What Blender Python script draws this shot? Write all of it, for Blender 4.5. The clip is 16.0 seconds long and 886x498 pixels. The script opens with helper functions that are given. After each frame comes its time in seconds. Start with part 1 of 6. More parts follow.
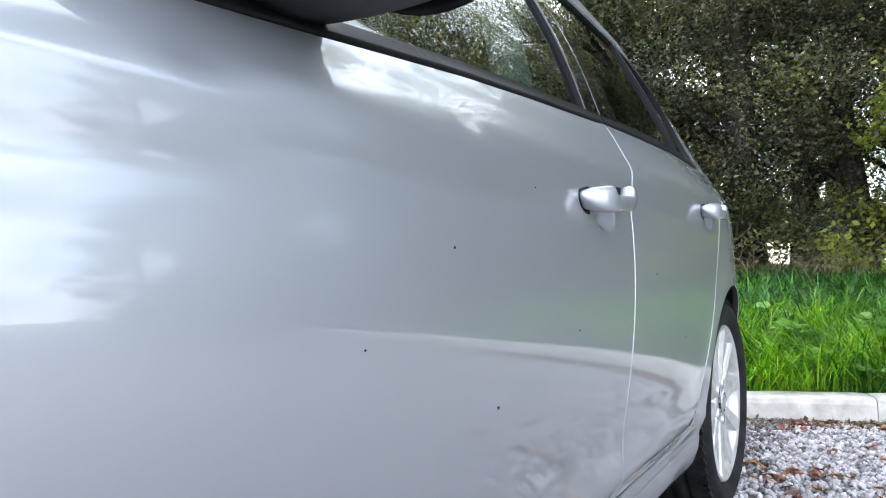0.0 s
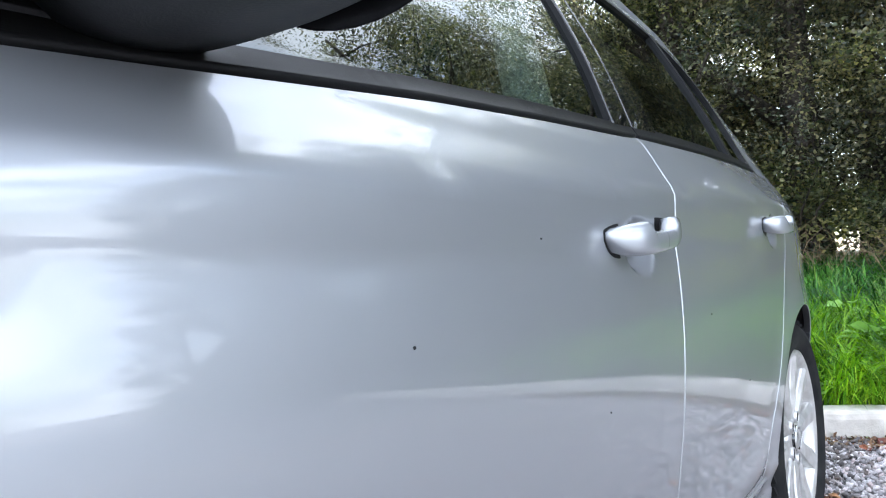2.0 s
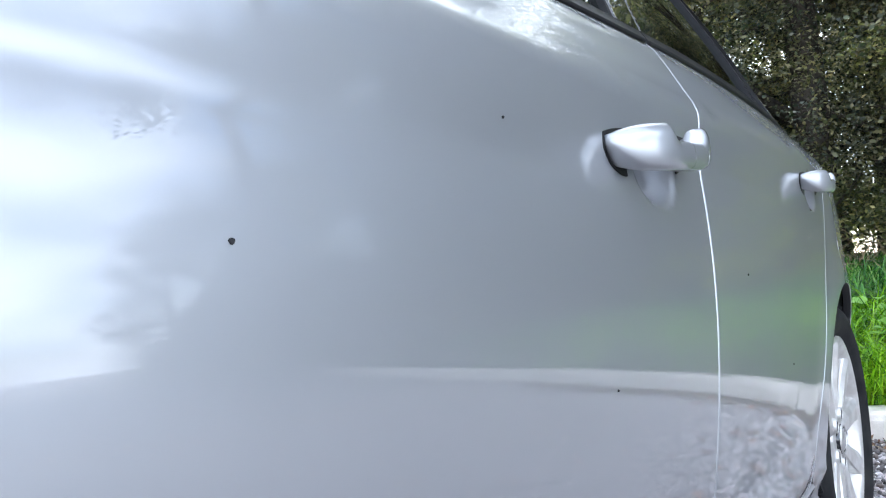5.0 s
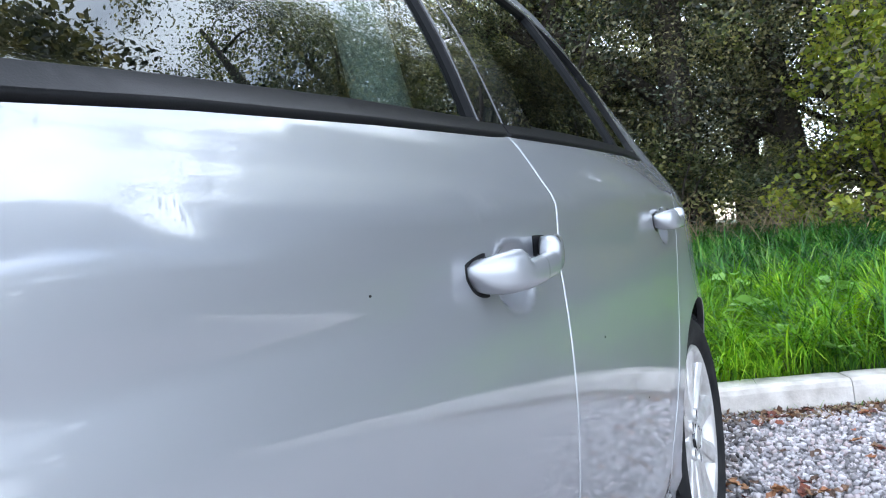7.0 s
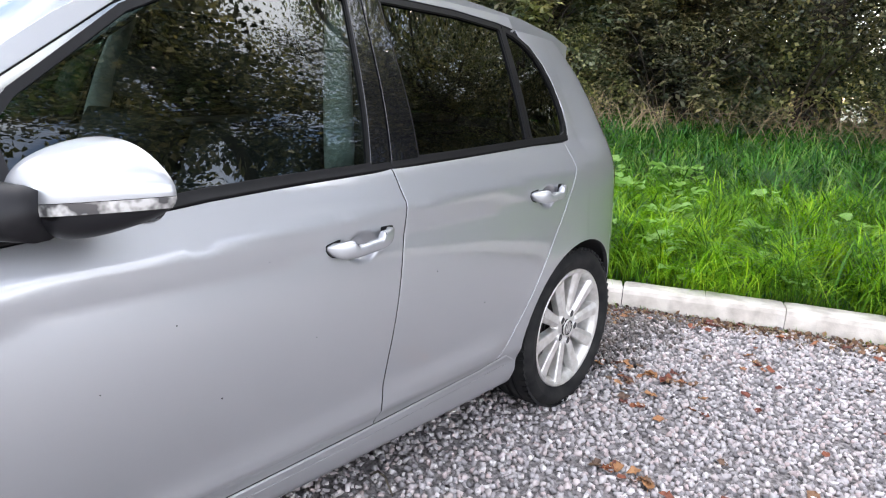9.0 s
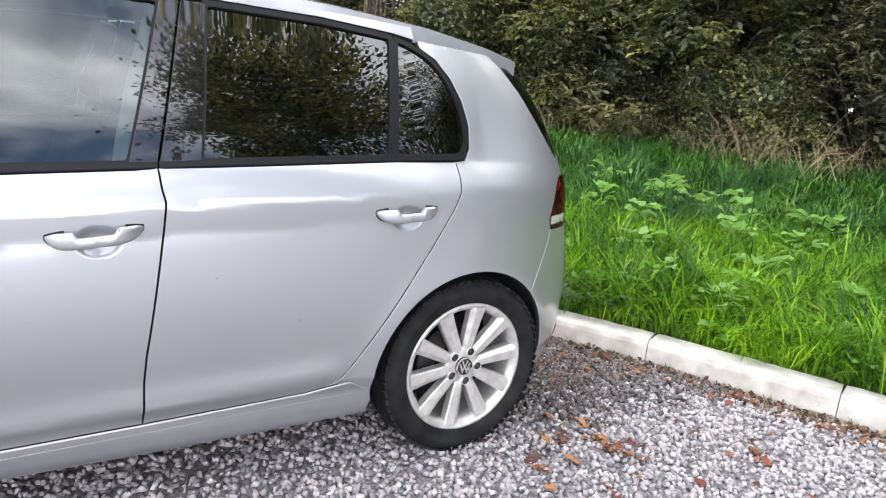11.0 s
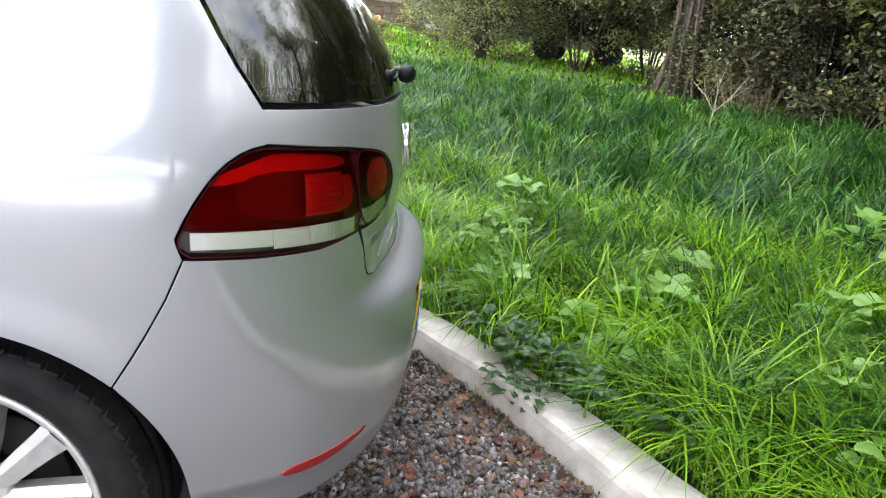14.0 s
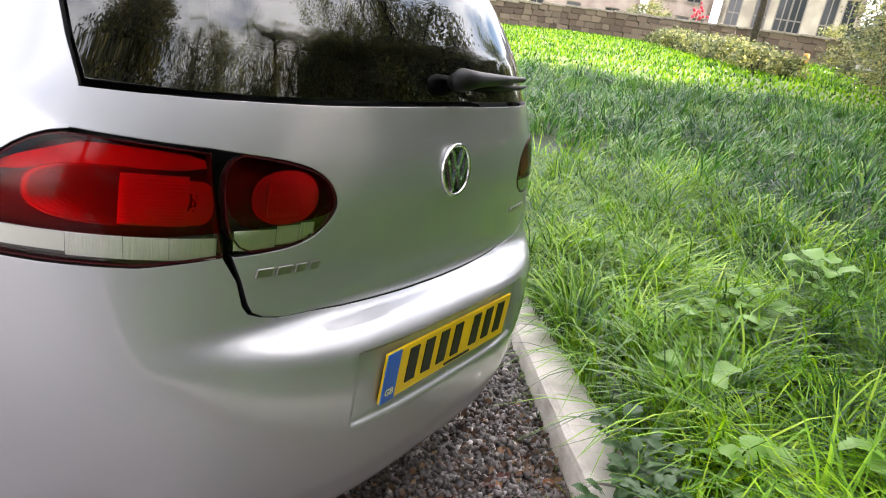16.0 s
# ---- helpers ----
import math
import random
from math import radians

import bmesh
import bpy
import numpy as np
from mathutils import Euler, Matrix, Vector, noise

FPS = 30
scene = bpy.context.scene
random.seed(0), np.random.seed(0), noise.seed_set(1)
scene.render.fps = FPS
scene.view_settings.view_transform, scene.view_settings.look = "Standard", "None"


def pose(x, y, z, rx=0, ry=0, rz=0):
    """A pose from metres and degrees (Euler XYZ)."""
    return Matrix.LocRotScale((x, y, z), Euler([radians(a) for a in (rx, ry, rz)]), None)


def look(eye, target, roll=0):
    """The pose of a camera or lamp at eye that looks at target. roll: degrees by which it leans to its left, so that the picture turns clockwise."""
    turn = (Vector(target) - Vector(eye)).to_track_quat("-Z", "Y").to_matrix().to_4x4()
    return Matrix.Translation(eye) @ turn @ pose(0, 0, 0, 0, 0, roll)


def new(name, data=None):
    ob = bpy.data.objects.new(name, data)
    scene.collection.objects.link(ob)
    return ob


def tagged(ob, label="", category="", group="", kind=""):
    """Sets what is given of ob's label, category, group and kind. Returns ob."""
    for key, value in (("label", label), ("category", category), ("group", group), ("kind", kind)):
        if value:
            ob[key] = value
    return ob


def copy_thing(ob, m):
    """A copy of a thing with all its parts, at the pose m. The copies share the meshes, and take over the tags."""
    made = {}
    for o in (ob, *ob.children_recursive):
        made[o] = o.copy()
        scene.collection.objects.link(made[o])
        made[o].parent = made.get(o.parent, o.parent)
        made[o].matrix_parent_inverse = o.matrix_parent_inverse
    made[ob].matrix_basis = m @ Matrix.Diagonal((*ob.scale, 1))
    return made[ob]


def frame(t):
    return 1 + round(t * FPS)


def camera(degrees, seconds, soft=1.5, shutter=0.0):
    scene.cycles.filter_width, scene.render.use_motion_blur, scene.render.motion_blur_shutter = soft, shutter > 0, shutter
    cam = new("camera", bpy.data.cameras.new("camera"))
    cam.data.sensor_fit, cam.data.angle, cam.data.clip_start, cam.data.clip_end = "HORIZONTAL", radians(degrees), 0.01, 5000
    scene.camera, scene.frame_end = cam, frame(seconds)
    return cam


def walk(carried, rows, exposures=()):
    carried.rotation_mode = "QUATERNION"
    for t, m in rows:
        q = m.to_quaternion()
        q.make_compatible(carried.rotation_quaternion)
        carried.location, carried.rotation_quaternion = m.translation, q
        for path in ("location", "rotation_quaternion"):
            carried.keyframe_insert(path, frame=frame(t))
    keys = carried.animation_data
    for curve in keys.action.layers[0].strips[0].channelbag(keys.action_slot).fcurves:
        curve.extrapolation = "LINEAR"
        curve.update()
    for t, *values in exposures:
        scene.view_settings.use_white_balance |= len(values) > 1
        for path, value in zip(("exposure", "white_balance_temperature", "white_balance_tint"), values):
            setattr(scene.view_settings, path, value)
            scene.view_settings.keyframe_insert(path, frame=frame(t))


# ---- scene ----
import collections

cam = camera(66.0, 16.0, 1.1)
PATH = [
    (0, (1.282, -2.2, 0.695), (0.191, -0.526, 0.783), -0.6),
    (0.5, (1.249, -2.176, 0.704), (0.132, -0.52, 0.8), 0.2),
    (1, (1.27, -2.178, 0.707), (0.055, -0.591, 0.784), -0.2),
    (1.5, (1.306, -2.175, 0.794), (-0.025, -0.682, 0.798), -1.1),
    (2, (1.237, -1.995, 0.775), (0.022, -0.409, 0.868), -2.8),
    (2.5, (1.18, -1.888, 0.748), (0.055, -0.24, 0.889), -2.7),
    (3, (1.153, -1.817, 0.747), (0.012, -0.184, 0.928), -2.5),
    (3.5, (1.128, -1.783, 0.705), (-0.067, -0.188, 0.874), -2.4),
    (3.7, (1.13, -1.787, 0.673), (-0.085, -0.205, 0.805), -2.6),
    (5.8, (1.148, -1.752, 0.716), (-0.082, -0.179, 0.839), -4.3),
    (6, (1.166, -1.751, 0.716), (-0.052, -0.169, 0.825), -4.3),
    (6.5, (1.176, -1.765, 0.718), (0.013, -0.14, 0.811), -5.8),
    (7, (1.188, -1.793, 0.832), (0.208, -0.05, 0.863), -6.4),
    (7.5, (1.4, -1.979, 1.041), (0.465, -0.245, 0.697), -1.8),
    (8, (1.6, -2.147, 1.118), (0.649, -0.458, 0.624), 1.6),
    (8.2, (1.674, -2.245, 1.135), (0.683, -0.579, 0.641), 2.3),
    (10.3, (2.665, -1.836, 1.232), (1.093, -0.666, 0.83), 3.9),
    (10.5, (2.717, -1.68, 1.236), (1.12, -0.542, 0.84), 4.3),
    (11, (2.662, -1.297, 1.214), (1.019, -0.242, 0.784), 5.5),
    (11.5, (2.571, -0.901, 1.2), (0.884, 0.077, 0.755), 5.9),
    (12, (2.435, -0.562, 1.201), (0.705, 0.316, 0.715), 6.2),
    (12.5, (2.295, -0.276, 1.17), (0.512, 0.479, 0.67), 5.6),
    (13, (2.209, 0.062, 1.155), (0.376, 0.662, 0.626), 5.6),
    (13.5, (2.09, 0.398, 1.15), (0.202, 0.78, 0.612), 5.8),
    (14, (1.888, 0.709, 1.152), (-0.037, 0.809, 0.619), 6.9),
    (14.5, (1.782, 1.004, 1.179), (-0.136, 0.797, 0.649), 8.2),
    (15, (1.611, 1.195, 1.19), (-0.247, 0.7, 0.642), 9.7),
    (15.5, (1.424, 1.401, 1.2), (-0.34, 0.644, 0.638), 9.9),
    (16, (1.251, 1.389, 1.197), (-0.406, 0.448, 0.589), 10.2),
]
EXPOSURES = [(0, 1.65, 6000, 10), (3.5, 1.65, 5850, 10), (6, 1.6, 5800, 10), (7, 1.6, 5750, 10), (8, 1.6, 6250, 13), (10.5, 1.8, 6600, 15), (13, 1.8, 6650, 14), (14.5, 1.82, 6600, 14), (16, 1.75, 7000, 18)]
walk(cam, [(t, look(eye, target, roll)) for t, eye, target, roll in PATH], EXPOSURES)

# world, sun and exposure
world = bpy.data.worlds.new("sky")
scene.world = world
world.use_nodes = True
wn, wl = world.node_tree.nodes, world.node_tree.links
wn.clear()
w_out = wn.new("ShaderNodeOutputWorld")
w_bg = wn.new("ShaderNodeBackground")
w_sky = wn.new("ShaderNodeTexSky")
w_sky.sky_type = "NISHITA"
w_sky.sun_disc = False
w_sky.sun_elevation = radians(37)
w_sky.sun_rotation = radians(-30)
w_co = wn.new("ShaderNodeTexCoord")
w_map = wn.new("ShaderNodeMapping")
w_map.inputs["Scale"].default_value = (1.0, 1.0, 2.2)
w_noise = wn.new("ShaderNodeTexNoise")
w_noise.inputs["Scale"].default_value = 2.3
w_noise.inputs["Detail"].default_value = 7.0
w_ramp = wn.new("ShaderNodeValToRGB")
w_ramp.color_ramp.elements[0].position = 0.36
w_ramp.color_ramp.elements[1].position = 0.60
w_mix = wn.new("ShaderNodeMixRGB")
w_mix.inputs[2].default_value = (11.0, 11.3, 11.9, 1)
wl.new(w_co.outputs["Generated"], w_map.inputs[0])
wl.new(w_map.outputs[0], w_noise.inputs["Vector"])
wl.new(w_noise.outputs[0], w_ramp.inputs[0])
wl.new(w_ramp.outputs[0], w_mix.inputs[0])
wl.new(w_sky.outputs[0], w_mix.inputs[1])
wl.new(w_mix.outputs[0], w_bg.inputs[0])
w_bg.inputs[1].default_value = 0.15
wl.new(w_bg.outputs[0], w_out.inputs[0])

sun = new("sun", bpy.data.lights.new("sun", "SUN"))
sun.data.energy = 4.5
sun.data.angle = radians(0.6)
sun.data.color = (1.0, 0.95, 0.86)
sun.matrix_world = look((-14, 24, 21), (0, 0, 0))


# ---- materials
def mat(name, color, rough=0.5, metal=0.0, coat=0.0, spec=0.5):
    m = bpy.data.materials.new(name)
    m.use_nodes = True
    b = m.node_tree.nodes["Principled BSDF"]
    b.inputs["Base Color"].default_value = (*color, 1)
    b.inputs["Roughness"].default_value = rough
    b.inputs["Metallic"].default_value = metal
    b.inputs["Coat Weight"].default_value = coat
    b.inputs["Coat Roughness"].default_value = 0.02
    b.inputs["Specular IOR Level"].default_value = spec
    return m


def bsdf(m):
    return m.node_tree.nodes["Principled BSDF"]


def noise_color(m, scale, c1, c2, detail=4.0, lo=0.35, hi=0.65, space="Object"):
    """Base colour that runs between two colours by noise. Returns the noise node."""
    n, l = m.node_tree.nodes, m.node_tree.links
    co = n.new("ShaderNodeTexCoord")
    t = n.new("ShaderNodeTexNoise")
    t.inputs["Scale"].default_value = scale
    t.inputs["Detail"].default_value = detail
    r = n.new("ShaderNodeValToRGB")
    r.color_ramp.elements[0].position, r.color_ramp.elements[1].position = lo, hi
    r.color_ramp.elements[0].color, r.color_ramp.elements[1].color = (*c1, 1), (*c2, 1)
    l.new(co.outputs[space], t.inputs["Vector"])
    l.new(t.outputs[0], r.inputs[0])
    l.new(r.outputs[0], bsdf(m).inputs["Base Color"])
    return t, r


def add_bump(m, scale, strength, distance=0.01, detail=5.0):
    n, l = m.node_tree.nodes, m.node_tree.links
    co = n.new("ShaderNodeTexCoord")
    t = n.new("ShaderNodeTexNoise")
    t.inputs["Scale"].default_value = scale
    t.inputs["Detail"].default_value = detail
    b = n.new("ShaderNodeBump")
    b.inputs["Strength"].default_value = strength
    b.inputs["Distance"].default_value = distance
    l.new(co.outputs["Object"], t.inputs["Vector"])
    l.new(t.outputs[0], b.inputs["Height"])
    l.new(b.outputs[0], bsdf(m).inputs["Normal"])


def island_color(m, colors, source="island"):
    """Base colour picked piece by piece from a ramp of colours."""
    n, l = m.node_tree.nodes, m.node_tree.links
    if source == "island":
        g = n.new("ShaderNodeNewGeometry")
        out = g.outputs["Random Per Island"]
    else:
        g = n.new("ShaderNodeObjectInfo")
        out = g.outputs["Random"]
    r = n.new("ShaderNodeValToRGB")
    e = r.color_ramp.elements
    while len(e) < len(colors):
        e.new(0.5)
    for i, c in enumerate(colors):
        e[i].position = i / (len(colors) - 1)
        e[i].color = (*c, 1)
    l.new(out, r.inputs[0])
    l.new(r.outputs[0], bsdf(m).inputs["Base Color"])
    return r


def leafy(name, colors, rough=0.5, glow=0.35, patch=0.0):
    """Leaf or blade material: colours piece by piece, with light passing through."""
    m = mat(name, colors[0], rough)
    r = island_color(m, colors)
    n, l = m.node_tree.nodes, m.node_tree.links
    tr = n.new("ShaderNodeBsdfTranslucent")
    hs = n.new("ShaderNodeHueSaturation")
    hs.inputs["Value"].default_value = 1.5
    hs.inputs["Saturation"].default_value = 1.1
    mx = n.new("ShaderNodeMixShader")
    mx.inputs[0].default_value = glow
    src = r.outputs[0]
    # patch noise varies tone; in tree leaves it paints lit and shaded clumps
    if patch:
        co = n.new("ShaderNodeTexCoord")
        t = n.new("ShaderNodeTexNoise")
        t.inputs["Scale"].default_value = patch
        t.inputs["Detail"].default_value = 3.0
        r2 = n.new("ShaderNodeValToRGB")
        r2.color_ramp.elements[0].position, r2.color_ramp.elements[1].position = 0.34, 0.66
        r2.color_ramp.elements[0].color, r2.color_ramp.elements[1].color = (0.40, 0.52, 0.70, 1), (1.22, 1.20, 0.85, 1)
        mu = n.new("ShaderNodeMixRGB")
        mu.blend_type = "MULTIPLY"
        mu.inputs[0].default_value = 1.0
        l.new(co.outputs["Object"], t.inputs["Vector"])
        l.new(t.outputs[0], r2.inputs[0])
        l.new(src, mu.inputs[1])
        l.new(r2.outputs[0], mu.inputs[2])
        src = mu.outputs[0]
        l.new(src, bsdf(m).inputs["Base Color"])
    l.new(src, hs.inputs["Color"])
    l.new(hs.outputs[0], tr.inputs[0])
    l.new(bsdf(m).outputs[0], mx.inputs[1])
    l.new(tr.outputs[0], mx.inputs[2])
    l.new(mx.outputs[0], n["Material Output"].inputs[0])
    return m


def glass(name, tint, rough=0.0, base=0.06, shine=0.95):
    """A thin pane: tinted see-through with a mirror coat."""
    m = bpy.data.materials.new(name)
    m.use_nodes = True
    n, l = m.node_tree.nodes, m.node_tree.links
    n.clear()
    out = n.new("ShaderNodeOutputMaterial")
    t = n.new("ShaderNodeBsdfTransparent")
    t.inputs[0].default_value = (*tint, 1)
    g = n.new("ShaderNodeBsdfGlossy")
    g.inputs["Roughness"].default_value = rough
    g.inputs["Color"].default_value = (shine, shine * 1.04, shine * 1.02, 1)
    f = n.new("ShaderNodeFresnel")
    f.inputs[0].default_value = 1.52
    a = n.new("ShaderNodeMath")
    a.operation = "ADD"
    a.inputs[1].default_value = base
    a.use_clamp = True
    mx = n.new("ShaderNodeMixShader")
    l.new(f.outputs[0], a.inputs[0])
    l.new(a.outputs[0], mx.inputs[0])
    l.new(t.outputs[0], mx.inputs[1])
    l.new(g.outputs[0], mx.inputs[2])
    l.new(mx.outputs[0], out.inputs[0])
    return m


PAINT = mat("silver_paint", (0.398, 0.410, 0.424), 0.50, 0.78, 1.0)
bsdf(PAINT).inputs["Coat IOR"].default_value = 1.75
bsdf(PAINT).inputs["Coat Roughness"].default_value = 0.006
BLACK_TRIM = mat("black_rubber_trim", (0.006, 0.006, 0.0065), 0.5, spec=0.22)
add_bump(BLACK_TRIM, 700.0, 0.15, 0.001)
GLOSS_BLACK = mat("gloss_black_pillar", (0.005, 0.005, 0.006), 0.03, 0.0, 1.0)
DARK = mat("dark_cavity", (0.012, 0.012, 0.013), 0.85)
PLASTIC = mat("grained_dark_plastic", (0.008, 0.008, 0.0095), 0.45, spec=0.3)
add_bump(PLASTIC, 500.0, 0.2, 0.001)
TYRE = mat("tyre_rubber", (0.010, 0.010, 0.011), 0.75, spec=0.18)
noise_color(TYRE, 14.0, (0.007, 0.007, 0.008), (0.018, 0.018, 0.0175))
add_bump(TYRE, 160.0, 0.15, 0.002)
ALLOY = mat("silver_alloy", (0.66, 0.65, 0.63), 0.46, 0.7, 0.2)
noise_color(ALLOY, 30.0, (0.55, 0.53, 0.50), (0.70, 0.69, 0.67), 6.0)
STEEL = mat("brushed_steel", (0.30, 0.29, 0.28), 0.4, 1.0)
CHROME = mat("chrome", (0.85, 0.85, 0.85), 0.08, 1.0)
GLASS_DARK = glass("privacy_glass", (0.05, 0.06, 0.06), 0.0, 0.05)
GLASS_CLEAR = glass("green_tinted_glass", (0.13, 0.19, 0.17), 0.0, 0.05)
RED_LENS = mat("red_lamp_lens", (0.30, 0.004, 0.008), 0.10, 0.0, 0.5)
RED_BRIGHT = mat("bright_reflector_bowl", (0.97, 0.95, 0.95), 0.20, 0.35)
CLEAR_LENS = mat("clear_ribbed_lens", (0.42, 0.42, 0.40), 0.15, 0.5, 1.0)
noise_color(CLEAR_LENS, 45.0, (0.10, 0.10, 0.10), (0.75, 0.75, 0.72), 2.0, 0.40, 0.62)
CABIN = mat("dark_cabin_fabric", (0.035, 0.036, 0.038), 0.9)
YELLOW = mat("yellow_plate", (0.85, 0.56, 0.01), 0.35)
BLUE = mat("blue_plate_band", (0.02, 0.12, 0.50), 0.35)
INK = mat("black_plate_ink", (0.008, 0.008, 0.008), 0.5)
WHITE_INK = mat("pale_yellow_print", (0.8, 0.75, 0.35), 0.5)


# ---- helpers
def mesh_ob(name, verts, faces, material, smooth=False, normals=None):
    me = bpy.data.meshes.new(name)
    me.from_pydata([tuple(v) for v in verts], [], [tuple(f) for f in faces])
    me.materials.append(material)
    if smooth:
        me.polygons.foreach_set("use_smooth", np.ones(len(me.polygons), dtype=bool))
    me.update()
    if normals is not None:
        me.normals_split_custom_set_from_vertices([tuple(n) for n in normals])
    return new(name, me)


def under(ob, parent, label=""):
    ob.parent = parent
    ob.matrix_parent_inverse = parent.matrix_world.inverted()
    if label:
        ob["label"] = label
    return ob


def part(name, bm, material, parent, label="", smooth=True):
    me = bpy.data.meshes.new(name)
    bm.to_mesh(me)
    bm.free()
    me.materials.append(material)
    if smooth:
        me.polygons.foreach_set("use_smooth", np.ones(len(me.polygons), dtype=bool))
    ob = new(name, me)
    return under(ob, parent, label) if parent else ob


def thing(name, at=(0, 0, 0), label="", category="", group=""):
    e = new(name)
    e.location = at
    bpy.context.view_layer.update()
    return tagged(e, label, category, group)


def bm_box(bm, lo, hi, bevel=0.0, turn=None):
    lo, hi = Vector(lo), Vector(hi)
    m = Matrix.Translation((lo + hi) / 2) @ (turn or Matrix()) @ Matrix.Diagonal((*(hi - lo), 1))
    made = bmesh.ops.create_cube(bm, size=1.0, matrix=m)["verts"]
    if bevel:
        edges = list({e for v in made for e in v.link_edges})
        bmesh.ops.bevel(bm, geom=edges, offset=bevel, segments=2, affect="EDGES", profile=0.6)


def bm_tube(bm, points, radii, sides=8, caps=True):
    """A round tube along points with a radius at each."""
    rings = []
    for i, p in enumerate(points):
        p = Vector(p)
        a = Vector(points[max(0, i - 1)])
        b = Vector(points[min(len(points) - 1, i + 1)])
        d = (b - a).normalized()
        side = d.cross(Vector((0, 0, 1)) if abs(d.z) < 0.9 else Vector((1, 0, 0))).normalized()
        up = side.cross(d)
        rings.append([bm.verts.new(p + float(radii[i]) * (math.cos(q) * side + math.sin(q) * up)) for q in np.linspace(0, 2 * math.pi, sides, endpoint=False).tolist()])
    for r1, r2 in zip(rings, rings[1:]):
        for k in range(sides):
            bm.faces.new((r1[k], r1[(k + 1) % sides], r2[(k + 1) % sides], r2[k]))
    if caps:
        bm.faces.new(rings[0][::-1])
        bm.faces.new(rings[-1])


def bm_lathe(bm, profile, axis_x0, sides=64, centre=(0, 0)):
    """Turn a profile of (out along x, radius) about an axis parallel to x through (y, z) = centre."""
    rings = []
    for out, r in profile:
        rings.append([bm.verts.new((axis_x0 + out, centre[0] + r * math.cos(q), centre[1] + r * math.sin(q))) for q in np.linspace(0, 2 * math.pi, sides, endpoint=False)])
    for r1, r2 in zip(rings, rings[1:]):
        for k in range(sides):
            bm.faces.new((r1[k], r1[(k + 1) % sides], r2[(k + 1) % sides], r2[k]))


# ---- ground levels


def smooth01(a, b, v):
    t = np.clip((v - a) / (b - a), 0, 1)
    return t * t * (3 - 2 * t)


def kerb_line(x):
    """The foot of the kerb's front face: y at x, gently bowed."""
    u = np.asarray(x, float) - 0.3
    left = np.clip(u, -1.7, 0)
    return 1.435 + 0.47 * u - 0.045 * np.clip(u, 0, 2.2) ** 2 - 0.14 * left**2 + 0.476 * np.clip(u + 1.7, None, 0)


def behind_kerb(x, y):
    return (y - kerb_line(x)) * 0.9


def ground_z(x, y):
    x, y = np.asarray(x, float), np.asarray(y, float)
    gravel = -0.05 * smooth01(-0.1, 1.1, y + 0.25 * np.clip(x - 0.9, 0, 1.5))
    d = behind_kerb(x, y)
    bank = 0.055 + 0.058 * np.clip(d - 0.1, 0, 14) + 0.02 * np.clip(d - 14, 0, 30) + (0.015 * np.clip(-x - 3, 0, 8) + 0.052 * np.clip(-x - 11, 0, 26)) * smooth01(0, 3, d)
    return np.where(d > 0.06, bank, gravel)


# ---- setting: one ground sheet, the kerb
def axis_steps(lo, hi, near, far):
    out, v = [0.0], 0.0
    while v < hi:
        v += near if abs(v) < 5 else (0.6 if abs(v) < 18 else far)
        out.append(v)
    v = 0.0
    while v > lo:
        v -= near if abs(v) < 5 else (0.6 if abs(v) < 18 else far)
        out.insert(0, v)
    return np.array(out)


GX, GY = axis_steps(-600, 600, 0.1, 20), axis_steps(-600, 600, 0.1, 20)
XX, YY = np.meshgrid(GX, GY, indexing="ij")
ZZ = ground_z(XX, YY)
nx, ny = len(GX), len(GY)
gi = np.arange(nx * ny).reshape(nx, ny)
gf = np.stack([gi[:-1, :-1], gi[1:, :-1], gi[1:, 1:], gi[:-1, 1:]], -1).reshape(-1, 4)
SOIL = mat("gravel_bed_and_soil", (0.2, 0.2, 0.2), 0.95)
noise_color(SOIL, 55.0, (0.085, 0.078, 0.077), (0.30, 0.278, 0.272), 8.0)
add_bump(SOIL, 60.0, 0.8, 0.02, 6.0)
# near-black soil: the shade between grass blades is in its colour
TURF = mat("gap_shade_turf_soil", (0.05, 0.09, 0.02), 0.95)
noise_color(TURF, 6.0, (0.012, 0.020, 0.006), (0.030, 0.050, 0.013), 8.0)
ground = mesh_ob("ground", np.stack([XX, YY, ZZ], -1).reshape(-1, 3).tolist(), gf.tolist(), SOIL, True)
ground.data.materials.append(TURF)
# far turf, its sunlit look put into a paler, yellower colour
FAR_TURF = mat("sunlit_tint_turf", (0.12, 0.2, 0.04), 0.95)
noise_color(FAR_TURF, 0.9, (0.085, 0.130, 0.030), (0.165, 0.215, 0.060), 8.0)
ground.data.materials.append(FAR_TURF)
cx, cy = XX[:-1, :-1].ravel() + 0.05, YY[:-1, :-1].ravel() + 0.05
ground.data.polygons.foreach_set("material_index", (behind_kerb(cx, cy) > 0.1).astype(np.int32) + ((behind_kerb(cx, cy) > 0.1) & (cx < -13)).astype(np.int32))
tagged(ground, "grey gravel bed rising into a turf bank", "ground", kind="structure")

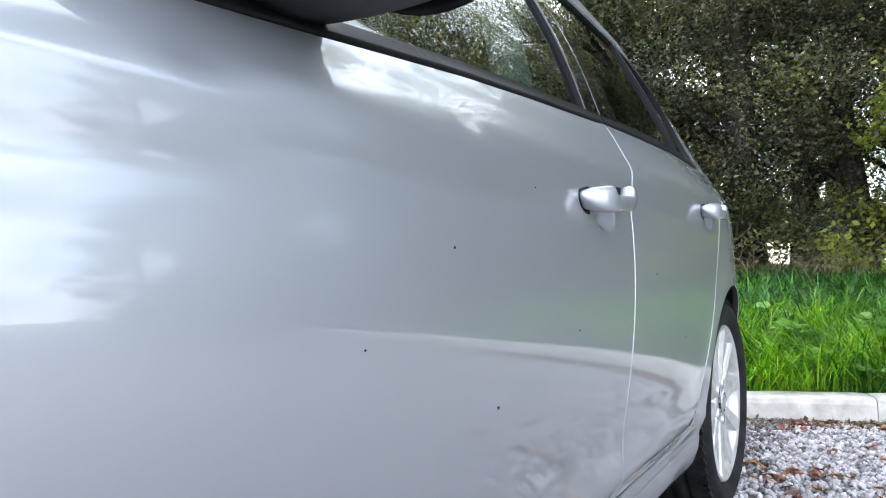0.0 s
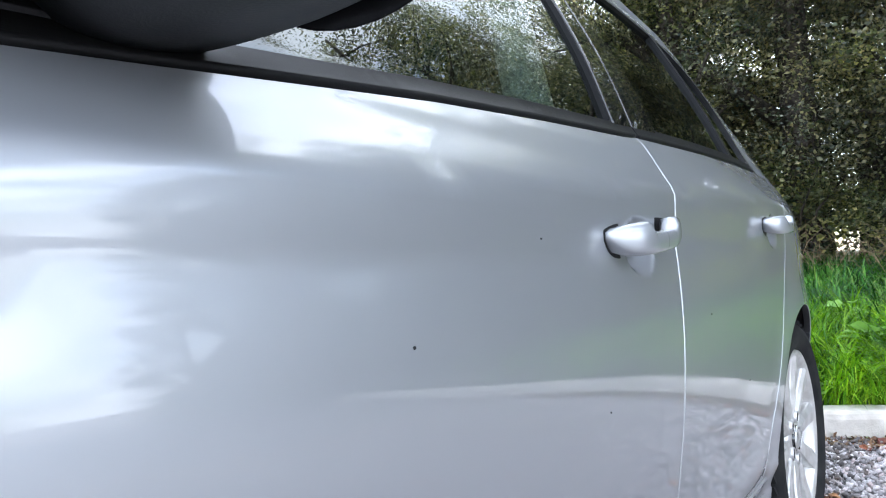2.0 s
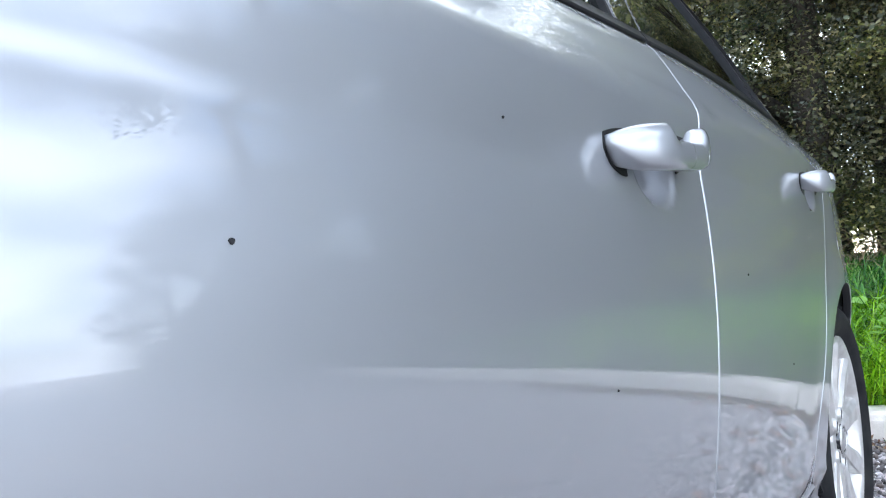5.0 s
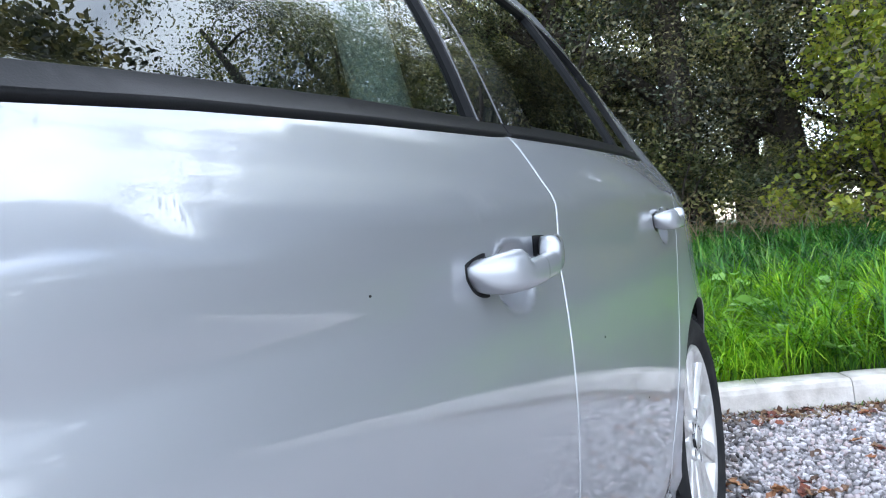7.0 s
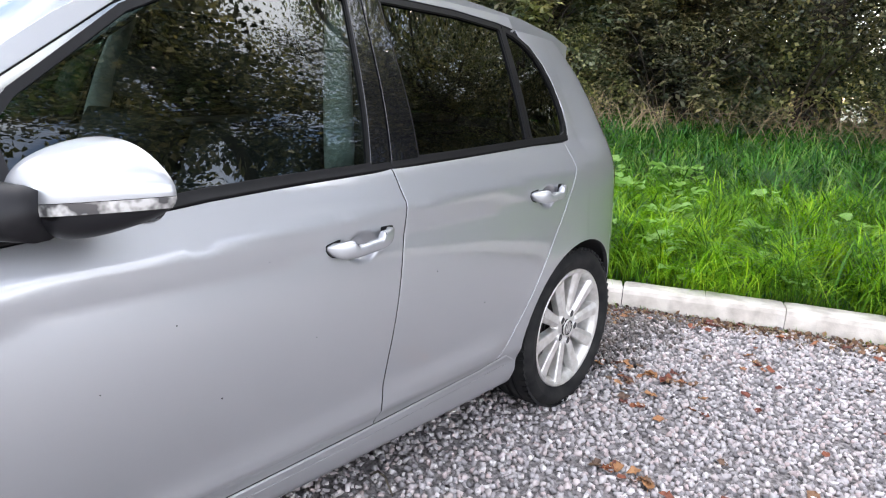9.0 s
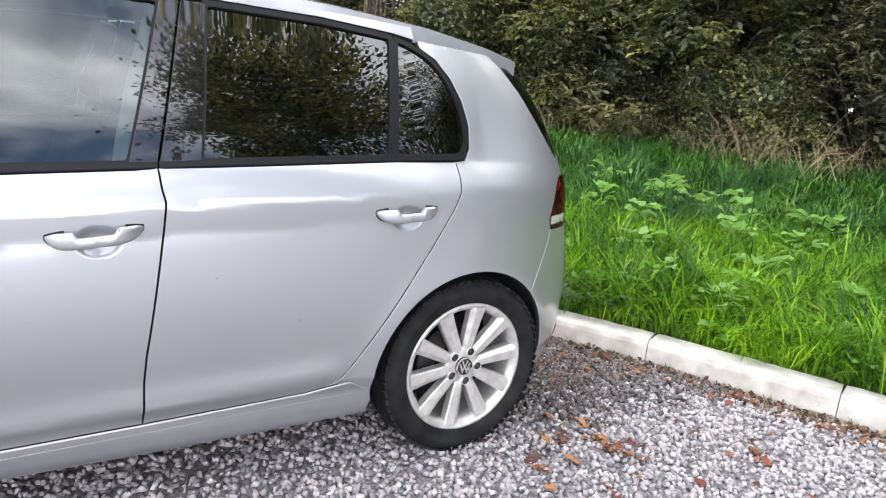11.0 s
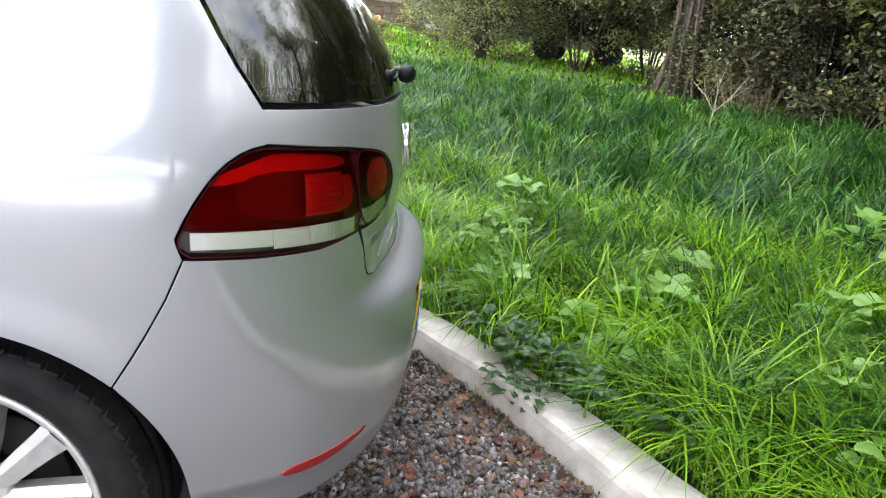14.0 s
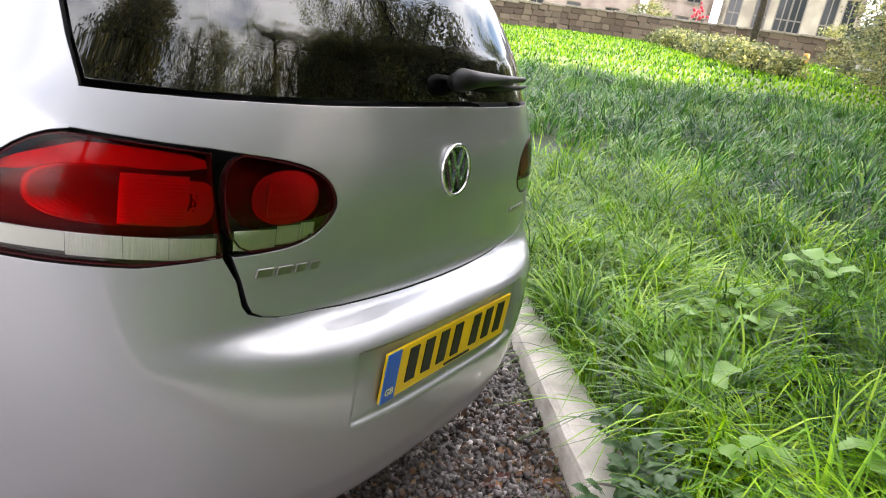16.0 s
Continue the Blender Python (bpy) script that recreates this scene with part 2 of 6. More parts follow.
CONCRETE = mat("pale_kerb_concrete", (0.6, 0.58, 0.54), 0.9)
noise_color(CONCRETE, 9.0, (0.40, 0.36, 0.315), (0.66, 0.615, 0.555), 9.0, 0.3, 0.62)
add_bump(CONCRETE, 90.0, 0.35, 0.006, 8.0)
kerb = tagged(new("kerb"), "weathered pale concrete kerb between gravel and grass", "kerb", kind="structure")
k_starts = []
v = 0.400 - 0.82 * 9
while v < 8.5:
    k_starts.append(v)
    v += 0.82
for a in k_starts:
    b = a + 0.8165
    p, q = Vector((a, float(kerb_line(a)))), Vector((b, float(kerb_line(b))))
    d = (q - p).normalized()
    n = Vector((-d.y, d.x))
    bm = bmesh.new()
    zt, zb = 0.083, -0.2
    prof = [(0.0, zb), (0.0, zt - 0.035), (0.006, zt - 0.012), (0.026, zt), (0.158, zt + 0.002), (0.165, zt - 0.006), (0.165, zb)]
    steps = 14
    rings = []
    for i in range(steps + 1):
        c = p + (q - p) * (i / steps)
        ring = []
        for k, (o, z) in enumerate(prof):
            j = 0.0035 * noise.noise((c.x * 9 + k, c.y * 9, z * 9)) if 0 < k < 6 else 0
            e = 0.004 if i in (0, steps) and 0 < k < 6 else 0
            ring.append(bm.verts.new((*(c + n * (o + j + (e if k < 3 else 0))), z + j - e)))
        rings.append(ring)
    for r1, r2 in zip(rings, rings[1:]):
        for k in range(len(prof) - 1):
            bm.faces.new((r1[k], r2[k], r2[k + 1], r1[k + 1]))
    bm.faces.new(rings[0])
    bm.faces.new(rings[-1][::-1])
    bmesh.ops.recalc_face_normals(bm, faces=bm.faces)
    part("kerb_stone", bm, CONCRETE, kerb, smooth=False)


# ---- the car: one lofted skin, cut into panels
from mathutils.geometry import delaunay_2d_cdt

Y0, NEXP, L0 = -0.2, 3.0, 0.88
ZT = np.arange(0.10, 1.60, 0.001)


def curve(points, sigma):
    """A smoothed table of a profile over height."""
    z, v = np.array(points).T
    t = np.interp(ZT, z, v)
    k = np.exp(-0.5 * (np.arange(-60, 61) / (sigma * 1000)) ** 2)
    pad = np.r_[np.full(60, t[0]), t, np.full(60, t[-1])]
    return np.convolve(pad, k / k.sum(), "valid")


door = [(z, 0.890 - 0.13 * (z - 0.70) ** 2) for z in np.linspace(0.35, 0.912, 16)]
W_TAB = curve([(0.10, 0.74), (0.17, 0.80), (0.21, 0.838), (0.25, 0.850), (0.30, 0.857), (0.340, 0.876)] + door
              + [(0.925, 0.876), (0.96, 0.850), (1.003, 0.814), (1.03, 0.795), (1.12, 0.755), (1.25, 0.697), (1.36, 0.640), (1.42, 0.60), (1.6, 0.5)], 0.006)
W_SOFT = 0.803 - 0.42 * (ZT - 1.02) - 0.23 * np.clip(ZT - 1.02, 0, None) ** 2
w_mix_z = np.clip((ZT - 0.985) / 0.035, 0, 1)
w_mix_z = w_mix_z * w_mix_z * (3 - 2 * w_mix_z)
W_TAB = W_TAB * (1 - w_mix_z) + W_SOFT * w_mix_z
YR_REAR = curve([(0.10, 0.60), (0.20, 0.68), (0.27, 0.725), (0.34, 0.745), (0.44, 0.757), (0.56, 0.762), (0.615, 0.758), (0.638, 0.742), (0.652, 0.705), (0.664, 0.668),
                 (0.68, 0.655), (0.72, 0.660), (0.80, 0.672), (0.88, 0.677), (0.95, 0.668), (1.00, 0.655), (1.04, 0.645), (1.15, 0.605), (1.26, 0.535), (1.36, 0.445), (1.6, 0.2)], 0.009)
YR_SIDE = curve([(0.10, 0.62), (0.20, 0.69), (0.34, 0.735), (0.50, 0.745), (0.60, 0.735), (0.70, 0.712), (0.80, 0.688), (0.90, 0.678), (1.00, 0.655), (1.04, 0.645), (1.15, 0.605),
                 (1.26, 0.535), (1.36, 0.445), (1.6, 0.2)], 0.02)


HANDLES = ((-1.136, 0.812), (-0.294, 0.858))


BELLY_Y = np.linspace(-3.2, 0.2, 341)
BELLY_X = np.interp(BELLY_Y, [-2.9, -2.1, -1.65, -1.0, -0.4, -0.1], [0.0, 0.028, 0.032, 0.019, 0.006, 0.0])
BELLY_X = np.convolve(np.pad(BELLY_X, 30, "edge"), np.hanning(61) / np.hanning(61).sum(), "valid")


def table(tab, z):
    return np.interp(z, ZT, tab)


k_q = np.exp(-0.5 * (np.arange(-200, 201) / 62.0) ** 2)
W_QTR = np.convolve(np.pad(W_TAB, 200, "edge"), k_q / k_q.sum(), "valid")
w_mix_z = smooth01(0.72, 0.84, ZT)
W_QTR = W_TAB * (1 - w_mix_z) + W_QTR * w_mix_z


def skin_dims(y, z):
    yy = np.clip(y, -2.6, 0.3) + 0.5
    zeta = z - (0.045 * yy - 0.010 * np.clip(-yy - 0.5, 0, None)) * smooth01(0.6, 0.85, z) * (1 - smooth01(1.0, 1.45, z))
    k_ = smooth01(-0.62, 0.20, y)
    full = 0.036 - 0.060 * np.clip((y + 0.98) / 1.03, 0, 1) ** 2
    full = full * np.clip((zeta - 0.914) / 0.080, 0, 1) * (1 - 0.7 * smooth01(1.05, 1.40, z)) * (1 - smooth01(0.05, 0.30, y))
    lip = 0.014 * np.clip(1 - np.abs(zeta - 0.912) / np.where(zeta < 0.912, 0.075, 0.082), 0, 1) * (1 - smooth01(-0.35, 0.15, y))
    return table(W_TAB, zeta) * (1 - k_) + table(W_QTR, zeta) * k_ + full + lip


def y_rear(phi, z):
    m = smooth01(0.80, 1.25, phi)
    return (1 - m) * table(YR_SIDE, z) + m * table(YR_REAR, z)


def skin(s, z, out=0.0):
    """A point of the car's left skin; s runs along the flank (s = y) and then round the rear corner to the middle."""
    s, z = np.asarray(s, float), np.asarray(z, float)
    phi = np.clip((s - Y0) / L0, 0, math.pi / 2 + 0.4)
    c, q = np.cos(phi), np.sin(phi)
    r = (np.abs(c) ** NEXP + np.abs(q) ** NEXP) ** (-1 / NEXP)
    L = y_rear(phi, z) - Y0
    y = np.where(s < Y0, s, Y0 + L * q * r)
    w = skin_dims(y, z) * (1 - 0.012 * ((np.minimum(y, -0.2) + 0.9) / 1.2) ** 2)
    front = np.clip((-2.1 - y) / 1.35, 0, 1)
    w = w * (1 - 0.30 * front ** 2.6)
    x = np.where(s < Y0, w, w * c * r)
    # the doors' belly
    belly = np.interp(y, BELLY_Y, BELLY_X)
    x = x + np.where(s < Y0 + 0.2, belly, 0) * np.clip(1 - ((z - 0.635) / 0.275) ** 2, 0, 1)
    # the ridge along the doors' foot
    zl = z - 0.036 * (np.clip(y, -2.1, -0.3) + 1.04)
    ridge = 0.012 * np.exp(-((zl - 0.352) / 0.048) ** 2) * smooth01(0.296, 0.350, zl)
    x = x + np.where(s < Y0, ridge * (1 - smooth01(-0.56, -0.38, y)) * smooth01(-2.15, -2.0, y), 0)
    # flare round the wheel arches
    for yc in (0.0, -2.578):
        rad = np.hypot(y - yc, z - 0.30)
        flare = 0.008 * np.exp(-((rad - 0.365) / 0.060) ** 2) * smooth01(0.15, 0.3, z) * (1 - smooth01(0.5, 0.8, phi))
        x = x + flare
    # finger dishes behind the door handles
    for yc, zc in HANDLES:
        rr = np.hypot((y - yc) / 0.056, (z - zc + 0.006) / 0.042)
        x = x - 0.020 * (1 - smooth01(0.35, 1.0, rr))
    # recess for the number plate
    rec = smooth01(0.338, 0.324, x) * smooth01(0.452, 0.464, z) * smooth01(0.618, 0.606, z) * (phi > 0.8)
    y = y - 0.015 * rec
    return np.stack([x, y, z], -1)


def skin_normal(s, z):
    e = 1e-3
    a = skin(np.asarray(s) + e, z) - skin(np.asarray(s) - e, z)
    b = skin(s, np.asarray(z) + e) - skin(s, np.asarray(z) - e)
    n = np.cross(a, b)
    return n / np.maximum(np.linalg.norm(n, axis=-1, keepdims=True), 1e-9)


def s_of(kind, v, z):
    """The skin's s of a place given by its y (on the flank) or its x (on the rear)."""
    if kind == "y" and v <= Y0:
        return v
    lo, hi = (Y0, 0.9) if kind == "y" else (Y0 + 0.2, Y0 + L0 * math.pi / 2)
    for _ in range(40):
        mid = (lo + hi) / 2
        p = skin(mid, z)
        go = p[1] < v if kind == "y" else p[0] > v
        lo, hi = (mid, hi) if go else (lo, mid)
    return (lo + hi) / 2


def sz(text):
    """Outline points from words like y-0.97,0.89 or x0.36,0.857."""
    out = []
    for w in text.split():
        v, z = w[1:].split(",")
        out.append((s_of(w[0], float(v), float(z)), float(z)))
    return out


def dense(points, step=0.012, closed=True):
    out = []
    n = len(points)
    for i in range(n if closed else n - 1):
        a, b = np.array(points[i]), np.array(points[(i + 1) % n])
        k = max(1, int(np.hypot(*(b - a)) / step))
        out += [tuple(a + (b - a) * j / k) for j in range(k)]
    if not closed:
        out.append(points[-1])
    return out


def rounded(points, closed=False, passes=2):
    """Corner cutting."""
    p = [np.array(q) for q in points]
    for _ in range(passes):
        q = [] if closed else [p[0]]
        for a, b in zip(p, p[1:] + ([p[0]] if closed else [])):
            q += [a * 0.75 + b * 0.25, a * 0.25 + b * 0.75]
        if not closed:
            q.append(p[-1])
        p = q
    return [tuple(q) for q in p]


def shrink(poly, d):
    """Move a closed outline inwards by d."""
    p = np.array(poly)
    area = 0.5 * np.sum(p[:, 0] * np.roll(p[:, 1], -1) - np.roll(p[:, 0], -1) * p[:, 1])
    t = np.roll(p, -1, 0) - np.roll(p, 1, 0)
    t /= np.maximum(np.linalg.norm(t, axis=1, keepdims=True), 1e-9)
    n = np.stack([-t[:, 1], t[:, 0]], -1) * (1 if area > 0 else -1)
    return [tuple(q) for q in p + n * d]


def panel(name, outline, material, parent, label="", gap=0.0, lift=0.0, flange=0.018, grid=0.02, mirror=False, step=0.012, edge=0.0018, surf=None, fine=()):
    """A sheet of the skin inside an outline in (s, z), with its rim folded inwards."""
    surf = surf or skin
    poly = dense(outline, step)
    if gap:
        poly = shrink(poly, gap)
    p = np.array(poly)
    lo, hi = p.min(0), p.max(0)
    gs, gz = np.meshgrid(np.arange(lo[0], hi[0], grid), np.arange(lo[1], hi[1], grid), indexing="ij")
    g = np.stack([gs.ravel(), gz.ravel()], -1)
    for fs, fz, fr in fine:
        fs_, fz_ = np.meshgrid(np.arange(fs - fr, fs + fr, 0.006), np.arange(fz - fr, fz + fr, 0.006), indexing="ij")
        far = np.maximum(np.abs(g[:, 0] - fs), np.abs(g[:, 1] - fz)) > fr + 0.004
        g = np.concatenate([g[far], np.stack([fs_.ravel(), fz_.ravel()], -1)])
    # keep grid points that lie inside, clear of the rim
    inside = np.zeros(len(g), bool)
    a, b = p, np.roll(p, -1, 0)
    near = np.full(len(g), 9.0)
    for (x1, y1), (x2, y2) in zip(a, b):
        cross = (y1 > g[:, 1]) != (y2 > g[:, 1])
        with np.errstate(divide="ignore", invalid="ignore"):
            inside ^= cross & (g[:, 0] < (x2 - x1) * (g[:, 1] - y1) / (y2 - y1 + 1e-12) + x1)
        near = np.minimum(near, np.hypot(g[:, 0] - x1, g[:, 1] - y1))
    g = g[inside & (near > 0.55 * step)]
    n = len(poly)
    verts = [Vector(q) for q in poly] + [Vector(q) for q in g]
    res = delaunay_2d_cdt(verts, [], [list(range(n))], 1, 1e-6)
    uv = np.array([tuple(v) for v in res[0]])
    faces = [list(f) for f in res[2]]
    pos = surf(uv[:, 0], uv[:, 1])
    e = 1e-3
    ta = surf(uv[:, 0] + e, uv[:, 1]) - surf(uv[:, 0] - e, uv[:, 1])
    tb = surf(uv[:, 0], uv[:, 1] + e) - surf(uv[:, 0], uv[:, 1] - e)
    nor = np.cross(ta, tb)
    nor /= np.maximum(np.linalg.norm(nor, axis=1, keepdims=True), 1e-9)
    pos = pos + nor * lift
    count = len(pos)
    # the folded rim
    count_e = collections.Counter()
    for f in faces:
        for i in range(len(f)):
            count_e[(f[i], f[(i + 1) % len(f)])] += 1
    rim = [(i, j) for (i, j) in count_e if (j, i) not in count_e]
    rv = sorted({i for ed in rim for i in ed})
    cen = uv.mean(0)
    idx1 = {i: count + k for k, i in enumerate(rv)}
    idx2 = {i: count + len(rv) + k for k, i in enumerate(rv)}
    tang = {}
    for i, j in rim:
        d = pos[j] - pos[i]
        tang.setdefault(i, []).append(d)
        tang.setdefault(j, []).append(d)
    outw, r1, r2, n1, n2 = {}, [], [], [], []
    for i in rv:
        t = np.sum(tang[i], 0)
        o = np.cross(t, nor[i])
        o /= max(np.linalg.norm(o), 1e-9)
        r1.append(pos[i] + o * edge * 0.7 - nor[i] * edge)
        n1.append((o + nor[i] * 0.4))
        r2.append(pos[i] + o * edge * 0.7 - nor[i] * flange)
        n2.append(o)
    allv = np.concatenate([pos, np.array(r1), np.array(r2)])
    alln = np.concatenate([nor, np.array(n1), np.array(n2)])
    alln /= np.maximum(np.linalg.norm(alln, axis=1, keepdims=True), 1e-9)
    first = len(faces)
    for i, j in rim:
        faces.append([j, i, idx1[i], idx1[j]])
        faces.append([idx1[j], idx1[i], idx2[i], idx2[j]])
    if mirror:
        allv = allv * [-1, 1, 1]
        alln = alln * [-1, 1, 1]
        faces = [f[::-1] for f in faces]
    ob = mesh_ob(name, allv.tolist(), faces, material, True, alln.tolist())
    if material == PAINT:
        # the folded flange is coloured near-black, as shade inside the gap
        ob.data.materials.append(DARK)
        slots = np.zeros(len(faces), np.int32)
        slots[first + 1 :: 2] = 1
        ob.data.polygons.foreach_set("material_index", slots)
    return under(ob, parent, label)


car = thing("hatchback_car", (0, -1.3, 0), "silver five-door hatchback car parked on gravel", "car")

BELT = [(-2.06, 0.889), (-1.90, 0.902), (-1.70, 0.923), (-1.50, 0.944), (-1.30, 0.959), (-1.05, 0.974), (-0.88, 0.985), (-0.32, 1.014), (-0.05, 1.022)]
SHUT_B = [(-0.996, 0.98), (-0.991, 0.93), (-0.984, 0.90), (-0.989, 0.83), (-1.009, 0.66), (-1.029, 0.50), (-1.034, 0.42), (-1.033, 0.291)]
EDGE_R = [(-0.085, 1.019), (-0.087, 0.97), (-0.097, 0.93), (-0.125, 0.872), (-0.198, 0.75), (-0.318, 0.565), (-0.43, 0.402), (-0.475, 0.350), (-0.52, 0.326), (-0.58, 0.313)]
ARCH = [(0.363 * math.cos(a), 0.302 + 0.363 * math.sin(a)) for a in np.linspace(math.pi + 0.14, 0.84, 36)]



def lamp_side(grow=0.0, n=9):
    """The curved outer edge of the rear lamp, from its top to its lower corner."""
    p0 = np.array((s_of("x", 0.704, 0.972), 0.972 + grow))
    p2 = np.array((s_of("y", 0.336 - grow, 0.822), 0.822))
    p1 = np.array((p2[0] + 0.38 * (p0[0] - p2[0]), 0.966 + grow))
    return [tuple((1 - t) ** 2 * p0 + 2 * t * (1 - t) * p1 + t * t * p2) for t in np.linspace(0.06, 1, n)]


f_door = BELT[:6] + SHUT_B + [(-1.65, 0.268), (-2.10, 0.257), (-2.13, 0.29), (-2.13, 0.60), (-2.12, 0.80)]
SIDES = (("", False), ("", True))
for _, mir in SIDES:
    panel("front_door", f_door, PAINT, car, "silver painted front door skin", 0.0036, mirror=mir, fine=[(-1.136, 0.80, 0.066)])
    r_door = [SHUT_B[0]] + BELT[6:8] + EDGE_R + [(-0.74, 0.305)] + SHUT_B[::-1][:-1]
    panel("rear_door", r_door, PAINT, car, "silver painted rear door skin", 0.0038, mirror=mir, fine=[(-0.294, 0.846, 0.066)])
    sill = dense([(-2.16, 0.250), (-1.65, 0.262), (-1.033, 0.285), (-0.74, 0.299), (-0.58, 0.307), (-0.50, 0.320), (-0.44, 0.328), (-0.372, 0.29), (-0.362, 0.255), (-0.37, 0.205), (-1.0, 0.185), (-2.16, 0.175)], 0.03)
    panel("sill", sill, PAINT, car, "silver painted sill with a bright upper edge", 0.0, 0.004, 0.02, 0.012, mir, edge=0.006)
    seam = [(-2.1, 0.231), (-1.03, 0.266), (-0.42, 0.290), (-0.42, 0.2885), (-1.03, 0.2645), (-2.1, 0.2295)]
    panel("sill_seam", seam, PAINT, car, "", 0.0, 0.0052, 0.002, mirror=mir, edge=0.0008)
    quarter = EDGE_R[::-1][1:] + [s for s in sz("y-0.05,1.024 y-0.022,1.06 y-0.008,1.13 y-0.022,1.21 y-0.055,1.28 y-0.10,1.335 y-0.155,1.366 y-0.16,1.39")]
    quarter += sz("x0.578,1.378 x0.590,1.34 x0.608,1.30 x0.628,1.25 x0.648,1.20 x0.664,1.15 x0.674,1.10 x0.682,1.037 x0.690,1.01 x0.706,0.976") + lamp_side(0.003) + sz("y0.345,0.787 y0.322,0.72 y0.290,0.65 y0.248,0.570")
    quarter += [(s_of("y", y, z), z) for y, z in ARCH[::-1] if y < 0.2445] + [(-0.372, 0.29), (-0.44, 0.33), (-0.50, 0.330)]
    panel("quarter_panel", quarter, PAINT, car, "silver painted rear quarter panel", 0.0026, mirror=mir)
    bump = sz("y0.248,0.570 y0.290,0.65 y0.322,0.72 y0.345,0.787 x0.75,0.785 x0.66,0.786 x0.552,0.801 x0.530,0.76 x0.519,0.715 x0.508,0.699 x0.485,0.690 x0.45,0.682 x0.30,0.673 x0.12,0.669")
    bump += [(Y0 + L0 * math.pi / 2 + 0.003, 0.668), (Y0 + L0 * math.pi / 2 + 0.003, 0.255)] + sz("x0.30,0.255 x0.60,0.245 y0.50,0.235 y0.40,0.225")
    bump += [(s_of("y", y, z), z) for y, z in ((0.363 * math.cos(a), 0.302 + 0.363 * math.sin(a)) for a in np.linspace(-0.215, 0.78, 24))]
    panel("rear_bumper", bump, PAINT, car, "silver painted rear bumper", 0.0022, grid=0.008, mirror=mir)
    gate = sz("x0.690,1.035 x0.50,1.042 x0.25,1.046") + [(Y0 + L0 * math.pi / 2 + 0.0042, 1.048), (Y0 + L0 * math.pi / 2 + 0.0042, 0.6655)]
    hole = rounded(sz("x0.541,0.802 x0.45,0.808 x0.40,0.822 x0.362,0.853 x0.352,0.885 x0.375,0.925 x0.43,0.951 x0.56,0.966"), False, 2)
    gate += sz("x0.12,0.6665 x0.30,0.6705 x0.44,0.6785 x0.480,0.687 x0.502,0.699 x0.5125,0.717 x0.525,0.76") + hole + sz("x0.712,0.976 x0.695,1.01")
    panel("tailgate", gate, PAINT, car, "silver painted tailgate", 0.0034, mirror=mir)


def ribbon(name, outline, width, material, parent, lift=0.004, depth=0.012, mirror=False, surf=None):
    """A raised band just inside a closed outline on the skin."""
    surf = surf or skin
    a = np.array(dense(outline, 0.008))
    b = np.array(shrink(a.tolist(), width))
    na, nb = skin_normal(a[:, 0], a[:, 1]), skin_normal(b[:, 0], b[:, 1])
    pa, pb = skin(a[:, 0], a[:, 1]), skin(b[:, 0], b[:, 1])
    rows = [pa - na * depth, pa + na * lift, pb + nb * lift, pb - nb * depth]
    n = len(a)
    v = np.concatenate(rows)
    if mirror:
        v = v * [-1, 1, 1]
    f = []
    for r in range(3):
        for i in range(n):
            j = (i + 1) % n
            q = [r * n + i, r * n + j, (r + 1) * n + j, (r + 1) * n + i]
            f.append(q if mirror else q[::-1])
    bm = bmesh.new()
    me_v = [bm.verts.new(p) for p in v]
    for q in f:
        bm.faces.new([me_v[k] for k in q])
    bmesh.ops.recalc_face_normals(bm, faces=bm.faces)
    return part(name, bm, material, parent, smooth=False)


def belt_z(y, up=0.0):
    return float(np.interp(y, [b[0] for b in BELT], [b[1] for b in BELT])) + up


MID = Y0 + L0 * math.pi / 2
front_glass = [(y, belt_z(y, 0.016)) for y in (-2.0, -1.9, -1.7, -1.5, -1.3)] + [ (-1.062, belt_z(-1.062, 0.014)), (-0.958, 1.398), (-1.15, 1.397), (-1.33, 1.383), (-1.44, 1.352), (-1.57, 1.295), (-1.80, 1.135)]
rear_glass = [(-0.890, belt_z(-0.890, 0.014)), (-0.6, belt_z(-0.6, 0.014)), (-0.330, belt_z(-0.33, 0.014)), (-0.262, 1.386), (-0.5, 1.403), (-0.838, 1.406)]
quarter_glass = [(-0.308, belt_z(-0.308, 0.014)), (-0.088, belt_z(-0.088, 0.014)), (-0.070, belt_z(-0.07, 0.018))] + sz("y-0.056,1.047 y-0.046,1.059 y-0.035,1.075 y-0.029,1.10 y-0.028,1.13 y-0.033,1.165 y-0.042,1.20 y-0.056,1.235 y-0.073,1.27 y-0.094,1.30 y-0.118,1.325 y-0.143,1.343 y-0.168,1.356") + [(-0.243, 1.383)]
divider = [(-0.330, belt_z(-0.33, 0.014)), (-0.308, belt_z(-0.308, 0.014)), (-0.243, 1.383), (-0.262, 1.386)]
b_front = [(-1.062, belt_z(-1.062, 0.014)), (-0.996, belt_z(-0.996, 0.014)), (-0.908, 1.404), (-0.958, 1.398)]
b_rear = [(-0.990, belt_z(-0.990, 0.014)), (-0.890, belt_z(-0.890, 0.014)), (-0.838, 1.406), (-0.902, 1.405)]
belt_front = [(y, belt_z(y, 0.002)) for y in (-2.06, -1.9, -1.7, -1.5, -1.3, -1.05, -0.997)] + [(y, belt_z(y, 0.020 if y < -1.2 else 0.016)) for y in (-0.997, -1.05, -1.3, -1.5, -1.7, -1.9, -2.03)]
belt_rear = [(y, belt_z(y, 0.002)) for y in (-0.991, -0.88, -0.6, -0.32, -0.10, -0.05)] + [(y, belt_z(y, 0.016)) for y in (-0.04, -0.32, -0.6, -0.88, -0.991)]
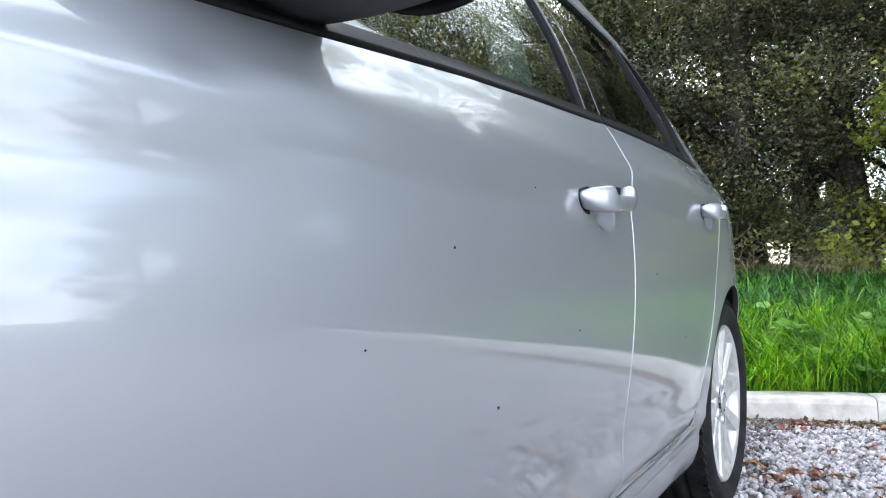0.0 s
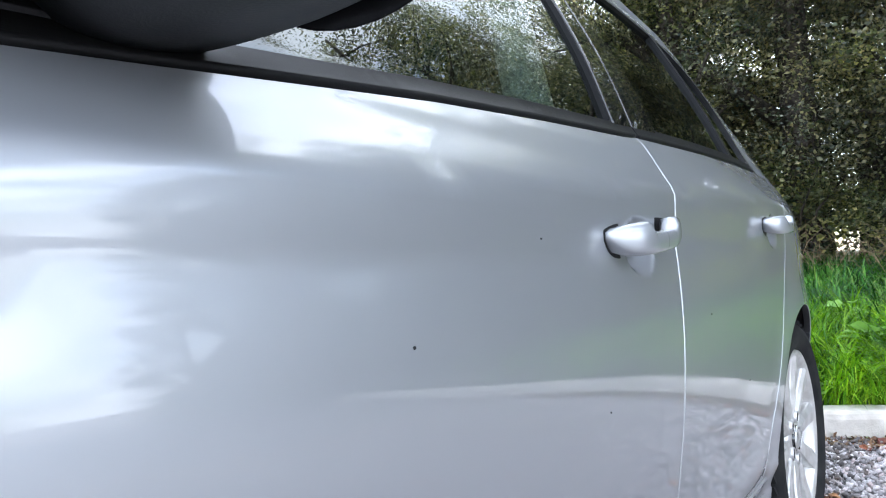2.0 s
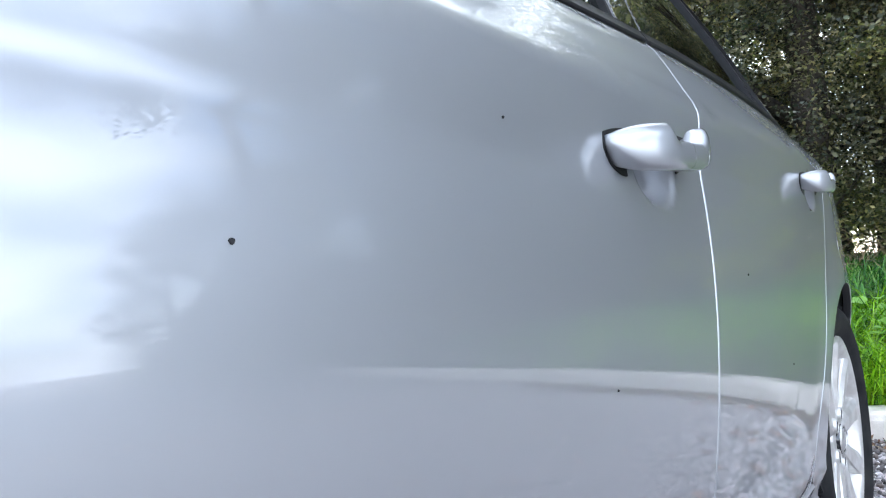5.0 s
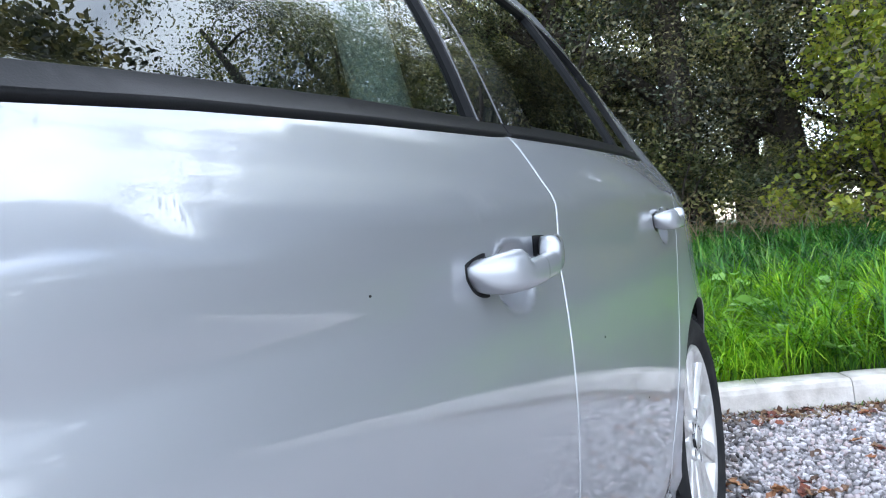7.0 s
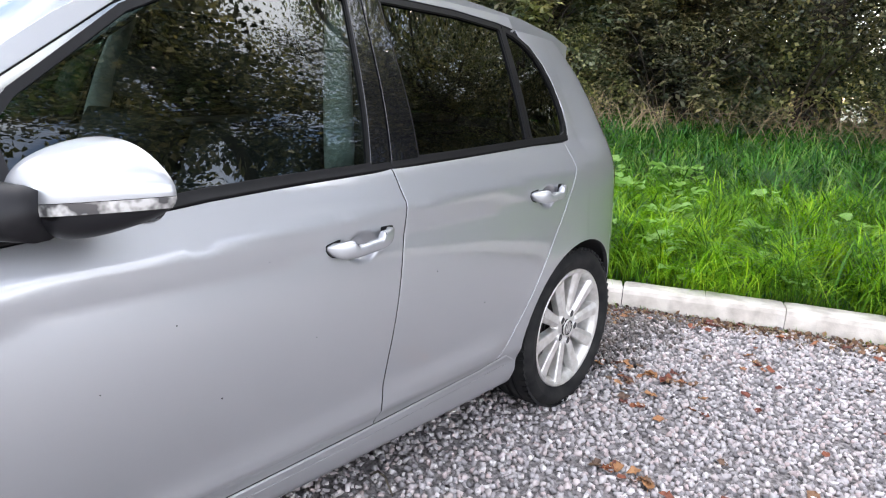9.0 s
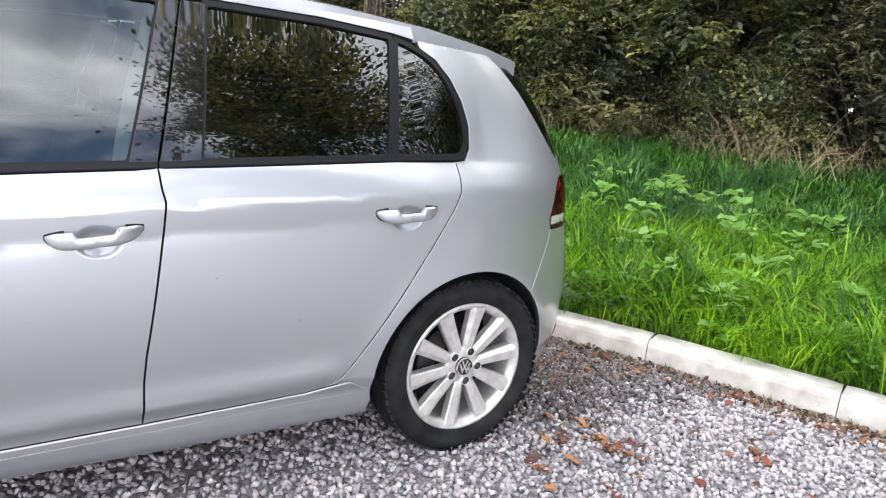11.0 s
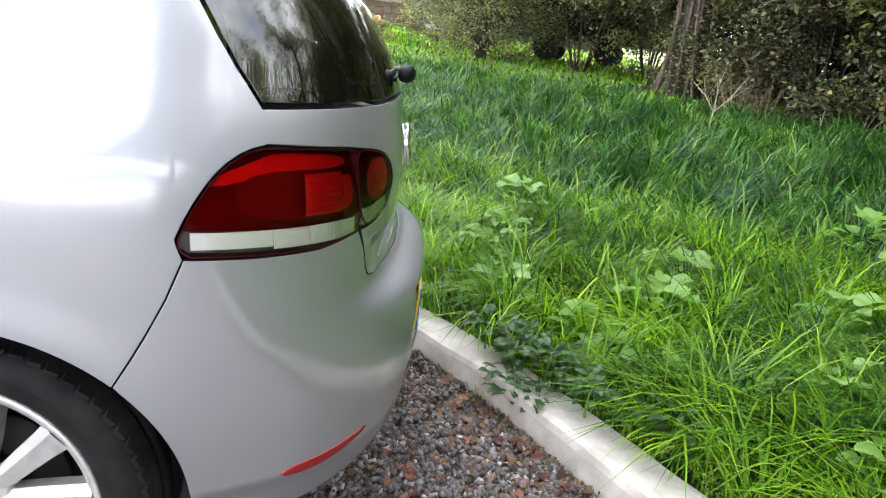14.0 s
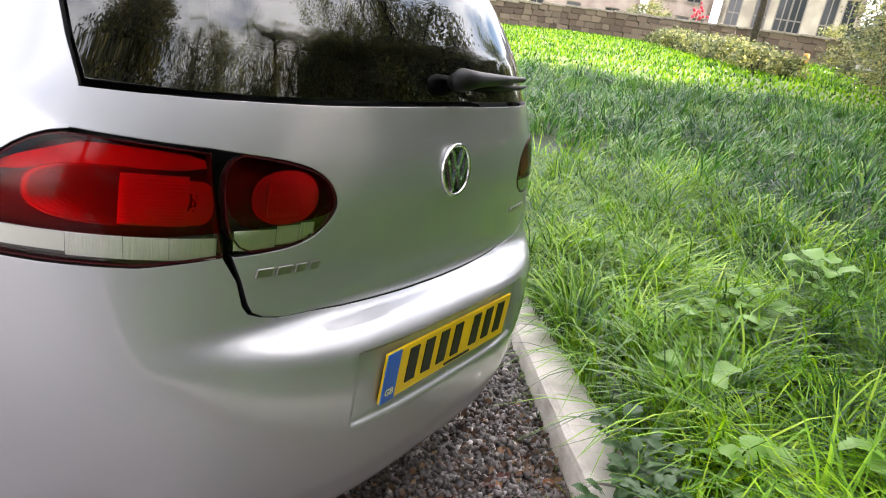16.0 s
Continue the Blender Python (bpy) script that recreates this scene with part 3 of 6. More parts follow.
roof_frame = [(-2.10, 0.920), (-1.83, 1.152), (-1.58, 1.312), (-1.45, 1.372), (-1.33, 1.402), (-1.1, 1.416), (-0.8, 1.424), (-0.5, 1.421), (-0.26, 1.405), (-0.162, 1.392), (-0.162, 1.432), (-0.5, 1.449), (-0.95, 1.452),
              (-1.25, 1.442), (-1.42, 1.412), (-1.52, 1.372), (-1.70, 1.275), (-1.95, 1.11), (-2.16, 0.935)]
rear_window = sz("x0.6775,1.043 x0.40,1.050 x0.20,1.053") + [(MID + 0.0036, 1.054), (MID + 0.0036, 1.345)] + sz("x0.25,1.343 x0.580,1.345 x0.6045,1.30 x0.6245,1.25 x0.6445,1.20 x0.6605,1.15 x0.6705,1.10")

for _, mir in SIDES:
    panel("roof_frame", roof_frame, PAINT, car, "silver painted roof rail and pillar", 0.0, mirror=mir)
    fg = panel("front_door_glass", front_glass, GLASS_CLEAR, car, "clear green-tinted front side window", 0.004, -0.006, 0.004, 0.03, mir)
    rg = panel("rear_door_glass", rear_glass, GLASS_DARK, car, "dark privacy rear side window", 0.004, -0.006, 0.004, 0.03, mir)
    qg = panel("quarter_glass", quarter_glass, GLASS_DARK, car, "small dark rear quarter window", 0.004, -0.006, 0.004, 0.03, mir)
    bg = panel("rear_window", rear_window, GLASS_DARK, car, "dark tinted tailgate window", 0.003, -0.003, 0.004, 0.03, mir)
    for ob in (fg, rg, qg, bg):
        ob.visible_shadow = False
    for nm, o in (("front_window_seal", front_glass), ("rear_window_seal", rear_glass), ("quarter_window_seal", quarter_glass)):
        ribbon(nm, shrink(dense(o, 0.02), -0.010), 0.016, BLACK_TRIM, car, 0.002, 0.012, mir)
    panel("window_divider", divider, BLACK_TRIM, car, "", 0.0, 0.001, mirror=mir)
    panel("door_pillar_cover", b_front, GLOSS_BLACK, car, "gloss black pillar cover", 0.0015, 0.0045, mirror=mir)
    panel("door_pillar_cover", b_rear, GLOSS_BLACK, car, "gloss black pillar cover", 0.0015, 0.0045, mirror=mir)
    panel("belt_moulding", belt_front, BLACK_TRIM, car, "black rubber belt moulding", 0.0, 0.004, 0.02, mirror=mir, edge=0.004)
    panel("belt_moulding", belt_rear, BLACK_TRIM, car, "black rubber belt moulding", 0.0, 0.004, 0.02, mirror=mir, edge=0.004)
    # near-black sheet behind the gaps, giving them shade by its colour
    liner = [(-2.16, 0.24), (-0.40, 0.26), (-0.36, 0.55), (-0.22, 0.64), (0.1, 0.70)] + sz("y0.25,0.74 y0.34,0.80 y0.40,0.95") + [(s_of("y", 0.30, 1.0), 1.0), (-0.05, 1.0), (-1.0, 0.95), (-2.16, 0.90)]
    panel("gap_backing", liner, DARK, car, "", 0.0, -0.038, 0.004, 0.06, mir, 0.04)

# roof with its rear spoiler
ROOF_C = [(-1.52, 1.405), (-1.40, 1.450), (-1.15, 1.495), (-0.8, 1.510), (-0.45, 1.505), (-0.1, 1.480), (0.15, 1.445), (0.30, 1.412), (0.46, 1.385)]


def roof_at(u, v):
    """u across -1..1, v along 0..1."""
    half = np.interp(v, [0, 0.55, 0.75, 0.9, 1], [0.595, 0.592, 0.588, 0.578, 0.560])
    a = np.abs(u)
    y0 = -1.50 + 0.16 * a**2
    y1 = 0.455 - 0.165 * a**2.5
    y = y0 + (y1 - y0) * v
    zc = np.interp(y, [p[0] for p in ROOF_C], [p[1] for p in ROOF_C])
    return np.stack([u * half, y, zc - 0.046 * a**2.6], -1)


U, V = np.meshgrid(np.linspace(-1, 1, 41), np.linspace(0, 1, 61), indexing="ij")
top = roof_at(U, V)
low = top - np.stack([np.zeros_like(U), np.zeros_like(U), 0.028 + 0.042 * smooth01(0.55, 0.85, V)], -1)
vid = np.arange(41 * 61).reshape(41, 61)
faces = np.stack([vid[:-1, :-1], vid[1:, :-1], vid[1:, 1:], vid[:-1, 1:]], -1).reshape(-1, 4).tolist()
k = 41 * 61
faces += [[k + i for i in f[::-1]] for f in faces]
ring = list(vid[:, 0]) + list(vid[-1, 1:]) + list(vid[-2::-1, -1]) + list(vid[0, -2:0:-1])
faces += [[ring[i], ring[i - 1], k + ring[i - 1], k + ring[i]] for i in range(len(ring))]
roof = under(mesh_ob("roof", np.concatenate([top.reshape(-1, 3), low.reshape(-1, 3)]).tolist(), faces, PAINT, True), car, "silver painted roof with a small rear spoiler")
roof.data.set_sharp_from_angle(angle=radians(40))

# rear lamps: an inside with bowls, behind a tinted lens
LENS_RED = glass("red_lens", (1.0, 0.040, 0.046), 0.01, -0.015, 0.45)
LENS_CLEAR = glass("clear_lens", (0.93, 0.93, 0.90), 0.02, 0.03)
BOWL_DIM = mat("dim_reflector", (0.40, 0.37, 0.37), 0.24, 0.7)
SHEEN_STRIP = mat("upper_sheen_strip", (0.80, 0.74, 0.74), 0.4, 0.1)
LAMP_DARK = mat("smoked_lamp_mask", (0.10, 0.088, 0.088), 0.35)
CLEAR_BOWL = mat("ribbed_silver_reflector", (0.97, 0.97, 0.94), 0.22, 0.15)
LAMP_EDGE = mat("dark_red_lamp_edge", (0.045, 0.002, 0.004), 0.35, 0.0, 0.0, 0.2)


BOLT = mat("dark_wheel_bolt", (0.05, 0.05, 0.052), 0.45, 0.6)
RUSTY = mat("dull_brake_steel", (0.04, 0.037, 0.035), 0.55, 0.7)


def bowl(name, s0, z0, a, b, material, parent, mir, depth=0.018, ribs=6, back=-0.02, sq=0.62, rib=0.0030):
    """A dished reflector with rings, sunk into the lamp."""
    bm = bmesh.new()
    rings = []
    count = ribs * 2 + 1
    for r in range(count, -1, -1):
        f = r / count
        pts = []
        for q in np.linspace(0, 2 * math.pi, 36, endpoint=False):
            cq, sn = math.cos(q), math.sin(q)
            s_, z_ = s0 + a * f * math.copysign(abs(cq) ** sq, cq), z0 + b * f * math.copysign(abs(sn) ** sq, sn)
            p, n = skin(s_, z_), skin_normal(s_, z_)
            d = back - depth * (1 - f * f) + (rib if r % 2 and r < count else 0)
            p = p + n * d
            pts.append(bm.verts.new((-p[0] if mir else p[0], p[1], p[2])))
        rings.append(pts)
    for r1, r2 in zip(rings, rings[1:]):
        for i in range(36):
            bm.faces.new((r1[i], r1[(i + 1) % 36], r2[(i + 1) % 36], r2[i]))
    bmesh.ops.remove_doubles(bm, verts=bm.verts, dist=1e-5)
    bmesh.ops.recalc_face_normals(bm, faces=bm.faces)
    return part(name, bm, material, parent)


def facets(name, sa, sb, za, zb, ns, nz, back, deep, material, parent, mir):
    """A sheet of small pillowed prisms behind a lens."""
    gs, gz = np.meshgrid(np.linspace(sa, sb, ns * 4 + 1), np.linspace(za, zb, max(nz * 4, 4) + 1), indexing="ij")
    fs = np.abs(np.sin(math.pi * ns * (gs - sa) / (sb - sa)))
    fz = np.abs(np.sin(math.pi * nz * (gz - za) / (zb - za))) if nz > 1 else 1.0
    p = skin(gs, gz) + skin_normal(gs, gz) * (back + deep * (fs * fz))[..., None]
    if mir:
        p = p * [-1, 1, 1]
    vid = np.arange(gs.size).reshape(gs.shape)
    f = np.stack([vid[:-1, :-1], vid[1:, :-1], vid[1:, 1:], vid[:-1, 1:]], -1).reshape(-1, 4)
    return under(mesh_ob(name, p.reshape(-1, 3).tolist(), (f[:, ::-1] if mir else f).tolist(), material, True), parent)


out_top = sz("x0.562,0.9615 x0.64,0.968 x0.690,0.9705") + lamp_side()
out_red = sz("x0.552,0.842") + out_top[:-1] + sz("y0.339,0.836 x0.72,0.833 x0.63,0.834")
out_clear = sz("y0.340,0.834 y0.341,0.815 y0.350,0.801 x0.75,0.796 x0.66,0.793 x0.553,0.806 x0.552,0.840 x0.63,0.832 x0.72,0.831")
out_all = sz("x0.552,0.803") + out_top + sz("y0.336,0.812 y0.341,0.800 y0.354,0.791 x0.75,0.789 x0.66,0.789")
in_red = rounded(sz("x0.545,0.843 x0.545,0.961 x0.47,0.954 x0.40,0.936 x0.372,0.915 x0.362,0.888 x0.366,0.862 x0.45,0.850"), True, 2)
in_clear = sz("x0.545,0.843 x0.45,0.852 x0.368,0.866 x0.378,0.846 x0.405,0.826 x0.45,0.814 x0.545,0.808")
in_all = rounded(sz("x0.545,0.804 x0.545,0.964 x0.47,0.957 x0.40,0.939 x0.366,0.915 x0.357,0.885 x0.366,0.853 x0.402,0.823 x0.45,0.811"), True, 2)
for _, mir in SIDES:
    lamp = panel("rear_lamp", out_all, LAMP_DARK, car, "red rear lamp with a clear lower strip", 0.001, -0.030, 0.004, mirror=mir)
    inner = panel("tailgate_lamp", in_all, LAMP_DARK, car, "red inner rear lamp set in the tailgate", 0.001, -0.030, 0.004, mirror=mir)
    ribbon("lens_rim", out_all, 0.0022, LAMP_EDGE, lamp, 0.0005, 0.03, mir)
    ribbon("lens_rim", in_all, 0.0022, LAMP_EDGE, inner, 0.0005, 0.03, mir)
    for nm, o, m_, par in (("red_lens", out_red, LENS_RED, lamp), ("clear_lens", out_clear, LENS_CLEAR, lamp), ("red_lens", in_red, LENS_RED, inner), ("clear_lens", in_clear, LENS_CLEAR, inner)):
        ob = panel(nm, o, m_, par, "", 0.001, 0.001, 0.003, 0.015, mir, 0.008, edge=0.001)
        ob.visible_shadow = False
    # pale strip standing in for the sky's sheen on the upper lens
    panel("upper_sheen_strip", rounded(sz("x0.568,0.935 x0.570,0.955 x0.64,0.962 x0.698,0.964 x0.725,0.952 y0.385,0.925 y0.372,0.905 x0.70,0.934"), True, 1), SHEEN_STRIP, lamp, "", 0.0, -0.012, 0.002, mirror=mir)
    s1, s2 = s_of("x", 0.665, 0.9), s_of("x", 0.452, 0.89)
    bowl("side_bowl", s1 - 0.022, 0.890, 0.110, 0.044, BOWL_DIM, lamp, mir, 0.016, 12, -0.010, 0.8)
    s3 = s_of("x", 0.625, 0.9)
    facets("brake_reflector", s3 - 0.056, s3 + 0.030, 0.850, 0.926, 4, 15, -0.005, 0.0022, RED_BRIGHT, lamp, mir)
    bowl("brake_bowl", s3 + 0.034, 0.886, 0.030, 0.034, RED_BRIGHT, lamp, mir, 0.006, 5, -0.0055, 0.62, 0.0010)
    bowl("fog_bowl", s2, 0.894, 0.056, 0.045, RED_BRIGHT, inner, mir, 0.010, 11, -0.0050, 0.9, 0.0022)
    facets("fog_reflector", s2 - 0.030, s2 + 0.022, 0.862, 0.920, 13, 4, -0.0060, 0.0020, RED_BRIGHT, inner, mir)
    a_, b_ = s_of("y", 0.354, 0.82), s_of("x", 0.560, 0.82)
    for q, (f0, f1, ns, nz) in enumerate(((0.0, 0.40, 3, 1), (0.40, 0.62, 18, 3), (0.62, 0.80, 16, 1), (0.80, 1.0, 14, 1))):
        facets("ribbed_reflector", a_ + (b_ - a_) * f0, a_ + (b_ - a_) * (f1 - 0.002), 0.798 if q else 0.803, 0.832, ns, nz, -0.005, 0.0014 if q else 0.0004, CLEAR_BOWL, lamp, mir)
    c_, d_ = s_of("x", 0.536, 0.83), s_of("x", 0.395, 0.84)
    for f0, f1, ns, nz in ((0.0, 0.495, 14, 3), (0.50, 0.80, 3, 3), (0.805, 1.0, 4, 1)):
        facets("ribbed_reflector", c_ + (d_ - c_) * f0, c_ + (d_ - c_) * f1, 0.810 + 0.009 * f0, 0.842 + 0.010 * f0, ns, nz, -0.005, 0.0014, CLEAR_BOWL, inner, mir)
    refl = sz("y0.507,0.341 y0.53,0.350 x0.66,0.352 x0.60,0.357 x0.548,0.364 x0.56,0.354 x0.61,0.339 x0.65,0.331 y0.54,0.330 y0.515,0.334")
    panel("bumper_reflector", refl, RED_LENS, car, "low red bumper reflector", 0.0, 0.003, 0.01, mirror=mir)

# door handles
def handle_edges(t):
    """Upper and lower edge of the grip at t = -1..1 along it."""
    e = abs(t)
    notch = smooth01(-0.50, -0.34, t) * (1 - smooth01(0.34, 0.44, t))
    upper = 0.0195 - 0.005 * e**5 - 0.0155 * notch
    lower = -0.0225 * (1 - e ** (7.0 if t < 0 else 4.5)) + 0.001 * e**2
    return float(upper), float(lower)


def handle(yc, zc, mir, slope):
    def place(t, out, up):
        y = yc + 0.105 * t
        z = zc + slope * 0.105 * t + up
        rim = max(-1.0, min(1.0, t))
        base = float(skin(y, zc + 0.02)[0]) if abs(t) > 0.66 else float(skin(yc + math.copysign(0.07, rim), zc + 0.02)[0]) * 1.0
        x = base + out
        return (-x if mir else x, y, z)
    bm = bmesh.new()
    rings = []
    for t in np.linspace(-1, 1, 61).tolist():
        e = abs(t)
        out = 0.003 + 0.026 * (1 - e**3.6)
        upper, lower = handle_edges(t)
        half = (upper - lower) / 2 * (1 - e**14 * 0.45)
        mid_ = (upper + lower) / 2
        thick = 0.010 * (1 - e**6) + 0.0025
        ring = []
        for q in np.linspace(0, 2 * math.pi, 16, endpoint=False):
            cu, su = math.cos(q), math.sin(q)
            o = out + thick * math.copysign(abs(cu) ** 0.6, cu)
            if e > 0.60 and cu < 0:
                o = min(o, out + thick * cu - 0.05 * (e - 0.60))
            ring.append(bm.verts.new(place(t, max(o, -0.004), mid_ + half * math.copysign(abs(su) ** 0.7, su))))
        rings.append(ring)
    for r1, r2 in zip(rings, rings[1:]):
        for i in range(16):
            bm.faces.new((r1[i], r1[(i + 1) % 16], r2[(i + 1) % 16], r2[i]))
    bm.faces.new(rings[0][::-1])
    bm.faces.new(rings[-1])
    bmesh.ops.recalc_face_normals(bm, faces=bm.faces)
    grip = part("door_handle", bm, PAINT, car, "silver painted grab handle")
    # thin black gasket showing round both feet
    for ts in (np.linspace(-1.012, -0.62, 12), np.linspace(1.012, 0.62, 12)):
        o = []
        for t in ts:
            o.append((yc + 0.105 * float(t), zc + slope * 0.105 * float(t) + handle_edges(float(t))[0] + 0.0002))
        for t in ts[::-1]:
            o.append((yc + 0.105 * float(t), zc + slope * 0.105 * float(t) + handle_edges(float(t))[1] - 0.0012))
        panel("handle_gasket", o, BLACK_TRIM, grip, "", 0.0, 0.0012, 0.004, 0.02, mir, 0.008, edge=0.001)
    # seam of the lock cap, above the recess
    t0, rows = 0.44, []
    bm = bmesh.new()
    for dt in (-0.008, 0.008):
        t = t0 + dt
        e = abs(t)
        out, thick = 0.003 + 0.026 * (1 - e**3.6), 0.0106 * (1 - e**6) + 0.0026
        upper, lower = handle_edges(t)
        rows.append([bm.verts.new(place(t, out + thick * math.copysign(abs(math.cos(q)) ** 0.6, math.cos(q)), (upper + lower) / 2 + (upper - lower) / 2 * 1.02 * math.copysign(abs(math.sin(q)) ** 0.7, math.sin(q)))) for q in np.linspace(0.5, math.pi / 2, 6)])
    for i in range(5):
        bm.faces.new((rows[0][i], rows[0][i + 1], rows[1][i + 1], rows[1][i]))
    part("cap_seam", bm, BLACK_TRIM, grip)


for _, mir in SIDES:
    handle(-1.142, 0.821, mir, 0.10)
    handle(-0.298, 0.866, mir, 0.055)


# door mirrors


def mirror_shape(p):
    """Shape a unit ball into the housing."""
    x, y, z = p
    if z < 0:
        k_ = max(0.05, 1 - z * z) ** -0.2
        x, y = max(-1.0, min(1.0, x * k_)), max(-1.0, min(1.0, y * k_))
    q = math.copysign(abs(x) ** 0.68, x)
    top = 0.094 * (1 - 0.34 * max(0, (x + 0.25)) ** 1.6)
    deep = 0.10 * (1 - y) if y > 0 else 0.10 + 0.90 * (-y) ** 1.25
    bot = 0.088 * (1 - 0.22 * max(0, x) ** 2) * (0.5 + 0.5 * deep)
    zz = 0.985 + (top if z > 0 else bot) * math.copysign(abs(z) ** 0.82, z) + (0.012 + 0.010 * max(0, -z)) * x
    back = -1.700 + 0.030 * x
    yy = back - 0.150 * (1 - 0.30 * max(0, x) ** 2) * deep
    return Vector((0.930 + 0.122 * q, yy + 0.03 * x - 0.03 * max(0, x), zz))


def mirror_part(name, lo, hi, material, parent, mir, label="", puff=0.0):
    bm = bmesh.new()
    bmesh.ops.create_uvsphere(bm, u_segments=48, v_segments=32, radius=1.0)
    for v_ in bm.verts:
        v_.co = Vector(mirror_shape(v_.co))
    tilt = 0.14
    for level, sign in ((lo, -1), (hi, 1)):
        if level is not None:
            bmesh.ops.bisect_plane(bm, geom=bm.verts[:] + bm.edges[:] + bm.faces[:], plane_co=Vector((0.918, -1.78, level)), plane_no=Vector((-tilt * sign, 0, sign)).normalized(), clear_outer=True)
    if puff:
        bm.normal_update()
        for v_ in bm.verts:
            v_.co += v_.normal * puff
    if mir:
        bmesh.ops.scale(bm, vec=(-1, 1, 1), verts=bm.verts)
        bmesh.ops.reverse_faces(bm, faces=bm.faces)
    return part(name, bm, material, parent, label)


for _, mir in SIDES:
    shell = mirror_part("door_mirror", 0.978, None, PAINT, car, mir, "silver capped door mirror on a black base")
    mirror_part("indicator_strip", 0.959, 0.977, CLEAR_LENS, shell, mir, "clear indicator strip", 0.0005)
    mirror_part("lower_housing", None, 0.958, PLASTIC, shell, mir, "black plastic lower housing", -0.0005)
    bm = bmesh.new()
    sgn = -1 if mir else 1
    bm_tube(bm, [(sgn * 0.78, -1.925, 0.985), (sgn * 0.845, -1.90, 0.975), (sgn * 0.90, -1.87, 0.968), (sgn * 0.955, -1.84, 0.965)], [0.048, 0.046, 0.044, 0.040], 14)
    for v_ in bm.verts:
        v_.co.y = -1.84 + (v_.co.y + 1.84) * 1.5
    part("mirror_arm", bm, PLASTIC, shell, "black plastic mirror arm")
    tri = [(-2.03, belt_z(-2.03, 0.022)), (-1.82, belt_z(-1.82, 0.016)), (-1.84, 1.06), (-1.89, 1.06)]
    panel("mirror_base", tri, PLASTIC, shell, "", 0.0, 0.008, 0.02, mirror=mir)
    bm = bmesh.new()
    bmesh.ops.create_circle(bm, cap_ends=True, segments=32, radius=1.0)
    for v_ in bm.verts:
        v_.co = Vector((sgn * (0.945 + 0.078 * v_.co.x), -1.692 + 0.016 * v_.co.x, 0.990 + 0.055 * v_.co.y))
    part("mirror_glass", bm, CHROME, shell)


# wheels
def wheel(yc, mir):
    sgn = -1 if mir else 1
    X = 0.865
    c = (yc, 0.316)

    def fin(bm):
        if mir:
            bmesh.ops.scale(bm, vec=(-1, 1, 1), verts=bm.verts)
        bmesh.ops.recalc_face_normals(bm, faces=bm.faces)
        return bm

    bm = bmesh.new()
    bm_lathe(bm, [(-0.20, 0.215), (-0.03, 0.200), (-0.010, 0.210), (0.000, 0.2235), (-0.002, 0.2305), (-0.010, 0.2315), (-0.02, 0.226)], X - 0.004, 72, c)
    rim = part("wheel", fin(bm), ALLOY, car, "silver ten-spoke alloy wheel with a black tyre")
    bm = bmesh.new()
    bm_lathe(bm, [(-0.012, 0.222), (-0.010, 0.231), (0.000, 0.240), (0.006, 0.256), (0.008, 0.270), (0.0085, 0.272), (0.004, 0.288), (-0.010, 0.302), (-0.016, 0.3065), (-0.030, 0.312), (-0.055, 0.3155), (-0.060, 0.3155), (-0.061, 0.309),
                  (-0.070, 0.309), (-0.071, 0.316), (-0.105, 0.317), (-0.106, 0.309), (-0.115, 0.309), (-0.116, 0.317), (-0.15, 0.3155), (-0.151, 0.309), (-0.160, 0.309), (-0.161, 0.315), (-0.20, 0.306), (-0.22, 0.27), (-0.21, 0.22)], X, 96, c)
    part("tyre", fin(bm), TYRE, rim, "black rubber tyre")
    # tread lugs on the shoulder
    bm = bmesh.new()
    for i in range(64):
        a = 2 * math.pi * i / 64
        m = Matrix.Translation((X - 0.026, c[0], c[1])) @ Matrix.Rotation(a, 4, "X") @ Matrix.Translation((0, 0, 0.3078)) @ Matrix.Rotation(radians(16), 4, "Z")
        bmesh.ops.create_cube(bm, size=1.0, matrix=m @ Matrix.Diagonal((0.040, 0.021, 0.009, 1)))
    part("tread", fin(bm), TYRE, rim, smooth=False)["kind"] = "stuff"
    for i in range(10):
        a = 2 * math.pi * (i - 0.25) / 10
        bm = bmesh.new()
        rows = []
        for r, hw, out in ((0.048, 0.0160, -0.022), (0.085, 0.0205, -0.017), (0.13, 0.0235, -0.015), (0.175, 0.0260, -0.012), (0.215, 0.0300, -0.008)):
            row = []
            for y_, o in ((-hw, -0.034), (-hw, -0.009), (-hw + 0.003, -0.0055), (-hw * 0.35, 0.0012), (-hw * 0.28, 0.0016), (hw - 0.003, -0.001), (hw, -0.005), (hw, -0.034)):
                v_ = Matrix.Rotation(a, 4, "X") @ Vector((out + o, y_, r))
                row.append(bm.verts.new((X + v_.x, c[0] + v_.y, c[1] + v_.z)))
            rows.append(row)
        for r1, r2 in zip(rows, rows[1:]):
            for k_ in range(7):
                bm.faces.new((r1[k_], r1[k_ + 1], r2[k_ + 1], r2[k_]))
        part("spoke", fin(bm), ALLOY, rim, smooth=False)
    bm = bmesh.new()
    bm_lathe(bm, [(-0.05, 0.072), (-0.026, 0.070), (-0.021, 0.060), (-0.0205, 0.035), (-0.0205, 0.033)], X, 40, c)
    part("hub", fin(bm), ALLOY, rim)
    bm = bmesh.new()
    bm_lathe(bm, [(-0.03, 0.0335), (-0.013, 0.0335), (-0.0105, 0.031), (-0.0115, 0.0275), (-0.0125, 0.0274), (-0.0125, 0.0005)], X, 40, c)
    cap = part("hub_cap", fin(bm), GLOSS_BLACK, rim, "black hub cap with a chrome ring and chevrons")
    bm = bmesh.new()
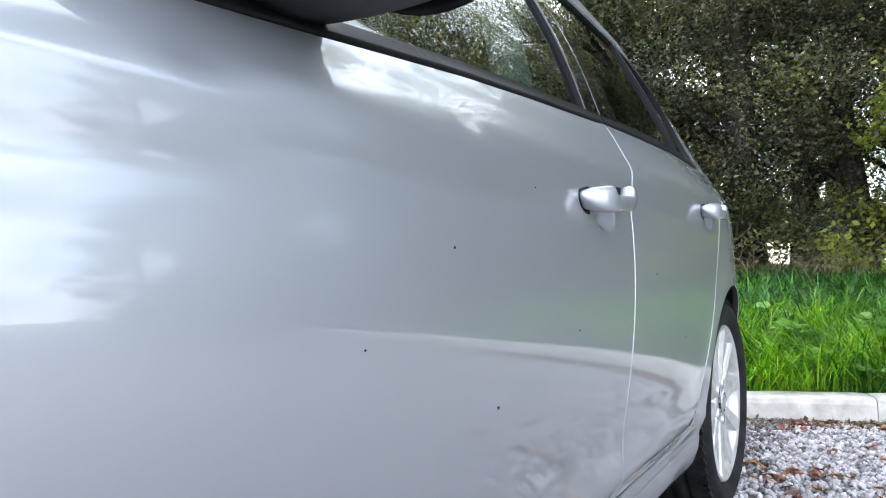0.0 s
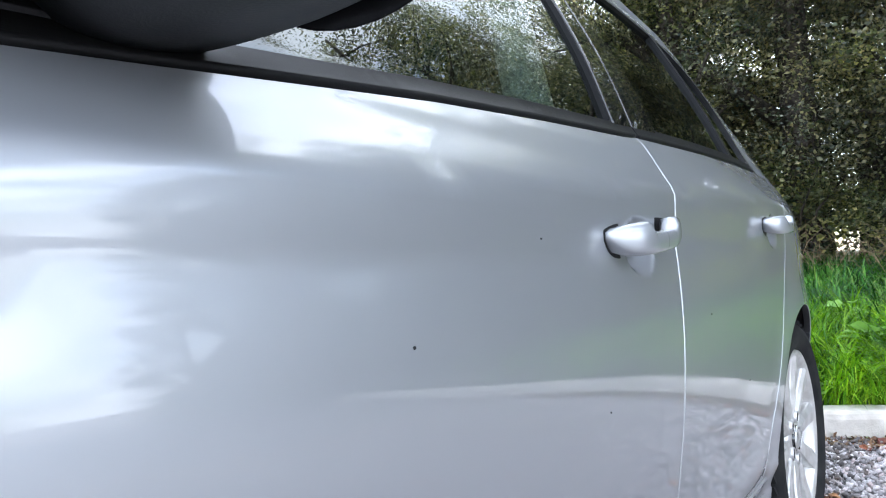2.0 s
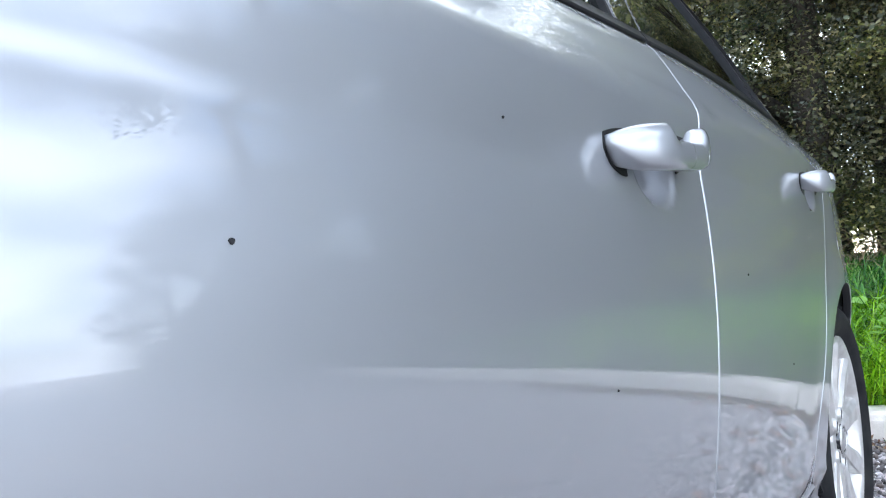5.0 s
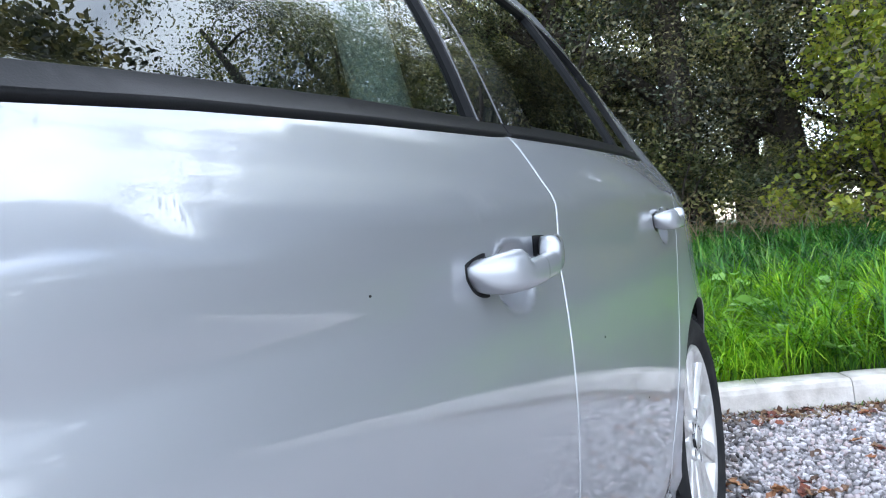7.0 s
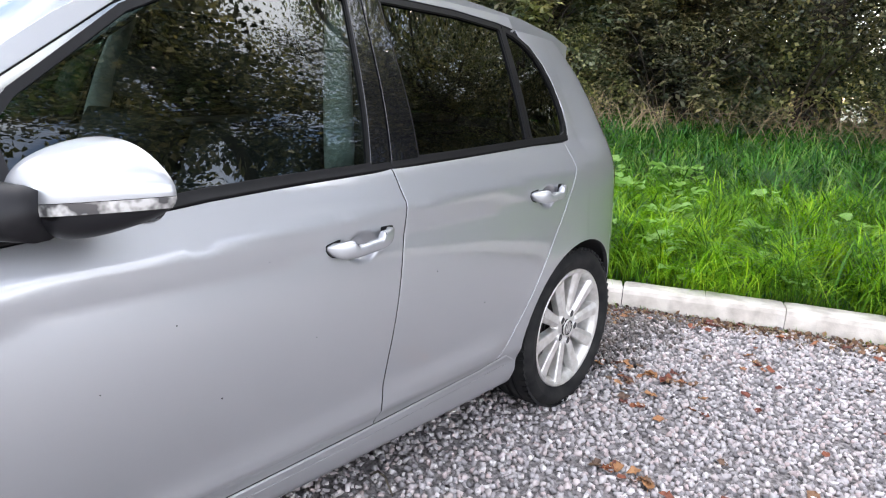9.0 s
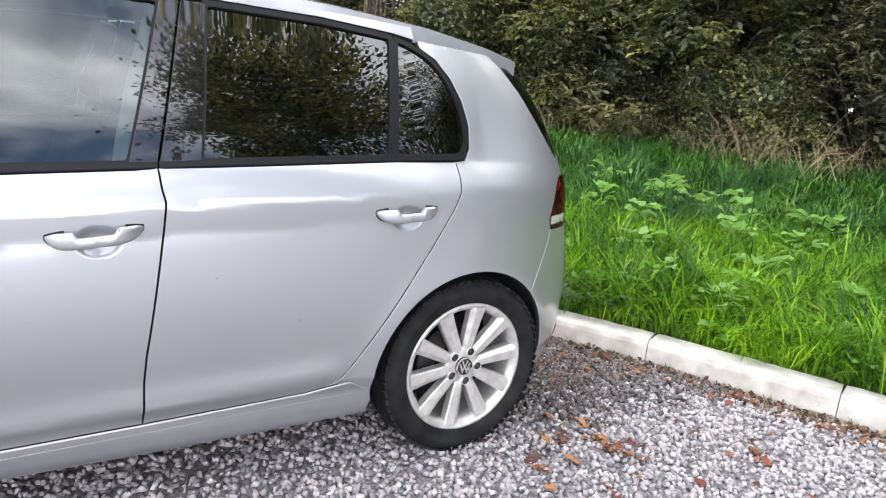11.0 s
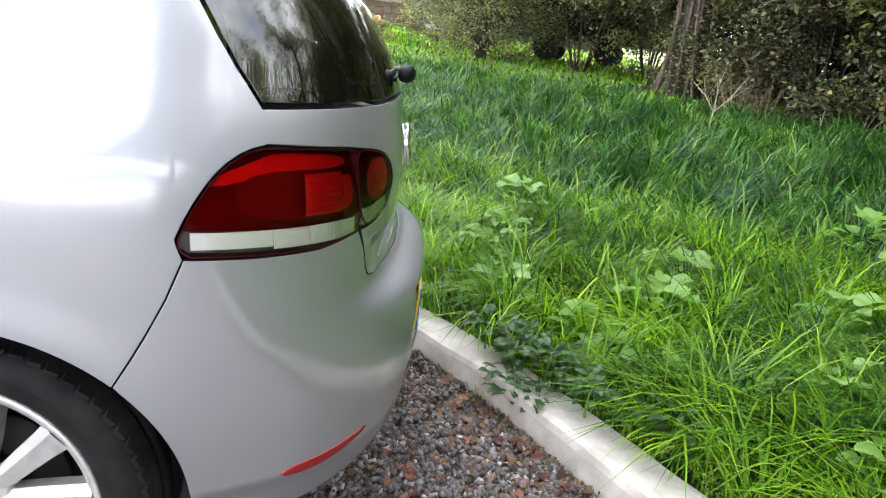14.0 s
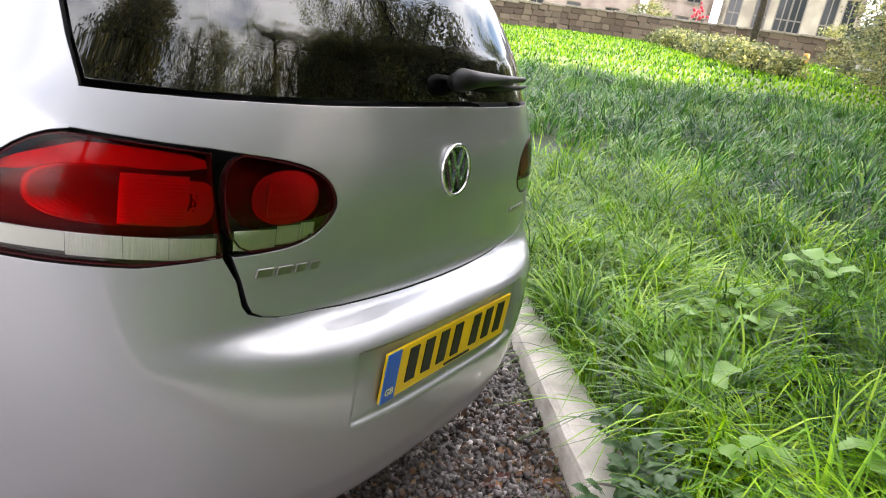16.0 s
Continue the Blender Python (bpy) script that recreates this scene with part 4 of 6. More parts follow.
    bm_lathe(bm, [(-0.013, 0.0338), (-0.009, 0.0328), (-0.009, 0.0300), (-0.013, 0.0290)], X, 40, c)
    for x_, y_, a_, l_ in ((-0.012, 0.020, 0.42, 0.045), (0.012, 0.020, -0.42, 0.045), (-0.026, -0.010, 0.36, 0.070), (0.026, -0.010, -0.36, 0.070), (-0.009, -0.016, -0.42, 0.042), (0.009, -0.016, 0.42, 0.042)):
        m = Matrix.Translation((X - 0.0110, c[0] + 0.52 * x_, c[1] + 0.52 * y_)) @ Matrix.Rotation(a_, 4, "X")
        bmesh.ops.create_cube(bm, size=1.0, matrix=m @ Matrix.Diagonal((0.003, 0.0045, 0.52 * l_, 1)))
    part("cap_mark", fin(bm), ALLOY, cap, smooth=False)
    for i in range(5):
        a = 2 * math.pi * (i + 0.93) / 5
        bm = bmesh.new()
        bm_lathe(bm, [(-0.030, 0.0135), (-0.0145, 0.0135), (-0.0185, 0.0105), (-0.0185, 0.0085), (-0.0145, 0.0080), (-0.0140, 0.0005)], X, 18, (c[0] + 0.056 * math.cos(a), c[1] + 0.056 * math.sin(a)))
        bolt = part("wheel_bolt", fin(bm), BOLT, rim, "dark recessed wheel bolt")
        bm = bmesh.new()
        bm_lathe(bm, [(-0.030, 0.0165), (-0.0135, 0.0160), (-0.0125, 0.0148), (-0.0145, 0.0136)], X, 22, (c[0] + 0.056 * math.cos(a), c[1] + 0.056 * math.sin(a)))
        part("bolt_well", fin(bm), ALLOY, bolt)
    bm = bmesh.new()
    bm_lathe(bm, [(-0.125, 0.04), (-0.085, 0.045), (-0.085, 0.070), (-0.10, 0.072), (-0.10, 0.128), (-0.112, 0.128), (-0.112, 0.05)], X, 48, c)
    part("brake_disc", fin(bm), RUSTY, rim)
    bm = bmesh.new()
    a = 0.15
    m = Matrix.Translation((X - 0.10, c[0] - 0.115, c[1] + 0.01))
    bm_box(bm, Vector((X - 0.135, c[0] - 0.155, c[1] - 0.065)), Vector((X - 0.070, c[0] - 0.085, c[1] + 0.065)), 0.012)
    part("brake_caliper", fin(bm), RUSTY, rim)
    # arch liner
    bm = bmesh.new()
    ring = []
    for q in np.linspace(0.06, math.pi + 0.05, 25):
        ring.append([bm.verts.new((x_, yc + 0.372 * math.cos(q), 0.302 + 0.372 * math.sin(q))) for x_ in (min(0.862, float(skin(s_of("y", yc + 0.372 * math.cos(q), 0.302 + 0.372 * math.sin(q)), 0.302 + 0.372 * math.sin(q))[0]) - 0.02) if yc > -1 else 0.80, 0.60)])
    for r1, r2 in zip(ring, ring[1:]):
        bm.faces.new((r1[0], r1[1], r2[1], r2[0]))
    bm.faces.new([r[1] for r in ring])
    part("arch_liner", fin(bm), DARK, car)


for yc in (0.0, -2.578):
    for _, mir in SIDES:
        wheel(yc, mir)

# tailgate badges, wiper, number plate
def on_rear(x, z, out=0.0):
    s_ = s_of("x", abs(x), z)
    p, n = skin(s_, z), skin_normal(s_, z)
    p = p + n * out
    return Vector((math.copysign(p[0], x), p[1], p[2])), Vector((math.copysign(n[0], x), n[1], n[2]))


def rear_frame(x, z, out=0.0):
    p, n = on_rear(x, z, out)
    side = Vector((0, 0, 1)).cross(n).normalized()
    up = n.cross(side)
    return Matrix(((side.x, up.x, n.x, p.x), (side.y, up.y, n.y, p.y), (side.z, up.z, n.z, p.z), (0, 0, 0, 1)))


E_M = rear_frame(0.001, 0.917)
bm = bmesh.new()
bmesh.ops.create_cone(bm, cap_ends=True, segments=48, radius1=0.056, radius2=0.053, depth=0.010, matrix=E_M)
badge = part("tailgate_emblem", bm, GLOSS_BLACK, car, "round dark emblem with a chrome ring and chevrons")
badge.data.set_sharp_from_angle(angle=radians(30))
bm = bmesh.new()
prof = [(0.0565, 0.0), (0.0575, 0.006), (0.054, 0.0095), (0.050, 0.0075), (0.0495, 0.004)]
rings = [[bm.verts.new(E_M @ Vector((r * math.cos(q), r * math.sin(q), h))) for q in np.linspace(0, 2 * math.pi, 48, endpoint=False)] for r, h in prof]
for r1, r2 in zip(rings, rings[1:]):
    for i in range(48):
        bm.faces.new((r1[i], r1[(i + 1) % 48], r2[(i + 1) % 48], r2[i]))
bmesh.ops.recalc_face_normals(bm, faces=bm.faces)
part("emblem_ring", bm, CHROME, badge)
for x_, y_, a_, l_ in ((-0.012, 0.020, 0.42, 0.045), (0.012, 0.020, -0.42, 0.045), (-0.026, -0.010, 0.36, 0.070), (0.026, -0.010, -0.36, 0.070), (-0.009, -0.016, -0.42, 0.042), (0.009, -0.016, 0.42, 0.042)):
    bm = bmesh.new()
    bmesh.ops.create_cube(bm, size=1.0, matrix=E_M @ Matrix.Translation((x_, y_, 0.006)) @ Matrix.Rotation(a_, 4, "Z") @ Matrix.Diagonal((0.008, l_, 0.005, 1)))
    part("emblem_bar", bm, CHROME, badge, smooth=False)


def badge_letters(x0, z0, widths, height, gapw, label, slant=0.2):
    x = x0
    for w_ in widths:
        bm = bmesh.new()
        m = rear_frame(x - w_ / 2, z0, 0.002)
        sh = Matrix.Identity(4)
        sh[0][1] = slant
        bmesh.ops.create_cube(bm, size=1.0, matrix=m @ sh @ Matrix.Diagonal((w_, height, 0.004, 1)))
        edges = [e for e in bm.edges]
        bmesh.ops.bevel(bm, geom=edges, offset=0.0012, segments=1, affect="EDGES")
        part("badge_letter", bm, STEEL, car, label, smooth=False)
        x -= w_ + gapw


badge_letters(0.500, 0.770, (0.030, 0.030, 0.022, 0.022), 0.016, 0.007, "small chrome badge bar on the tailgate")
badge_letters(-0.36, 0.772, (0.016, 0.016, 0.02, 0.02, 0.012), 0.014, 0.006, "small chrome badge bar on the tailgate")

P_M = rear_frame(0.001, 0.537, 0.004)
bm = bmesh.new()
bmesh.ops.create_cube(bm, size=1.0, matrix=P_M @ Matrix.Translation((0, 0, -0.004)) @ Matrix.Diagonal((0.520, 0.111, 0.006, 1)))
plate = part("number_plate", bm, YELLOW, car, "yellow number plate with a blue band", smooth=False)
bm = bmesh.new()
bmesh.ops.create_cube(bm, size=1.0, matrix=P_M @ Matrix.Translation((-0.2385, 0, 0.0)) @ Matrix.Diagonal((0.043, 0.111, 0.003, 1)))
part("blue_band", bm, BLUE, plate, smooth=False)
x = -0.192
for i in range(7):
    w_ = 0.05
    bm = bmesh.new()
    bmesh.ops.create_cube(bm, size=1.0, matrix=P_M @ Matrix.Translation((x + w_ / 2, 0.006, 0.0)) @ Matrix.Diagonal((w_ * 0.66, 0.079, 0.003, 1)))
    part("plate_bar", bm, INK, plate, smooth=False)
    x += w_ + (0.033 if i == 3 else 0.009)
bm = bmesh.new()
bmesh.ops.create_cube(bm, size=1.0, matrix=P_M @ Matrix.Translation((0.03, -0.0475, 0.0)) @ Matrix.Diagonal((0.11, 0.005, 0.003, 1)))
part("plate_bar", bm, INK, plate, smooth=False)
fc = bpy.data.curves.new("country_code", "FONT")
fc.body, fc.size, fc.align_x, fc.extrude = "GB", 0.022, "CENTER", 0.0004
gb = new("country_code", fc)
fc.materials.append(WHITE_INK)
gb.matrix_world = P_M @ Matrix.Translation((-0.2385, -0.040, 0.0022))
bpy.context.view_layer.update()
under(gb, plate)

bm = bmesh.new()
wp = [on_rear(0.03, 1.088, 0.02)[0], on_rear(0.0, 1.092, 0.03)[0], on_rear(-0.06, 1.095, 0.028)[0], on_rear(-0.20, 1.098, 0.022)[0], on_rear(-0.40, 1.10, 0.016)[0]]
bm_tube(bm, wp, [0.014, 0.025, 0.018, 0.012, 0.006], 12)
wiper = part("rear_wiper", bm, BLACK_TRIM, car, "black rear window wiper")
bm = bmesh.new()
bm_tube(bm, [on_rear(x_, 1.083, 0.008)[0] for x_ in (-0.06, -0.2, -0.35, -0.46)], [0.005, 0.007, 0.006, 0.004], 8)
part("wiper_blade", bm, BLACK_TRIM, wiper)

# inside and underneath
bm = bmesh.new()
bm_box(bm, (-0.70, -3.1, 0.17), (0.70, 0.22, 0.24), 0.02)
part("floor_pan", bm, DARK, car)
bm = bmesh.new()
bm_box(bm, (-0.70, -2.2, 0.24), (0.70, 0.40, 0.30), 0.02)
part("cabin_floor", bm, CABIN, car)


def seat(x0, y0, w_, label):
    bm = bmesh.new()
    bm_box(bm, (x0 - w_ / 2, y0 - 0.52, 0.34), (x0 + w_ / 2, y0, 0.52), 0.05)
    m = Matrix.Rotation(radians(-18), 4, "X")
    bm_box(bm, (x0 - w_ / 2, y0 - 0.06, 0.45), (x0 + w_ / 2, y0 + 0.08, 1.05), 0.05, m)
    for dx in ((-w_ / 4, w_ / 4) if w_ > 0.8 else (0,)):
        bm_box(bm, (x0 + dx - 0.13, y0 + 0.09, 1.08), (x0 + dx + 0.13, y0 + 0.18, 1.25), 0.04, m)
        for q in (-0.05, 0.05):
            bm_tube(bm, [(x0 + dx + q, y0 + 0.08, 1.0), (x0 + dx + q, y0 + 0.13, 1.12)], [0.008, 0.008], 6)
    return part("seat", bm, CABIN, car, label)


seat(0.37, -1.15, 0.52, "dark fabric front seat")
seat(-0.37, -1.15, 0.52, "dark fabric front seat")
seat(0.0, -0.25, 1.22, "dark fabric rear bench")
bm = bmesh.new()
bm_box(bm, (-0.68, -2.35, 0.55), (0.68, -1.80, 0.93), 0.06)
part("dashboard", bm, CABIN, car)
bm = bmesh.new()
bm_box(bm, (-0.60, 0.02, 0.92), (0.60, 0.50, 0.95), 0.01)
part("parcel_shelf", bm, CABIN, car)
LINER = mat("pale_headliner", (0.80, 0.84, 0.82), 0.9)
for sgn in (-1, 1):
    bm = bmesh.new()
    bm_tube(bm, [(sgn * 0.715, -1.045, 0.965), (sgn * 0.70, -1.035, 1.02), (sgn * 0.65, -1.005, 1.17), (sgn * 0.57, -0.95, 1.38)], [0.040, 0.042, 0.040, 0.034], 12)
    for v_ in bm.verts:
        v_.co.x = sgn * 0.68 + (v_.co.x - sgn * 0.68) * 0.9
    part("inner_pillar", bm, LINER, car, "pale inner door pillar trim")

# nose: wings, bonnet, front bumper, windscreen
F_ARCH = [(-2.578 + 0.363 * math.cos(a), 0.302 + 0.363 * math.sin(a)) for a in np.linspace(-0.14, math.pi + 0.1, 34)]
for _, mir in SIDES:
    wing = [(-2.16, 0.272), (-2.134, 0.30), (-2.134, 0.60), (-2.124, 0.80), (-2.064, 0.892), (-2.12, 0.915), (-2.6, 0.89), (-3.0, 0.83), (-3.22, 0.76), (-3.05, 0.62), (-2.95, 0.45)] + F_ARCH[::-1]
    panel("front_wing", wing, PAINT, car, "silver painted front wing", 0.0018, mirror=mir)
U, V = np.meshgrid(np.linspace(-1, 1, 25), np.linspace(0, 1, 25), indexing="ij")


def sheet(name, fn, material, label="", thick=0.02):
    top = fn(U, V)
    n_ = U.size
    vid = np.arange(n_).reshape(U.shape)
    f = np.stack([vid[:-1, :-1], vid[1:, :-1], vid[1:, 1:], vid[:-1, 1:]], -1).reshape(-1, 4).tolist()
    ob = mesh_ob(name, top.reshape(-1, 3).tolist(), f, material, True)
    md = ob.modifiers.new("depth", "SOLIDIFY")
    md.thickness = thick
    return under(ob, car, label)


def bonnet_fn(u, v):
    y = -2.10 - 0.14 * (1 - u**2) * 0 - 1.12 * v
    half = 0.74 - 0.16 * v**2
    z = 0.965 - 0.20 * v**1.5 - 0.05 * u**4 + 0.03 * (1 - u**2)
    return np.stack([u * half, y - 0.10 * (1 - u**2) * v, z], -1)


def screen_fn(u, v):
    half = 0.70 - 0.14 * v
    y = -2.16 + 0.70 * v + 0.14 * u**2
    return np.stack([u * half, y, 0.965 + 0.445 * v], -1)


def nose_fn(u, v):
    z = 0.20 + 0.56 * v
    half = 0.80 - 0.08 * v
    a = np.abs(u)
    y = -3.43 + 0.08 * v**3 + 0.50 * a**3 + 0.06 * (1 - v) ** 3
    return np.stack([u * half, y, z], -1)


sheet("bonnet", bonnet_fn, PAINT, "silver painted bonnet")
ws = sheet("windscreen", screen_fn, GLASS_CLEAR, "clear windscreen", 0.006)
ws.visible_shadow = False
sheet("front_bumper", nose_fn, PAINT, "silver painted front bumper", 0.03)
for sgn in (-1, 1):
    bm = bmesh.new()
    bmesh.ops.create_uvsphere(bm, u_segments=24, v_segments=14, radius=1.0, matrix=Matrix.Translation((sgn * 0.60, -3.16, 0.70)) @ Matrix.Rotation(sgn * 0.5, 4, "Z") @ Matrix.Diagonal((0.17, 0.11, 0.075, 1)))
    part("headlamp", bm, CLEAR_LENS, car, "clear headlamp")
bm = bmesh.new()
bm_box(bm, (-0.45, -3.455, 0.42), (0.45, -3.36, 0.50), 0.015)
part("grille", bm, PLASTIC, car, "black grille bar")

# specks of dirt stuck to the doors
for y_, z_, r_ in ((-1.612, 0.727, 0.0011), (-1.40, 0.812, 0.0007), (-1.28, 0.62, 0.0008), (-1.757, 0.636, 0.0008), (-0.86, 0.70, 0.0013), (-1.52, 0.55, 0.0016), (-0.62, 0.56, 0.0012)):
    o = [(y_ + r_ * (1 + 0.3 * math.sin(3 * q)) * math.cos(q), z_ + r_ * math.sin(q)) for q in np.linspace(0, 2 * math.pi, 9, endpoint=False)]
    panel("dirt_speck", o, DARK, car, "", 0.0, 0.0010, 0.0012, 0.01, False, 0.004, edge=0.0004)


# ---- woods: trees and bushes round the lawn
rng = np.random.default_rng(7)
BARK = mat("dark_bark", (0.05, 0.04, 0.03), 0.95)
noise_color(BARK, 12.0, (0.022, 0.018, 0.014), (0.085, 0.070, 0.052), 8.0)
add_bump(BARK, 24.0, 0.9, 0.03, 6.0)
LEAF_DARK = leafy("dark_olive_leaf", [(0.027, 0.033, 0.019), (0.095, 0.098, 0.052), (0.190, 0.178, 0.096), (0.350, 0.300, 0.190)], 0.34, 0.46, 1.1)
LEAF_MID = leafy("green_leaf", [(0.044, 0.057, 0.028), (0.132, 0.150, 0.062), (0.255, 0.260, 0.115), (0.430, 0.390, 0.220)], 0.34, 0.48, 1.3)
# yellow-green leaves, brightened so the sunlit look is in the colour
LEAF_YELLOW = leafy("yellow_green_leaf", [(0.180, 0.240, 0.045), (0.300, 0.360, 0.060), (0.450, 0.450, 0.075), (0.150, 0.210, 0.045)], 0.5, 0.5)


def leaf_cloud(centres, radius, per, size, flat=0.75, whorl=1, slim=0.30):
    """Folded, pointed leaves scattered round centres, singly or in whorls: arrays of vertices and faces."""
    m = len(centres) * per // whorl
    n = m * whorl
    c = np.repeat(np.asarray(centres), per // whorl, 0)[:m]
    r = np.repeat(np.asarray(radius), per // whorl)[:m]
    off = rng.normal(0, 0.5, (m, 3)) * r[:, None] * [1, 1, flat]
    p = np.repeat(c + off, whorl, 0)
    d = rng.normal(0, 1, (n, 3))
    d[:, 2] = d[:, 2] * 0.6 - 0.25
    up = rng.normal(0, 1, (n, 3))
    if whorl > 1:
        q = np.tile(np.arange(whorl) * 2 * math.pi / whorl, m) + np.repeat(rng.uniform(0, 6.3, m), whorl)
        lean = np.repeat(rng.normal(0, 0.35, (m, 2)), whorl, 0)
        d = np.stack([np.cos(q) + 0.2 * d[:, 0], np.sin(q) + 0.2 * d[:, 1], -0.30 + np.cos(q) * lean[:, 0] + np.sin(q) * lean[:, 1]], -1)
        up = np.stack([lean[:, 0], lean[:, 1], np.ones(n)], -1) + 0.25 * up
    d /= np.linalg.norm(d, axis=1, keepdims=True)
    a = np.cross(d, up)
    a /= np.maximum(np.linalg.norm(a, axis=1, keepdims=True), 1e-6)
    nrm = np.cross(d, a)
    L = size * rng.uniform(0.6, 1.35, n)[:, None]
    w = L * rng.uniform(0.75, 1.2, (n, 1)) * slim
    v = np.stack([p, p + d * L * 0.58 + a * w - nrm * L * 0.10, p + d * L, p + d * L * 0.58 - a * w - nrm * L * 0.10], 1).reshape(-1, 3)
    i = np.arange(n)[:, None] * 4
    return v, i + np.array([[0, 1, 2, 3]])


def numpy_mesh(name, v, f, material, smooth=False):
    """A mesh from arrays; f has rows of equal length."""
    me = bpy.data.meshes.new(name)
    k = f.shape[1]
    me.vertices.add(len(v))
    me.vertices.foreach_set("co", np.asarray(v, np.float32).ravel())
    me.loops.add(f.size)
    me.loops.foreach_set("vertex_index", np.asarray(f, np.int32).ravel())
    me.polygons.add(len(f))
    me.polygons.foreach_set("loop_start", np.arange(0, f.size, k, dtype=np.int32))
    me.update(calc_edges=True)
    me.materials.append(material)
    if smooth:
        me.polygons.foreach_set("use_smooth", np.ones(len(f), dtype=bool))
    return me


def grown_tree(name, height, spread, base, clumps, per, leaf, material, label, lean=(0, 0), stout=0.024):
    t = thing(name, (0, 0, 0), label, "tree", "trees round the lawn")
    bm = bmesh.new()
    pts, rad = [], []
    wob = rng.normal(0, 0.12, (7, 2))
    for i, f in enumerate(np.linspace(0, 1, 7)):
        pts.append((lean[0] * f + wob[i, 0] * f, lean[1] * f + wob[i, 1] * f, height * 0.9 * f - 0.1))
        rad.append((stout * height) * (1 - 0.85 * f) + (0.05 if i == 0 else 0))
    bm_tube(bm, pts, rad, 10)
    tips = []
    for i in range(22):
        f = rng.uniform(base, 0.95)
        k_ = f * 6
        a_ = Vector(pts[int(k_)]).lerp(Vector(pts[min(6, int(k_) + 1)]), k_ - int(k_))
        q = rng.uniform(0, 2 * math.pi)
        ln = spread * (1.15 - 0.65 * f) * rng.uniform(0.55, 1.0)
        dz = ln * rng.uniform(0.05, 0.55)
        m_ = a_ + Vector((math.cos(q) * ln * 0.5, math.sin(q) * ln * 0.5, dz * 0.7))
        e_ = a_ + Vector((math.cos(q) * ln, math.sin(q) * ln, dz))
        r_ = stout * height * (1 - 0.8 * f) * 0.5
        bm_tube(bm, [a_, m_, e_], [r_, r_ * 0.6, r_ * 0.2], 6)
        tips += [m_, e_, (m_ + e_) / 2]
    part("trunk", bm, BARK, t, "", smooth=True)
    cen = []
    for i in range(clumps):
        if i < len(tips) * 2:
            c_ = np.array(tips[i % len(tips)]) + rng.normal(0, 0.35, 3)
        else:
            f = rng.uniform(base * 0.8, 1.02)
            q = rng.uniform(0, 2 * math.pi)
            rr = spread * math.sqrt(rng.uniform(0.08, 1)) * (1.05 - 0.7 * max(0, f - 0.35)) * rng.uniform(0.8, 1.05)
            c_ = np.array((lean[0] * f + rr * math.cos(q), lean[1] * f + rr * math.sin(q), height * f))
        cen.append(c_)
    v, f = leaf_cloud(cen, rng.uniform(0.45, 0.95, len(cen)), per, leaf)
    under(new("crown", numpy_mesh("crown", v, f, material)), t)
    return t


def grown_bush(name, height, spread, clumps, per, leaf, material, label, category="bush", low=0.03, whorl=1):
    t = thing(name, (0, 0, 0), label, category, "bushes under the trees")
    bm = bmesh.new()
    for i in range(9):
        q = rng.uniform(0, 2 * math.pi)
        e_ = Vector((math.cos(q) * spread * 0.7, math.sin(q) * spread * 0.7, height * rng.uniform(0.5, 0.95)))
        bm_tube(bm, [(0.1 * math.cos(q), 0.1 * math.sin(q), -0.1), e_ * 0.5 + Vector((0, 0, height * 0.12)), e_], [0.03, 0.02, 0.006], 5)
    part("stem", bm, BARK, t)
    cen = []
    for i in range(clumps):
        q, f = rng.uniform(0, 2 * math.pi), rng.uniform(low, 1)
        rr = spread * math.sqrt(rng.uniform(0.1, 1)) * math.sqrt(max(0.05, 1 - f * f * 0.85))
        cen.append((rr * math.cos(q), rr * math.sin(q), height * f))
    v, f = leaf_cloud(cen, rng.uniform(0.20, 0.45, clumps), per, leaf, 0.75, whorl, 0.22 if whorl > 1 else 0.30)
    under(new("foliage", numpy_mesh("foliage", v, f, material)), t)
    return t


TREES = [
    grown_tree("broadleaf_tree", 12.0, 3.4, 0.14, 200, 250, 0.080, LEAF_DARK, "tall dark-leaved tree at the edge of the lawn"),
    grown_tree("broadleaf_tree", 14.0, 3.8, 0.18, 210, 250, 0.084, LEAF_MID, "tall green-leaved tree at the edge of the lawn", (0.8, 0.3)),
    grown_tree("broadleaf_tree", 10.5, 3.0, 0.08, 190, 250, 0.078, LEAF_DARK, "tall dark-leaved tree at the edge of the lawn", (-0.5, 0.2)),
]
SHADE_TREE = grown_tree("broadleaf_tree", 15.0, 3.9, 0.52, 330, 120, 0.15, LEAF_DARK, "broad dense dark-leaved tree overhanging the gravel", (-0.6, -0.5), 0.013)
VINE_TREE = grown_tree("broadleaf_tree", 11.0, 3.0, 0.03, 260, 150, 0.11, LEAF_MID, "tree with low hanging foliage and twisted vines")
IVY_TREE = grown_tree("broadleaf_tree", 12.5, 3.4, 0.22, 170, 110, 0.13, LEAF_DARK, "old tree whose trunk is wrapped in twisted bare vines")
bm = bmesh.new()
for i in range(16):
    q0, tw = i * 0.39 + 0.1 * (i % 3), rng.uniform(-1.4, 1.4)
    pts = []
    for f in np.linspace(0, 1, 8):
        r_ = 0.36 - 0.05 * f + (0.30 * (1 - f) ** 4 if i % 3 == 0 else 0.05 * math.sin(7 * f + i))
        pts.append((r_ * math.cos(q0 + tw * f), r_ * math.sin(q0 + tw * f), -0.1 + 4.2 * f))
    bm_tube(bm, pts, [0.035 - 0.018 * f for f in np.linspace(0, 1, 8)], 5)
VINE = mat("grey_brown_vine", (0.12, 0.09, 0.065), 0.95)
